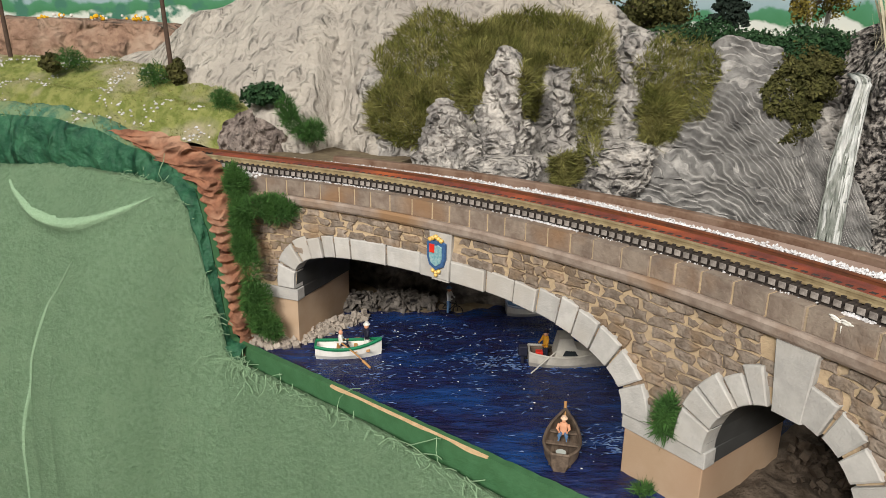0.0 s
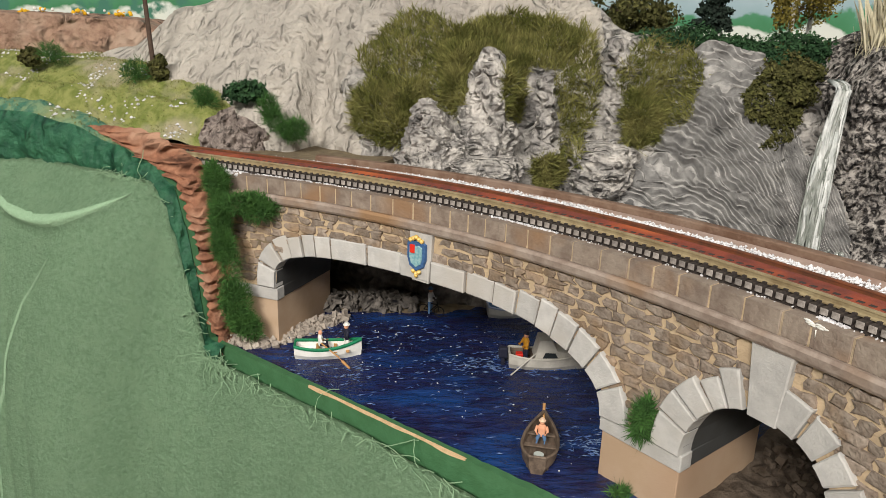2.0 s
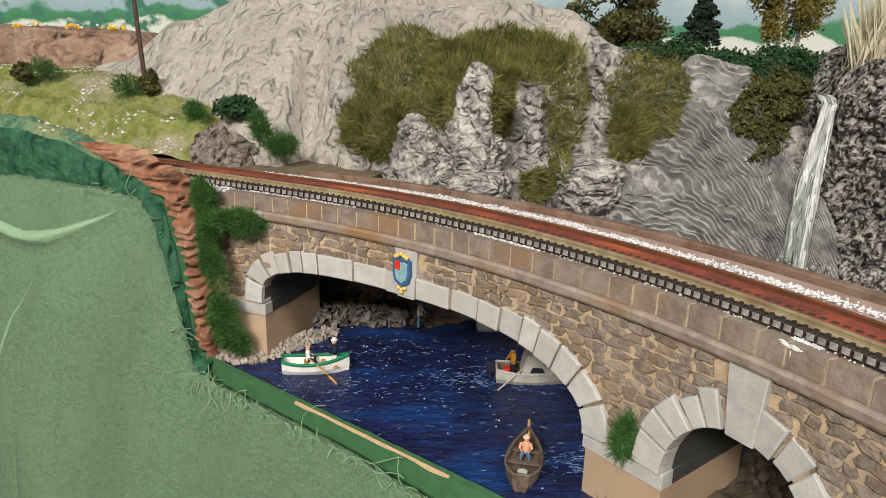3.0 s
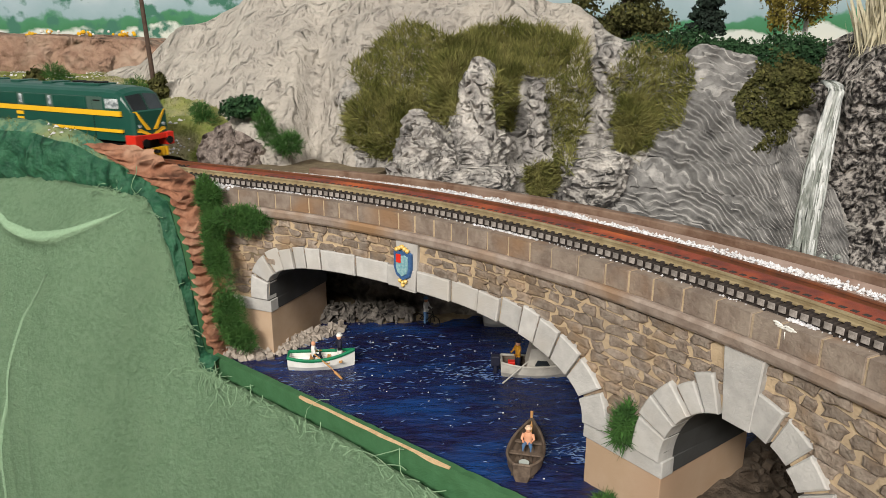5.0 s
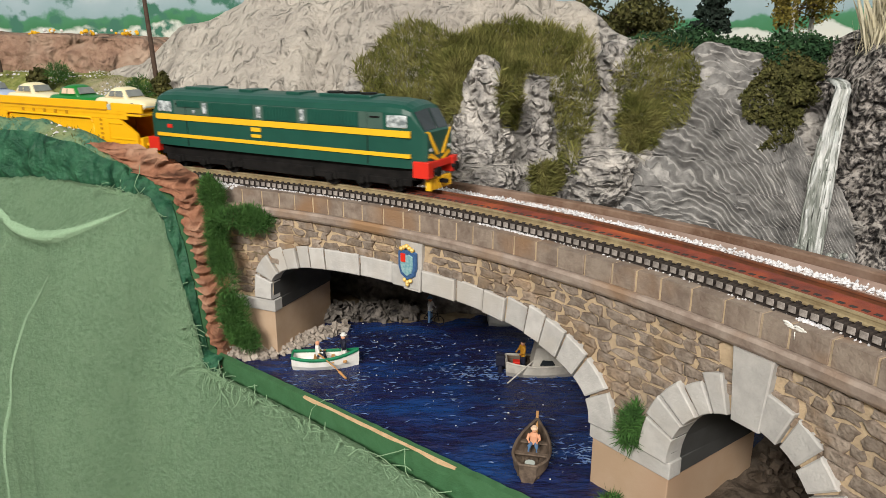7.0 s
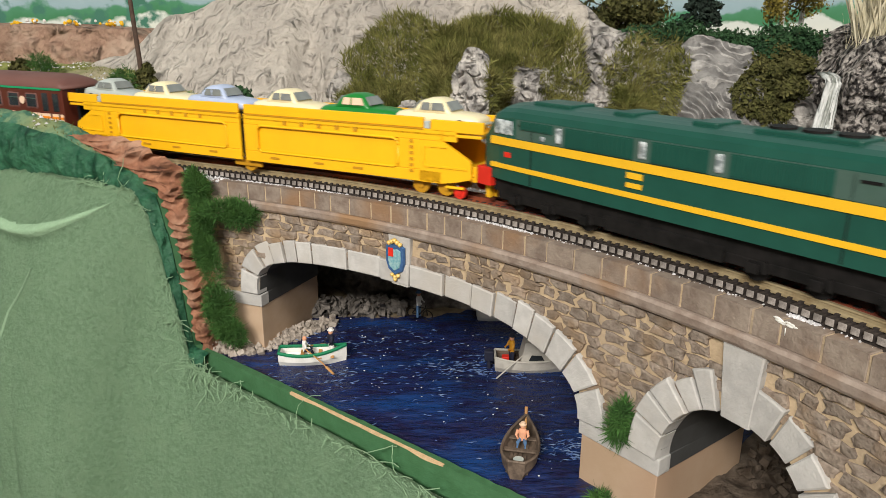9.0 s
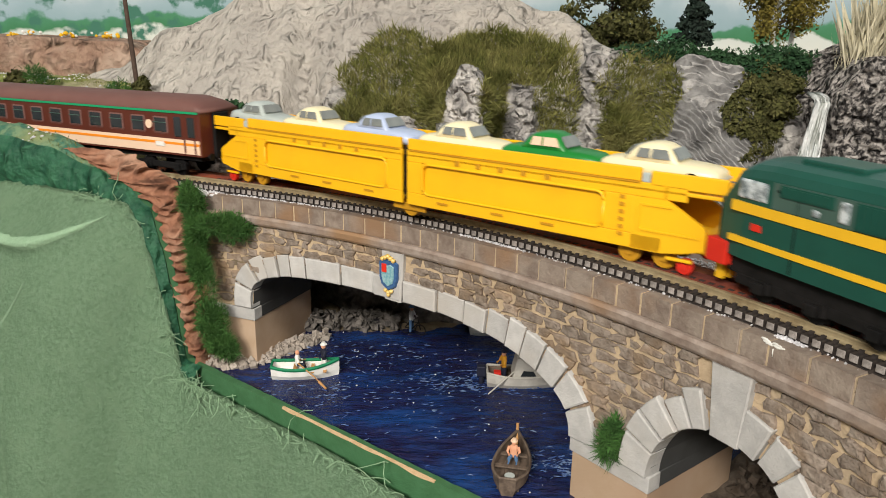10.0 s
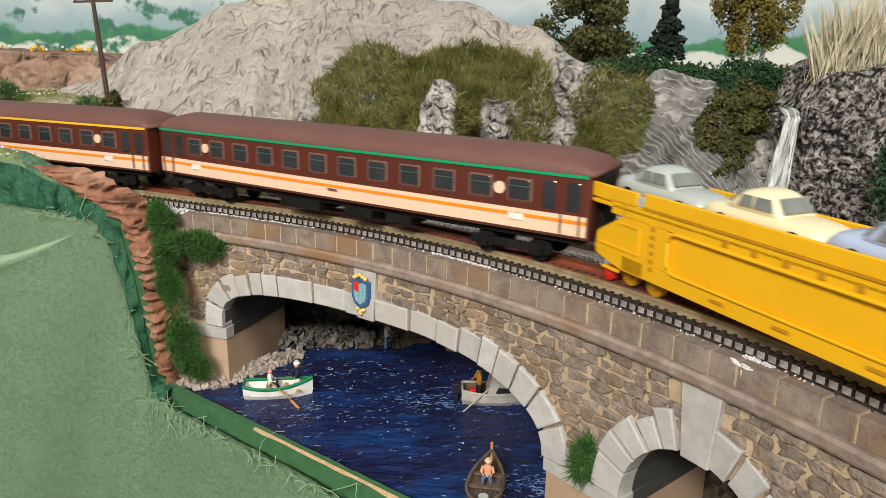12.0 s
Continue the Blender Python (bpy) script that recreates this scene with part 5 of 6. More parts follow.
# ---- boats and figures ----
def figure(name, label, m, torso, legs, head="skin", hat=None, sit=False, size=0.017):
    """A painted doll: one plain mesh."""
    bm = bmesh.new()
    mats, s = [], size

    def add(material, f):
        n0 = len(bm.faces)
        f()
        if material not in mats:
            mats.append(material)
        bm.faces.ensure_lookup_table()
        for k in range(n0, len(bm.faces)):
            bm.faces[k].material_index = mats.index(material)
    hip = 0.24 * s if sit else 0.50 * s
    for sy in (-1, 1):
        y = sy * 0.075 * s
        pts = [(0, y, hip), (0.26 * s, y * 1.6, hip + 0.02 * s), (0.30 * s, y * 1.8, 0.02 * s)] if sit else [(0, y, hip), (0.01 * s, y * 1.2, 0.25 * s), (0, y * 1.3, 0.0)]
        add(legs, lambda: tube(bm, pts, 0.07 * s, 8, 0.05 * s))
        arm = [(0, sy * 0.15 * s, hip + 0.33 * s), (0.06 * s, sy * 0.20 * s, hip + 0.17 * s), (0.20 * s, sy * 0.12 * s, hip + 0.12 * s)]
        add(torso, lambda: tube(bm, arm, 0.05 * s, 7, 0.038 * s))
    add(torso, lambda: loft(bm, [[(0.09 * k * s * math.cos(q), 0.14 * k * s * math.sin(q), hip + z * s) for q in [i * math.pi / 5 for i in range(10)]] for k, z in ((0.85, -0.03), (0.9, 0.12), (1.05, 0.28), (0.85, 0.37), (0.35, 0.40))]))
    add(head, lambda: bmesh.ops.create_icosphere(bm, subdivisions=2, radius=0.085 * s, matrix=Matrix.Translation((0.01 * s, 0, hip + 0.47 * s)) @ Matrix.Diagonal((1, 0.9, 1.15, 1))))
    if hat:
        add(hat, lambda: tube(bm, [(0, 0, hip + 0.53 * s), (0, 0, hip + 0.55 * s)], 0.12 * s, 12))
        add(hat, lambda: tube(bm, [(0, 0, hip + 0.55 * s), (0, 0, hip + 0.62 * s)], 0.085 * s, 12, 0.07 * s))
    me = bpy.data.meshes.new(name)
    bm.to_mesh(me)
    bm.free()
    for k in mats:
        me.materials.append(M[k])
    ob = new(name, me)
    ob.matrix_world = m
    return tagged(ob, label, "figurine")


def boat_hull(parent, L, w, h, material, inside, rim, draft=0.0015, stern=0.32, sheer=0.35, label=""):
    """Open hull: outer skin, inner skin and gunwale."""
    def rows(scale, z_low):
        out = []
        for i in range(15):
            t = i / 14
            x = (t - 0.5) * L
            k = (1 - max(0, (t - 0.35) / 0.65) ** 2.2) * (1 - stern * max(0, (0.35 - t) / 0.35) ** 2)
            k = max(k, 0.03)
            top = h * (1 + sheer * (2 * t - 0.8) ** 2)
            ww = w * k * scale
            out.append([(x * (0.985 if scale < 1 else 1), -ww, top), (x, -ww * 0.92, (top + z_low) * 0.45), (x * 0.97, -ww * 0.55, z_low), (x * 0.97, ww * 0.55, z_low), (x, ww * 0.92, (top + z_low) * 0.45), (x * (0.985 if scale < 1 else 1), ww, top)])
        return out
    bm = bmesh.new()
    loft(bm, rows(1.0, -draft), cap=False, close=False)
    r = rows(1.0, -draft)
    bm.faces.new([bm.verts.new(p) for p in r[0]])
    hull = part("hull", bm, material, parent, label)
    bm = bmesh.new()
    ri = rows(0.90, 0.0010)
    loft(bm, ri, cap=False, close=False)
    bm.faces.new([bm.verts.new(p) for p in ri[0]])
    part("lining", bm, inside, parent, "inside of the hull")
    bm = bmesh.new()
    for sd in (0, 5):
        tube(bm, [Vector(a[sd]) * 1.0 + Vector((0, 0, 0.0002)) for a in rows(0.96, 0)], 0.0010 if rim == "boat_green" else 0.0007, 6)
    tube(bm, [Vector(rows(0.96, 0)[0][0]), Vector(rows(0.96, 0)[0][5])], 0.0007, 6)
    part("gunwale", bm, rim, parent, "rim of the boat")
    return hull


def place(x, y, z, deg):
    return Matrix.Translation((x, y, z)) @ Matrix.Rotation(radians(deg), 4, "Z")


def rowing_boat():
    q = place(-0.0495, 0.3755, 0.0006, 6)
    b = thing("rowing_boat", "white rowing boat with green gunwale on the blue water", "boat", "boats", "", q)
    boat_hull(b, 0.038, 0.0072, 0.0062, "white", "white", "boat_green", label="white hull")
    for x in (-0.006, 0.004, 0.011):
        part("thwart", boxes((x - 0.001, x + 0.001, -0.0062, 0.0062, 0.0040, 0.0047), bevel=0.0002), "oar_wood", b, "wooden seat plank")
    for sy in (-1, 1):
        bm = bmesh.new()
        tube(bm, [(-0.004, sy * 0.002, 0.0085), (0.006, sy * 0.013, 0.0045), (0.008, sy * 0.015, 0.0030)], 0.0004, 6)
        tube(bm, [(0.008, sy * 0.015, 0.0030), (0.012, sy * 0.0195, 0.0008)], 0.0008, 6, 0.0006)
        part("oar", bm, "oar_wood", b, "brown wooden oar")
    figure("figurine", "small seated doll rower in a white shirt", q @ place(-0.0045, 0, 0.0035, 0), "white", "navy", "skin", None, True, 0.015)
    figure("figurine", "small standing doll in navy coat and white cap", q @ place(0.0105, 0, 0.0015, 200), "navy", "white", "skin", "white", False, 0.0165)


def motor_boat():
    q = place(0.0765, 0.3660, 0.0004, -2)
    b = thing("cabin_boat", "weathered white cabin boat with dark outboard motor", "boat", "boats", "", q)
    boat_hull(b, 0.047, 0.0085, 0.0072, "offwhite", "boat_wood", "offwhite", label="weathered white hull")
    bm = bmesh.new()
    loft(bm, [[(x, -y, z0), (x, -y * 0.86, z1), (x, y * 0.86, z1), (x, y, z0)] for x, y, z0, z1 in ((-0.0095, 0.0070, 0.0062, 0.0072), (-0.0070, 0.0070, 0.0062, 0.0180), (0.0000, 0.0068, 0.0064, 0.0180), (0.0030, 0.0066, 0.0066, 0.0118), (0.0095, 0.0054, 0.0070, 0.0102), (0.0125, 0.0048, 0.0072, 0.0082))])
    c = part("cabin", bm, "offwhite", b, "white cabin")
    for sy in (-1, 1):
        bm = bmesh.new()
        a = [(-0.0050, sy * 0.0069, 0.0082), (0.0035, sy * 0.0065, 0.0084), (0.0020, sy * 0.0060, 0.0108), (-0.0035, sy * 0.0063, 0.0112)]
        loft(bm, [a, [(x, y + sy * 0.0006, z) for x, y, z in a]])
        part("cabin_window", bm, "glass", c, "dark cabin window")
    part("foredeck", boxes((0.0140, 0.0195, -0.0030, 0.0030, 0.0074, 0.0080), bevel=0.0003), "offwhite", b, "white foredeck")
    bm = bmesh.new()
    for k in range(9):
        a = k * 2 * math.pi / 9
        tube(bm, [(0.0165 + 0.0016 * math.cos(a), 0.0016 * math.sin(a), 0.0084), (0.0165 + 0.0016 * math.cos(a + 0.7), 0.0016 * math.sin(a + 0.7), 0.0087)], 0.0005, 5)
    part("rope_coil", bm, "thread", b, "coiled rope")
    part("outboard_motor", boxes((-0.0290, -0.0240, -0.0020, 0.0020, 0.0050, 0.0110), (-0.0275, -0.0255, -0.0008, 0.0008, -0.001, 0.0050), bevel=0.0006), "navy", b, "dark blue outboard motor")
    bm = bmesh.new()
    tube(bm, [(-0.0085, -0.006, 0.0105), (-0.0230, -0.0150, 0.0012)], 0.0004, 6)
    part("boathook", bm, "offwhite", b, "thin pale pole")
    part("crate", boxes((-0.0195, -0.0155, -0.0035, 0.0005, 0.0035, 0.0085), bevel=0.0004), "red", b, "red crate")
    figure("figurine", "small doll fisherman in mustard jacket and dark hat", q @ place(-0.0140, -0.001, 0.0030, 200), "mustard", "navy", "skin", "navy", False, 0.0165)


def wooden_boat():
    q = place(0.0585, 0.2805, 0.0004, 77)
    b = thing("wooden_skiff", "dark brown planked wooden skiff on the blue water", "boat", "boats", "", q)
    boat_hull(b, 0.037, 0.0084, 0.0066, "boat_wood", "boat_wood", "boat_wood", stern=0.55, label="dark planked hull")
    for x in (-0.004, 0.006):
        part("thwart", boxes((x - 0.0012, x + 0.0012, -0.0078, 0.0078, 0.0046, 0.0054), bevel=0.0002), "boat_wood", b, "brown seat plank")
    for i in range(5):
        part("floor_board", boxes((-0.016, 0.012, -0.0048 + i * 0.0020, -0.0032 + i * 0.0020, 0.0010, 0.0015)), "boat_wood", b)
    bm = bmesh.new()
    tube(bm, [(0.0165, 0.0, 0.004), (0.0215, 0.0004, 0.0125)], 0.0007, 7)
    part("tiller", bm, "oar_wood", b, "upright wooden post")
    bm = bmesh.new()
    tube(bm, [(-0.0105, 0.0, 0.0015), (-0.0105, 0.0, 0.0048)], 0.0019, 14, 0.0023)
    part("bucket", bm, "car_grey", b, "grey bucket")
    figure("figurine", "small seated doll, bare chest, blue trousers, straw hat", q @ place(0.0035, 0, 0.0028, 180), "skin", "jeans", "skin", "cream", True, 0.0138)


def far_boat():
    q = place(0.0640, 0.4400, 0.0005, 4)
    b = thing("small_boat", "small white boat with blue lining moored by the far shore", "boat", "boats", "", q)
    boat_hull(b, 0.034, 0.0070, 0.0062, "white", "jeans", "car_blue", label="white hull")
    part("thwart", boxes((-0.001, 0.001, -0.006, 0.006, 0.0040, 0.0046)), "car_blue", b, "pale blue seat plank")


rowing_boat()
motor_boat()
wooden_boat()
far_boat()


def bicycle():
    q = place(0.0100, 0.4360, 0.0008, -25)
    b = thing("toy_bicycle", "small dark bicycle standing on the far shore", "bicycle", "", "", q)
    for x in (-0.0055, 0.0055):
        bm = bmesh.new()
        tube(bm, [(x + 0.0035 * math.cos(a), 0, 0.0036 + 0.0035 * math.sin(a)) for a in [i * math.pi / 8 for i in range(17)]], 0.0004, 5)
        part("wheel", bm, "black", b, "thin dark wheel")
    bm = bmesh.new()
    for a, c in (((-0.0055, 0, 0.0036), (-0.002, 0, 0.0085)), ((-0.002, 0, 0.0085), (0.004, 0, 0.0085)), ((0.0055, 0, 0.0036), (0.0038, 0, 0.0105)), ((-0.0005, 0, 0.0036), (0.004, 0, 0.0085)), ((-0.0055, 0, 0.0036), (-0.0005, 0, 0.0036))):
        tube(bm, [a, c], 0.0004, 5)
    part("frame", bm, "black", b, "dark frame")
    figure("figurine", "small doll cyclist in white shirt with blue cap", q @ place(-0.001, 0, 0.002, 0), "white", "jeans", "skin", "jeans", False, 0.016)


bicycle()

# ---- shore stones ----


def stones(name, label, n, where, size, material, seed):
    """Loose angular stones, one heap."""
    rnd = random.Random(seed)
    verts, faces = [], []
    for _ in range(n):
        p = Vector(where(rnd))
        s = size * rnd.uniform(0.45, 1.4)
        i = len(verts)
        rot = Euler((rnd.uniform(0, 6), rnd.uniform(0, 6), rnd.uniform(0, 6))).to_matrix()
        for x in (-1, 1):
            for y in (-1, 1):
                for z in (-1, 1):
                    verts.append(tuple(p + rot @ (Vector((x, y * 0.8, z * 0.6)) * s * rnd.uniform(0.55, 1.0))))
        for f in ((0, 1, 3, 2), (4, 6, 7, 5), (0, 4, 5, 1), (2, 3, 7, 6), (0, 2, 6, 4), (1, 5, 7, 3)):
            faces.append(tuple(i + k for k in f))
    me = bpy.data.meshes.new(name)
    me.from_pydata(verts, [], faces)
    me.materials.append(M[material])
    return tagged(new(name, me), label, "stones", "", "stuff")


def left_shore(rnd):
    u, v = rnd.random(), rnd.random()
    p = Vector((-0.118, 0.386, 0)).lerp(Vector((-0.045, 0.432, 0)), u) + Vector((0.55, -0.8, 0)) * (v * lerp([(0, 0.006), (0.35, 0.020), (1, 0.004)], u))
    p.z = 0.0045 * (1 - v) * rnd.random() + 0.0005
    return p


stones("shore_stones", "pale broken stones heaped at the pier's foot", 420, left_shore, 0.0022, "rubble_shore", 3)
stones("shore_rocks", "dark broken rocks along the far shore under the arch", 420, lambda r: ((lambda x: (x, 0.447 - 0.03 * max(0, -x - 0.01) + r.uniform(-0.006, 0.010), r.uniform(0, 0.009)))(r.uniform(-0.06, 0.0))), 0.0022, "dark_rock", 4)
def arch_ground():
    """Dark stony ground beyond the smaller arch."""
    bm = bmesh.new()

    def f(u, v):
        p = polar(54.2 + 10.5 * u, 0.010 + 0.110 * v, 0)
        p.z = 0.0025 + 0.030 * max(0.0, v - 0.45) + 0.0030 * fbm(p, 70, 4) * min(1, v * 5)
        return p
    grid(bm, 60, 60, f)
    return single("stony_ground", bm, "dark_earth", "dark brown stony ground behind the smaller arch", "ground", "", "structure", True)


arch_ground()
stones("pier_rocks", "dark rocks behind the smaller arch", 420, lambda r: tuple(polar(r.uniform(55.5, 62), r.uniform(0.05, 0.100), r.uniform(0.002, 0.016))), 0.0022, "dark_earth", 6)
stones("mossy_rock", "small dark mossy stone in the water by the pier", 14, lambda r: tuple(polar(50.3 + r.uniform(-0.3, 0.3), 0.012 + r.uniform(-0.002, 0.003), r.uniform(0.001, 0.006))), 0.0024, "ivy", 7)


def far_shore():
    bm = bmesh.new()

    def f(u, v):
        x = -0.07 + 0.20 * u
        y = lerp([(-0.07, 0.436), (-0.02, 0.434), (0.02, 0.436), (0.05, 0.452), (0.13, 0.456)], x) + 0.05 * v
        return Vector((x, y, -0.0015 + 0.010 * v + 0.0015 * fbm((x, y, 0), 70, 3) * min(1, v * 4)))
    grid(bm, 70, 24, f)
    return single("sand_bank", bm, "sand", "dull sandy bank at the far shore", "shore", "", "structure", True)


far_shore()


def flecks():
    """White specks and short pale brush strokes on the water."""
    rnd = random.Random(31)
    bm = bmesh.new()
    for _ in range(90):
        s, d = rnd.uniform(0.02, 0.22), rnd.uniform(0.02, 0.15)
        p = edge_point(s, -d, 0.0016)
        bmesh.ops.create_icosphere(bm, subdivisions=1, radius=rnd.uniform(0.0002, 0.0006), matrix=Matrix.Translation(p) @ Matrix.Diagonal((1, 1, 0.5, 1)))
    single("water_specks", bm, "white", "tiny white specks on the water", "specks", "", "stuff")
    verts, faces = [], []
    for _ in range(620):
        c = rnd.choice(((0.055, 0.362, 0.022, 0.006), (0.040, 0.370, 0.014, 0.009), (0.082, 0.285, 0.012, 0.006), (-0.045, 0.352, 0.03, 0.010), (-0.02, 0.40, 0.025, 0.012), (0.03, 0.33, 0.05, 0.03)))
        x, y = rnd.gauss(c[0], c[2]), rnd.gauss(c[1], c[3])
        if (Vector((x, y, 0)) - EDGE).dot(OUT) > -0.008:
            continue
        L, w, a = rnd.uniform(0.0005, 0.0026), rnd.uniform(0.00012, 0.0004), rnd.gauss(0.1, 0.5)
        d = Vector((math.cos(a), math.sin(a), 0))
        n = Vector((-d.y, d.x, 0))
        i = len(verts)
        p = Vector((x, y, 0.0013))
        b = n * rnd.uniform(-0.0006, 0.0006)
        verts += [tuple(p - d * L), tuple(p - n * w + b), tuple(p + d * L), tuple(p + n * w + b), tuple(p + b + Vector((0, 0, 0.0004)))]
        faces += [(i, i + 1, i + 4), (i + 1, i + 2, i + 4), (i + 2, i + 3, i + 4), (i + 3, i, i + 4)]
    me = bpy.data.meshes.new("wave_crests")
    me.from_pydata(verts, [], faces)
    me.materials.append(M["foam"])
    tagged(new("wave_crests", me), "pale blue brushed wave crests on the water", "foam", "", "stuff")


flecks()


# ---- the train ----
LOCO, WAGON, COACH = 0.206, 0.299, 0.273   # lengths before sizing
SIZE = 0.972


def hull_section(w, z0, ze, zr, n=6):
    """Half-closed outline of a vehicle body: flat sides, curved roof."""
    pts = [(-w, z0), (-w, ze)]
    for i in range(1, n):
        a = math.pi * i / n
        pts.append((-w * math.cos(a), ze + (zr - ze) * math.sin(a) ** 0.75))
    return pts + [(w, ze), (w, z0)]


def wheel(bm, x, y, r=0.0052, w=0.0012):
    tube(bm, [(x, y - w, r), (x, y + w, r)], r, 18)
    tube(bm, [(x, y - w * 1.6, r), (x, y + w * 1.6, r)], r * 0.45, 12)


def bogie(parent, x, wheelbase, axles=2, material="black"):
    bm = bmesh.new()
    for sy in (-1, 1):
        box(bm, x - wheelbase * 0.75, x + wheelbase * 0.75, sy * 0.0118 - 0.0008, sy * 0.0118 + 0.0008, 0.0042, 0.0080, bevel=0.0004)
        for k in range(axles):
            xx = x + wheelbase * ((k / (axles - 1)) - 0.5)
            box(bm, xx - 0.0022, xx + 0.0022, sy * 0.0130 - 0.0008, sy * 0.0130 + 0.0008, 0.0032, 0.0070, bevel=0.0004)
            tube(bm, [(xx + 0.004, sy * 0.0125, 0.004), (xx + 0.004, sy * 0.0125, 0.008)], 0.0011, 8)
    b = part("bogie", bm, material, parent, "black bogie frame")
    for k in range(axles):
        for sy in (-1, 1):
            bm = bmesh.new()
            wheel(bm, x + wheelbase * ((k / (axles - 1)) - 0.5), sy * 0.0088)
            part("wheel", bm, material, b)
    return b


def strip(parent, name, x0, x1, z0, z1, y, material, label="", d=0.0004, bevel=0.0):
    """A thin panel on both sides of a body."""
    for sy in (-1, 1):
        bm = bmesh.new()
        a, b = sorted((sy * (y - 0.0008), sy * (y + d)))
        box(bm, x0, x1, a, b, z0, z1, bevel=bevel)
        part(name, bm, material, parent, label)


def buffers(parent, x, material="black"):
    for sx in (-1, 1):
        for sy in (-1, 1):
            bm = bmesh.new()
            tube(bm, [(sx * x, sy * 0.010, 0.0115), (sx * (x + 0.003), sy * 0.010, 0.0115)], 0.0009, 8)
            tube(bm, [(sx * (x + 0.003), sy * 0.010, 0.0115), (sx * (x + 0.0036), sy * 0.010, 0.0115)], 0.0022, 14)
            part("buffer", bm, material, parent)


def make_loco():
    t = thing("locomotive", "dark green diesel locomotive with two yellow stripes and red buffer plates", "locomotive")
    h, w = LOCO / 2 - 0.004, 0.0160
    ends = ((-h, 0.78, 0.030, 0.031), (-h + 0.0022, 0.86, 0.0305, 0.0325), (-h + 0.0085, 0.93, 0.0385, 0.0435), (-h + 0.013, 0.97, 0.0395, 0.0458), (-h + 0.022, 1.0, 0.0400, 0.0466))
    rows = list(ends) + [(-x, k, a, b) for x, k, a, b in reversed(ends)]
    bm = bmesh.new()
    loft(bm, [[(x, y, z) for y, z in hull_section(w * k, 0.0130, ze + 0.0008, zr + 0.0004, 10)] for x, k, ze, zr in rows])
    body = part("body", bm, "loco_green", t, "dark green body", False)
    sx = h - 0.0200
    strip(t, "side_band", -sx + 0.004, sx - 0.004, 0.0323, 0.0405, w, "loco_grey", "grey-green upper side band", 0.0002)
    strip(t, "upper_stripe", -sx - 0.012, sx + 0.012, 0.0287, 0.0320, w - 0.0001, "yellow_stripe", "broad yellow stripe", 0.0006)
    strip(t, "lower_stripe", -sx - 0.012, sx + 0.012, 0.0184, 0.0204, w - 0.0001, "yellow_stripe", "yellow stripe", 0.0006)
    for x0, x1, z0 in ((-0.046, -0.012, 0.0326), (-0.004, 0.019, 0.0326), (0.027, 0.060, 0.0326), (-0.072, -0.053, 0.0366)):
        strip(t, "louvre_panel", x0, x1, z0, 0.0402, w, "loco_green", "dark green louvred panel", 0.0007)
        for i in range(int((x1 - x0) / 0.0022)):
            strip(t, "louvre", x0 + 0.0006 + i * 0.0022, x0 + 0.0016 + i * 0.0022, z0 + 0.0006, 0.0397, w, "loco_green", "", 0.0010)
    for x in (-0.0495, -0.008, 0.023):
        strip(t, "window", x - 0.0016, x + 0.0016, 0.0332, 0.0396, w, "pale_glass", "narrow pale side window", 0.0008, 0.0007)
    strip(t, "porthole", -0.060, -0.0575, 0.0330, 0.0352, w, "pale_glass", "small round window", 0.0008, 0.0006)
    for s in (-1, 1):
        a, b = sorted((s * (sx - 0.002), s * (sx + 0.010)))
        strip(t, "cab_window", a, b, 0.0332, 0.0396, w * 0.985, "pale_glass", "pale cab side window in grey frame", 0.0006, 0.0007)
        a, b = sorted((s * (sx - 0.014), s * (sx - 0.0135)))
        strip(t, "door_edge", a, b, 0.0135, 0.0402, w, "black", "", 0.0002)
        strip(t, "grille", *sorted((s * (sx - 0.012), s * (sx - 0.006))), 0.0378, 0.0386, w, "black", "", 0.0006)
    strip(t, "number_plate", -0.014, -0.007, 0.0256, 0.0278, w, "yellow_stripe", "yellow lettering bars", 0.0006)
    strip(t, "number_plate", -0.014, -0.007, 0.0222, 0.0240, w, "yellow_stripe", "yellow lettering bars", 0.0006)
    strip(t, "sign", -sx - 0.003, -sx + 0.001, 0.0236, 0.0258, w * 0.985, "red", "small red plate", 0.0006)
    # cab fronts
    for s in (-1, 1):
        q = Matrix.Rotation(0 if s > 0 else math.pi, 4, "Z")

        def front(name, bm, material, label=""):
            bmesh.ops.transform(bm, matrix=q, verts=bm.verts[:])
            return part(name, bm, material, t, label)
        for sy in (-1, 1):
            bm = bmesh.new()
            a = [(h - 0.0018, sy * 0.0010, 0.0320), (h - 0.0022, sy * 0.0118, 0.0318), (h - 0.0080, sy * 0.0122, 0.0408), (h - 0.0074, sy * 0.0010, 0.0420)]
            loft(bm, [a, [(x + 0.0007, y, z + 0.0004) for x, y, z in a]])
            front("windscreen", bm, "glass", "raked windscreen pane")
            bm = bmesh.new()
            a = [(h + 0.0001, sy * 0.0040, 0.0195), (h + 0.0001, sy * 0.0012, 0.0195), (h - 0.0002, sy * 0.0108, 0.0318), (h - 0.0010, sy * 0.0130, 0.0318)]
            loft(bm, [a, [(x + 0.0006, y, z) for x, y, z in a]])
            front("chevron", bm, "yellow_stripe", "yellow nose chevron")
            bm = bmesh.new()
            a = [(h, sy * 0.0022, 0.0155), (h, sy * 0.0012, 0.0168), (h - 0.0002, sy * 0.0085, 0.0206), (h - 0.0008, sy * 0.0126, 0.0206), (h - 0.0008, sy * 0.0126, 0.0184), (h - 0.0002, sy * 0.0090, 0.0184)]
            loft(bm, [a, [(x + 0.0006, y, z) for x, y, z in a]])
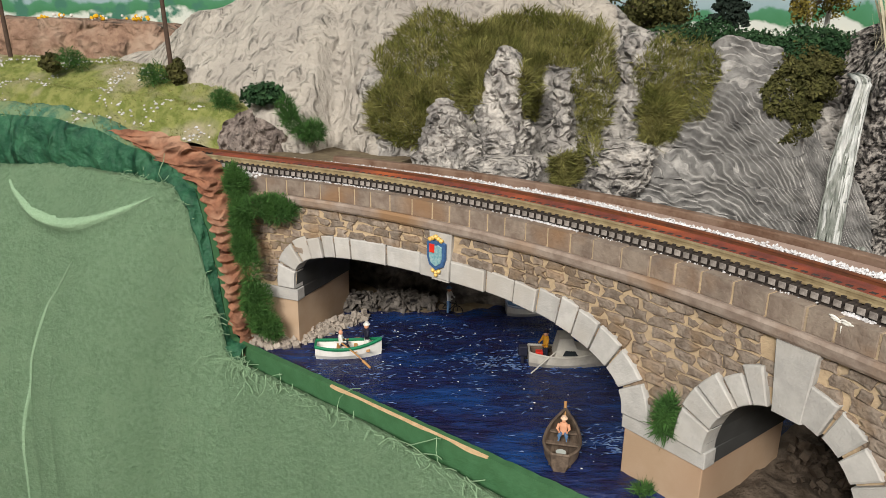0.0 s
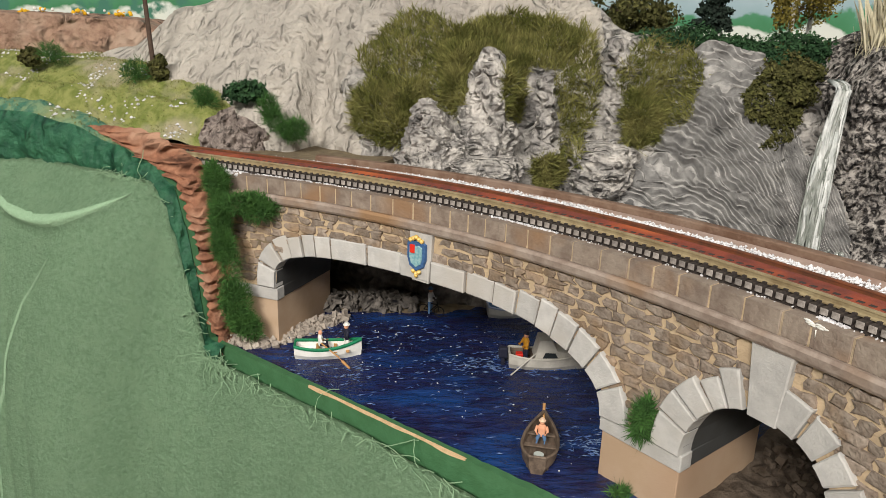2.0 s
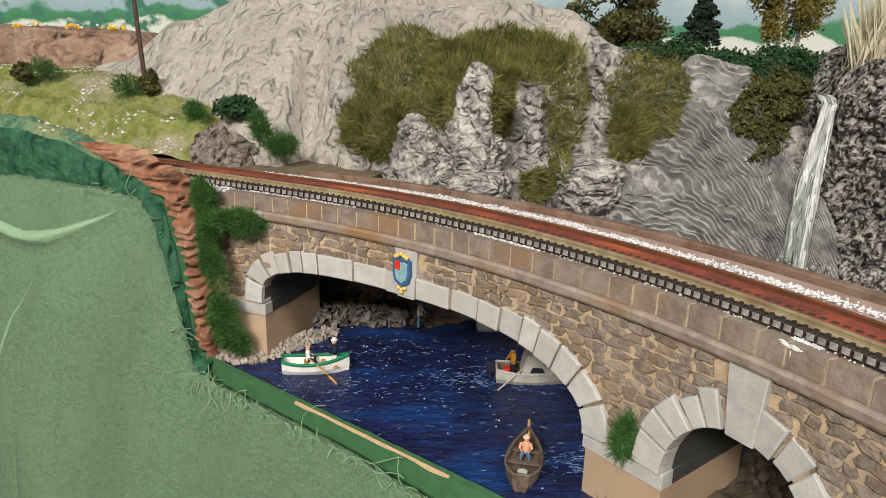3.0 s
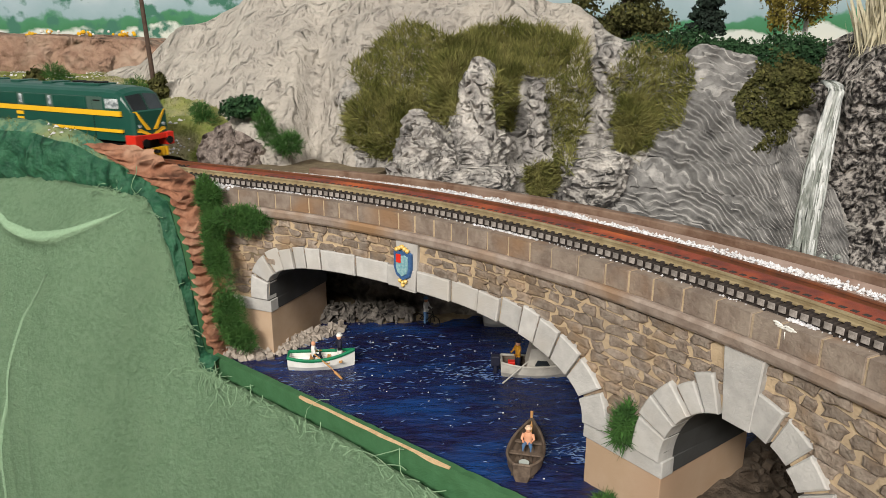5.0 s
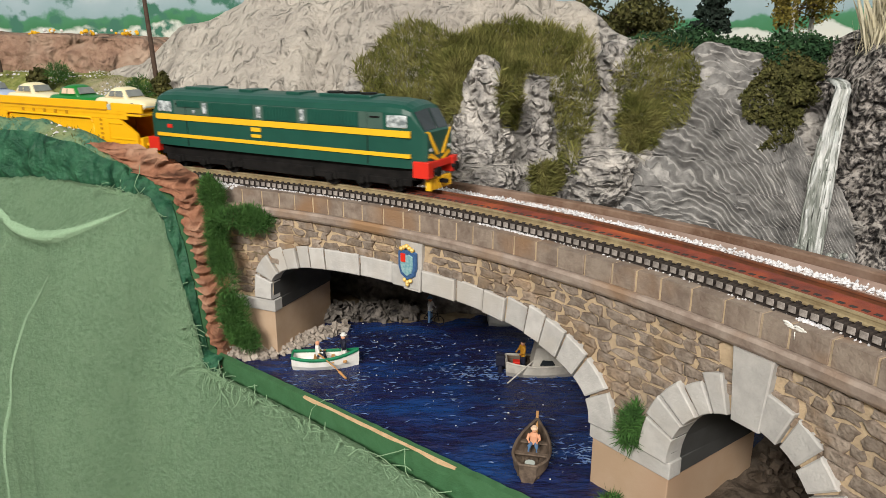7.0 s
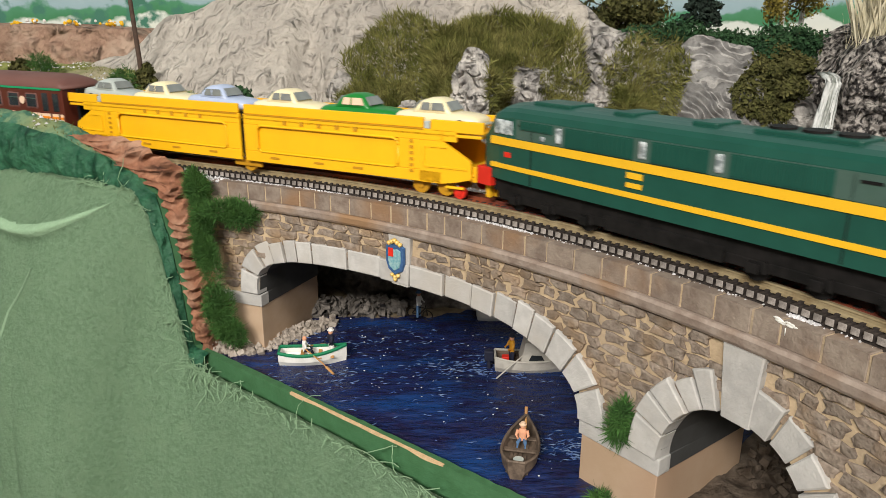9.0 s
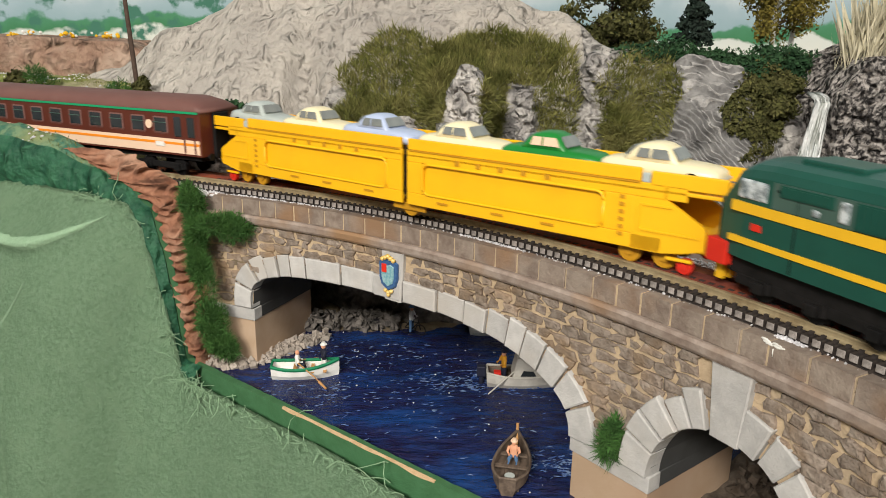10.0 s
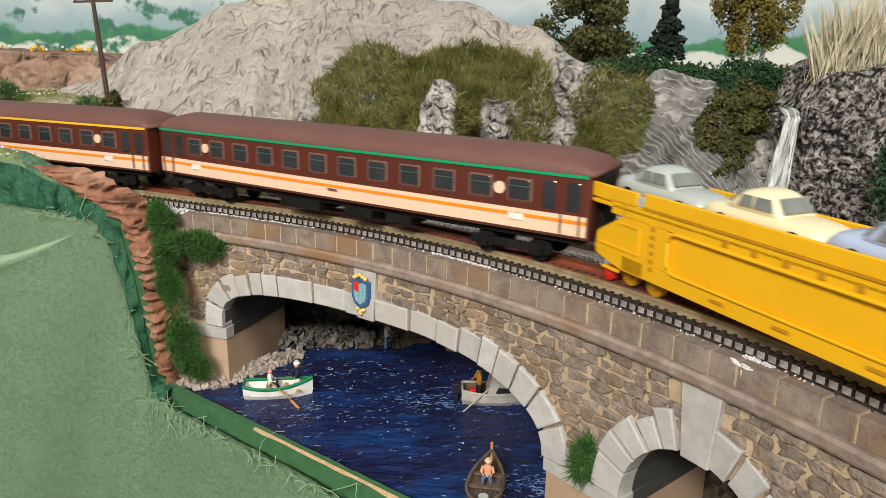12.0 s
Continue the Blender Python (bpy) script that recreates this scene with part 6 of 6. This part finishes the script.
            front("chevron", bm, "yellow_stripe", "yellow nose chevron")
            bm = bmesh.new()
            box(bm, h - 0.007, h + 0.0022, sy * 0.0128 - 0.0028, sy * 0.0128 + 0.0028, 0.0085, 0.0170, bevel=0.0004)
            front("buffer_plate", bm, "red", "red buffer plate")
            bm = bmesh.new()
            tube(bm, [(h + 0.002, sy * 0.0095, 0.0120), (h + 0.0045, sy * 0.0095, 0.0120)], 0.0010, 8)
            tube(bm, [(h + 0.0045, sy * 0.0095, 0.0120), (h + 0.0052, sy * 0.0095, 0.0120)], 0.0026, 16)
            front("buffer", bm, "black", "black buffer")
            bm = bmesh.new()
            tube(bm, [(h - 0.001, sy * 0.0095, 0.0225), (h + 0.0009, sy * 0.0095, 0.0225)], 0.0011, 12)
            front("headlight", bm, "pale_glass", "round headlight")
        front("buffer_beam", boxes((h - 0.004, h + 0.0016, -0.0105, 0.0105, 0.0130, 0.0166), bevel=0.0004), "red", "red buffer beam")
        for k in range(7):
            y = (k - 3) * 0.0034
            front("plough_slat", boxes((h - 0.002, h + 0.0010, y - 0.0010, y + 0.0010, 0.0016, 0.0075), bevel=0.0002), "yellow_stripe", "yellow plough slat")
        front("coupler", boxes((h, h + 0.005, -0.0012, 0.0012, 0.0045, 0.0065), bevel=0.0004), "black", "black coupler")
    for x0, x1 in ((-0.074, -0.052), (-0.030, -0.020), (0.028, 0.062), (0.005, 0.015)):
        part("roof_hatch", boxes((x0, x1, -0.0075, 0.0075, 0.0445, 0.0478), bevel=0.0006), "loco_green", t, "raised roof hatch")
    for x in (0.034, 0.045, 0.056):
        bm = bmesh.new()
        tube(bm, [(x, 0, 0.0470), (x, 0, 0.0486)], 0.0046, 18)
        part("roof_fan", bm, "black", t, "dark roof fan")
    part("underframe", boxes((-h + 0.006, h - 0.006, -0.0125, 0.0125, 0.0065, 0.0138), (-0.026, 0.026, -0.0130, 0.0130, 0.0025, 0.0085), bevel=0.0005), "black", t, "black fuel tank and frame")
    for s in (-1, 1):
        bogie(t, s * 0.058, 0.042, 3)
    return t


def make_wagon():
    t = thing("car_carrier", "bright yellow two-section car-carrying wagon with open upper deck", "wagon")
    h, w = WAGON / 2 - 0.003, 0.0155
    for s in (-1, 1):
        sec = part("section", boxes((*sorted((s * 0.0016, s * (h - 0.026))), -w + 0.0006, w - 0.0006, 0.0060, 0.0078), bevel=0.0002), "wagon", t, "lower deck floor")

        def piece(name, specs, material="wagon", label="", bevel=0.0003):
            bm = bmesh.new()
            for x0, x1, y0, y1, z0, z1 in specs:
                box(bm, *sorted((s * x0, s * x1)), y0, y1, z0, z1, bevel=bevel)
            return part(name, bm, material, sec, label)
        piece("upper_deck", [(0.0016, h + 0.001, -w, w, 0.0268, 0.0282)], label="yellow upper deck")
        for sy in (-1, 1):
            y0, y1 = sorted((sy * (w - 0.0016), sy * w))
            r0, r1 = sorted((sy * (w - 0.0026), sy * (w - 0.0012)))
            o0, o1 = sorted((sy * (w - 0.0010), sy * (w + 0.0005)))
            piece("sill", [(0.0016, h - 0.020, y0, y1, 0.0042, 0.0100)], label="lower side sill")
            piece("top_rail", [(0.0016, h - 0.012, y0, y1, 0.0245, 0.0300)], label="upper side rail")
            piece("post", [(0.0016, 0.0110, y0, y1, 0.0100, 0.0245)])
            piece("post", [(h - 0.044, h - 0.032, y0, y1, 0.0100, 0.0245)])
            piece("side_panel", [(0.0110, h - 0.044, r0, r1, 0.0100, 0.0245)], label="recessed yellow side panel")
            yo = sy * (w + 0.0001)
            x0, x1, z0, z1, rc = 0.0112, h - 0.0442, 0.0102, 0.0243, 0.0034
            ring = []
            for cx, cz, a0 in ((x1 - rc, z1 - rc, 0), (x0 + rc, z1 - rc, 90), (x0 + rc, z0 + rc, 180), (x1 - rc, z0 + rc, 270)):
                ring += [(s * (cx + rc * math.cos(radians(a0 + 15 * i))), yo, cz + rc * math.sin(radians(a0 + 15 * i))) for i in range(7)]
            bm = bmesh.new()
            tube(bm, ring + [ring[0]], 0.00065, 6)
            part("panel_frame", bm, "wagon", sec, "raised round-cornered panel moulding", True)
            for cx, cz, a0 in ((x1 - rc, z1 - rc, 0), (x0 + rc, z1 - rc, 90), (x0 + rc, z0 + rc, 180), (x1 - rc, z0 + rc, 270)):
                arc = [(s * (cx + rc * math.cos(radians(a0 + 15 * i))), cz + rc * math.sin(radians(a0 + 15 * i))) for i in range(7)]
                qx, qz = (1 if a0 in (0, 270) else -1), (1 if a0 in (0, 90) else -1)
                out = arc + [(s * (cx + qx * rc), cz + qz * rc)]
                bm = bmesh.new()
                loft(bm, [[(x, y0, z) for x, z in out], [(x, y1, z) for x, z in out]])
                part("corner_plate", bm, "wagon", sec)
            piece("parapet", [(0.0022, h - 0.030, y0, y1, 0.0302, 0.0352)], "wagon", "upper deck side wall")
            piece("parapet", [(h - 0.026, h + 0.002, y0, y1, 0.0290, 0.0345)], "wagon", "upper deck end wall")
            piece("hinge", [(h - 0.0295, h - 0.0265, y0, y1, 0.0300, 0.0335)], "car_grey", "grey hinge plate")
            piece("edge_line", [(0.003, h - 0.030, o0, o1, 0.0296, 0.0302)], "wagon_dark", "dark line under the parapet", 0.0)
            # rounded end: the cheek slopes down to the buffers
            bm = bmesh.new()
            out = [(h - 0.032, 0.0245), (h - 0.019, 0.0245), (h - 0.0165, 0.0230), (h - 0.005, 0.0165), (h - 0.004, 0.0150), (h - 0.004, 0.0075), (h - 0.012, 0.0055), (h - 0.020, 0.0042), (h - 0.032, 0.0042)]
            loft(bm, [[(s * x, y0, z) for x, z in out], [(s * x, y1, z) for x, z in out]])
            part("end_cheek", bm, "wagon", sec, "sloping yellow end cheek")
            piece("cheek_frame", [(h - 0.029, h - 0.017, o0, o1, 0.0215, 0.0222), (h - 0.0295, h - 0.0288, o0, o1, 0.0125, 0.0215), (h - 0.029, h - 0.006, o0, o1, 0.0118, 0.0125)], "wagon", "raised cheek moulding", 0.0)
            piece("strut", [(h - 0.0205, h - 0.0190, y0, y1, 0.0240, 0.0295)])
            for k in range(6):
                piece("rung", [(h - 0.0375, h - 0.0355, o0, o1, 0.0085 + k * 0.0029, 0.0098 + k * 0.0029)], "wagon_dark", "", 0.0)
            for k in range(5):
                x = 0.030 + k * 0.0115
                piece("lettering", [(x, x + 0.0022, o0, o1, 0.0258, 0.0280)], "wagon_dark", "dark bar of lettering", 0.0)
            for x in (0.02, 0.05, 0.075):
                piece("lettering", [(x, x + 0.006, o0, o1, 0.0068, 0.0078)], "wagon_dark", "", 0.0)
            piece("step", [(h - 0.018, h - 0.008, y0, y1, 0.0022, 0.0034)], "wagon", "yellow footstep")
        piece("end_deck", [(h - 0.026, h - 0.003, -w + 0.0016, w - 0.0016, 0.0085, 0.0098), (h - 0.006, h - 0.002, -w + 0.002, w - 0.002, 0.0060, 0.0135)], "wagon", "end platform")
        # inner sheet in darker ochre puts the shade of the open end into colour
        piece("end_shade", [(h - 0.040, h - 0.039, -w + 0.002, w - 0.002, 0.0098, 0.0265)], "wagon_dark", "darker ochre sheet drawing the shade inside the wagon end")
        for sy in (-1, 1):
            bm = bmesh.new()
            tube(bm, [(s * (h - 0.003), sy * 0.0095, 0.0088), (s * (h + 0.001), sy * 0.0095, 0.0088)], 0.0012, 8)
            tube(bm, [(s * (h + 0.001), sy * 0.0095, 0.0088), (s * (h + 0.0018), sy * 0.0095, 0.0088)], 0.0024, 16)
            part("buffer", bm, "wagon", sec, "yellow buffer")
            bm = bmesh.new()
            wheel(bm, s * (h - 0.020), sy * 0.0095, 0.0046)
            wheel(bm, s * (h - 0.034), sy * 0.0095, 0.0046)
            part("wheel", bm, "wagon_dark", sec, "yellow-brown wheels")
            bm = bmesh.new()
            wheel(bm, s * (h - 0.011), sy * 0.0125, 0.0030)
            part("marker", bm, "red", sec, "red axle disc")
    bm = bmesh.new()
    for sy in (-1, 1):
        wheel(bm, 0.0, sy * 0.0095, 0.0046)
        box(bm, -0.010, 0.010, sy * 0.0115 - 0.0006, sy * 0.0115 + 0.0006, 0.003, 0.0065, bevel=0.0003)
    part("centre_axle", bm, "wagon_dark", t, "yellow-brown centre axle")
    # added black filler that paints the open gap's shade between both halves
    part("bellows", boxes((-0.0014, 0.0014, -0.0135, 0.0135, 0.006, 0.031)), "black", t, "black slab drawing the shade in the gap between the sections")
    return t


def make_coach(line, label):
    t = thing("coach", label, "railway coach")
    h, w = COACH / 2 - 0.003, 0.0158
    bm = bmesh.new()
    loft(bm, [[(x, y, z) for y, z in hull_section(w * k, 0.0118, 0.0375, 0.0385, 8)] for x, k in ((-h, 0.97), (-h + 0.002, 1), (h - 0.002, 1), (h, 0.97))])
    part("body", bm, "maroon", t, "maroon body side")
    bm = bmesh.new()
    rows = ((-h - 0.001, 0.80, 0.0405), (-h + 0.004, 0.94, 0.0440), (-h + 0.014, 1.0, 0.0462), (h - 0.014, 1.0, 0.0462), (h - 0.004, 0.94, 0.0440), (h + 0.001, 0.80, 0.0405))
    loft(bm, [[(x, y, z) for y, z in hull_section((w + 0.0003) * k ** 0.15, 0.0372, 0.0382, zr, 12)] for x, k, zr in rows])
    part("roof", bm, "roof", t, "dusty maroon curved roof", True)
    strip(t, "eave_line", -h + 0.001, h - 0.001, 0.0364, 0.0377, w, line, "thin coloured line under the roof", 0.0005)
    strip(t, "lower_band", -h + 0.001, h - 0.001, 0.0130, 0.0212, w, "cream", "pinkish cream lower band", 0.0003)
    strip(t, "orange_line", -h + 0.001, h - 0.001, 0.0180, 0.0194, w, "orange", "orange line", 0.0005)
    n = 12
    for i in range(n):
        x = -h + 0.031 + i * (2 * h - 0.062) / (n - 1)
        strip(t, "window_frame", x - 0.0062, x + 0.0062, 0.0238, 0.0342, w, "roof", "", 0.0003, 0.0010)
        strip(t, "window", x - 0.0054, x + 0.0054, 0.0244, 0.0336, w, "glass", "dark rounded window", 0.0005, 0.0010)
        strip(t, "window_bar", x - 0.0053, x + 0.0053, 0.0303, 0.0307, w, "loco_grey", "", 0.0008)
    for s in (-1, 1):
        for a in (0.004, 0.0145):
            strip(t, "door", *sorted((s * (h - a - 0.006), s * (h - a))), 0.0225, 0.0345, w, "glass", "tall dark door window", 0.0004, 0.0008)
        for a in (0.0035, 0.0115):
            strip(t, "handrail", *sorted((s * (h - a - 0.0006), s * (h - a))), 0.0135, 0.0215, w, "roof", "", 0.0012)
        x = s * (h - 0.031 - (2 * h - 0.062) / (n - 1) / 2)
        for sy in (-1, 1):
            bm = bmesh.new()
            tube(bm, [(x, sy * (w - 0.0005), 0.0290), (x, sy * (w + 0.0006), 0.0290)], 0.0026, 18)
            part("emblem", bm, "cream", t, "round cream emblem")
        strip(t, "plate", s * (h - 0.032) - 0.0035, s * (h - 0.032) + 0.0035, 0.0165, 0.0192, w, "white", "small white plate", 0.0008)
    strip(t, "plate", -0.003, 0.003, 0.0162, 0.0174, w, "roof", "", 0.0006)
    part("underframe", boxes((-h + 0.004, h - 0.004, -0.0120, 0.0120, 0.0085, 0.0120), (-0.040, -0.012, -0.0130, 0.0130, 0.0035, 0.0090), (0.004, 0.022, -0.0130, 0.0130, 0.0040, 0.0090), (0.030, 0.045, -0.0130, 0.0130, 0.0045, 0.0090), bevel=0.0004), "black", t, "black underframe boxes")
    for s in (-1, 1):
        bogie(t, s * 0.097, 0.026, 2)
        part("gangway", boxes((*sorted((s * h, s * (h + 0.0024))), -0.0060, 0.0060, 0.0105, 0.0370), bevel=0.0004), "black", t, "black rubber gangway")
    buffers(t, h - 0.001)
    return t


def make_car(paint, label, fins=0.0):
    """A small 1950s-shaped saloon, plastic, 4 wheels."""
    t = thing("toy_car", label, "toy car", "cars on the carrier wagon")
    L, w = 0.0235, 0.0092
    rows = ((-1.0, 0.66, 0.0058), (-0.97, 0.82, 0.0074), (-0.88, 0.93, 0.0084 + fins), (-0.70, 0.98, 0.0088 + fins), (-0.30, 1.0, 0.0090), (0.20, 1.0, 0.0089), (0.60, 0.98, 0.0086), (0.85, 0.93, 0.0079), (0.96, 0.82, 0.0068), (1.0, 0.64, 0.0056))

    def shell(x, hw, z0, z1, n=9, e=0.45):
        return [(x, -hw * math.copysign(abs(math.cos(math.pi * i / (n - 1))) ** e, math.cos(math.pi * i / (n - 1))), z0 + (z1 - z0) * math.sin(math.pi * i / (n - 1)) ** e) for i in range(n)]
    bm = bmesh.new()
    loft(bm, [shell(x * L, w * k, 0.0024, z) for x, k, z in rows])
    part("body", bm, paint, t, "", True)
    bm = bmesh.new()
    loft(bm, [shell(x * L, w * k, 0.0070, z, 11, 0.5) for x, k, z in ((-0.56, 0.80, 0.0086), (-0.46, 0.82, 0.0118), (-0.36, 0.83, 0.0140), (-0.22, 0.83, 0.0151), (-0.05, 0.83, 0.0154), (0.08, 0.83, 0.0150), (0.18, 0.83, 0.0138), (0.27, 0.84, 0.0112), (0.37, 0.86, 0.0084))])
    part("cabin", bm, paint, t, "", True)
    for sy in (-1, 1):
        for x0, x1 in ((-0.34, -0.12), (-0.08, 0.16)):
            bm = bmesh.new()
            a = [(x0 * L, sy * w * 0.80, 0.0096), (x1 * L + (0.0018 if x1 > 0 else 0), sy * w * 0.80, 0.0096), (x1 * L, sy * w * 0.735, 0.0131), (x0 * L + (0.001 if x0 < -0.2 else 0), sy * w * 0.735, 0.0131)]
            loft(bm, [a, [(x, y + sy * 0.0007, z) for x, y, z in a]])
            part("side_window", bm, "car_glass" if paint != "car_green" else "cream", t, "side window")
        for x in (-0.58, 0.60):
            bm = bmesh.new()
            tube(bm, [(x * L, sy * w * 0.78, 0.0030), (x * L, sy * w * 1.02, 0.0030)], 0.0030, 16)
            part("wheel", bm, "black", t, "black wheel")
    for x0, z0, x1, z1, nm in ((0.345, 0.0094, 0.205, 0.0134, "windscreen"), (-0.53, 0.0097, -0.400, 0.0134, "rear_window")):
        bm = bmesh.new()
        a = [(x0 * L, -w * 0.66, z0), (x0 * L, w * 0.66, z0), (x1 * L, w * 0.55, z1), (x1 * L, -w * 0.55, z1)]
        k = 0.0007 if x0 > 0 else -0.0007
        loft(bm, [a, [(x + k, y, z + 0.0003) for x, y, z in a]])
        part(nm, bm, "car_glass", t, nm.replace("_", " "))
    for x in (-1.0, 1.0):
        part("bumper", boxes((x * L - 0.0006, x * L + 0.0006, -w * 0.8, w * 0.8, 0.0030, 0.0042), bevel=0.0003), "car_grey", t, "bumper")
    return t


loco = make_loco()
wagon = make_wagon()
coach_a = make_coach("green_line", "maroon passenger coach with cream band and green eave line")
coach_b = make_coach("yellow_stripe", "maroon passenger coach with cream band and yellow eave line")
CARS = []
for i, (paint, text, fins) in enumerate((("car_grey", "pale grey saloon toy car with tail fins", 0.001), ("car_cream", "cream rounded toy car on the wagon deck", 0), ("car_blue", "pale blue saloon toy car on the wagon deck", 0.0006),
                                   ("car_cream", "cream rounded toy car on the wagon deck", 0), ("car_green", "green saloon toy car on the wagon deck", 0), ("car_cream", "cream rounded toy car on the wagon deck", 0))):
    CARS.append((make_car(paint, text, fins), Matrix.Translation(Vector((-0.1205 + 0.0470 * i + (0.004 if i > 2 else 0), 0, 0.0309)) * SIZE)))


# ---- the many stones of the bridge ----
rubble()


def resize(ob):
    """Brings a vehicle to the track's scale."""
    for q in {c.data for c in ob.children_recursive if c.type == "MESH"}:
        q.transform(Matrix.Scale(SIZE, 4))


def lift(ob, dz):
    """Raises a vehicle's body over its wheels."""
    for q in {c.data for c in ob.children_recursive if c.type == "MESH" and c.name.split(".")[0] not in ("wheel", "bogie", "centre_axle", "marker")}:
        q.transform(Matrix.Translation((0, 0, dz)))


def train_front(t):
    """Metres along the track that the front buffers have reached at t seconds."""
    rows = ((0.0, -0.360), (4.0, 0.026), (5.0, 0.1230), (5.5, 0.1738), (6.0, 0.2250), (6.5, 0.2752), (7.0, 0.3275), (9.0, 0.5644), (9.5, 0.6228), (10.0, 0.6828), (10.5, 0.7446), (11.0, 0.8080), (11.5, 0.8703), (12.0, 0.9319))
    for (a, p), (b, q) in zip(rows, rows[1:]):
        if t <= b:
            return p + (q - p) * (t - a) / (b - a)
    return rows[-1][1]


def stand(s, pivots):
    """Pose of a vehicle whose two bogies stand on the track round s."""
    a, _ = track_point(s - pivots / 2)
    b, _ = track_point(s + pivots / 2)
    c, d = (a + b) / 2, b - a
    return Matrix.Translation((c.x, c.y, RAIL)) @ Matrix.Rotation(math.atan2(d.y, d.x), 4, "Z")


def motions():
    """The train rolls over the bridge from the meadow side."""
    for ob, back, pivots in TRAIN:
        walk(ob, [(k * 0.25, stand(train_front(k * 0.25) - back * SIZE, pivots * SIZE)) for k in range(49)])
    for ob, spot in CARS:
        walk(ob, [(k * 0.25, stand(train_front(k * 0.25) - (LOCO + WAGON / 2) * SIZE, 0.205 * SIZE) @ spot) for k in range(49)])


TRAIN = [(loco, LOCO / 2, 0.115), (wagon, LOCO + WAGON / 2, 0.205), (coach_a, LOCO + WAGON + COACH / 2, 0.19), (coach_b, LOCO + WAGON + COACH * 1.5, 0.19)]
for vehicle in [loco, wagon, coach_a, coach_b] + [c for c, _ in CARS]:
    resize(vehicle)
lift(loco, 0.0010)
lift(wagon, 0.0026)
lift(coach_a, 0.0016)
lift(coach_b, 0.0016)
motions()
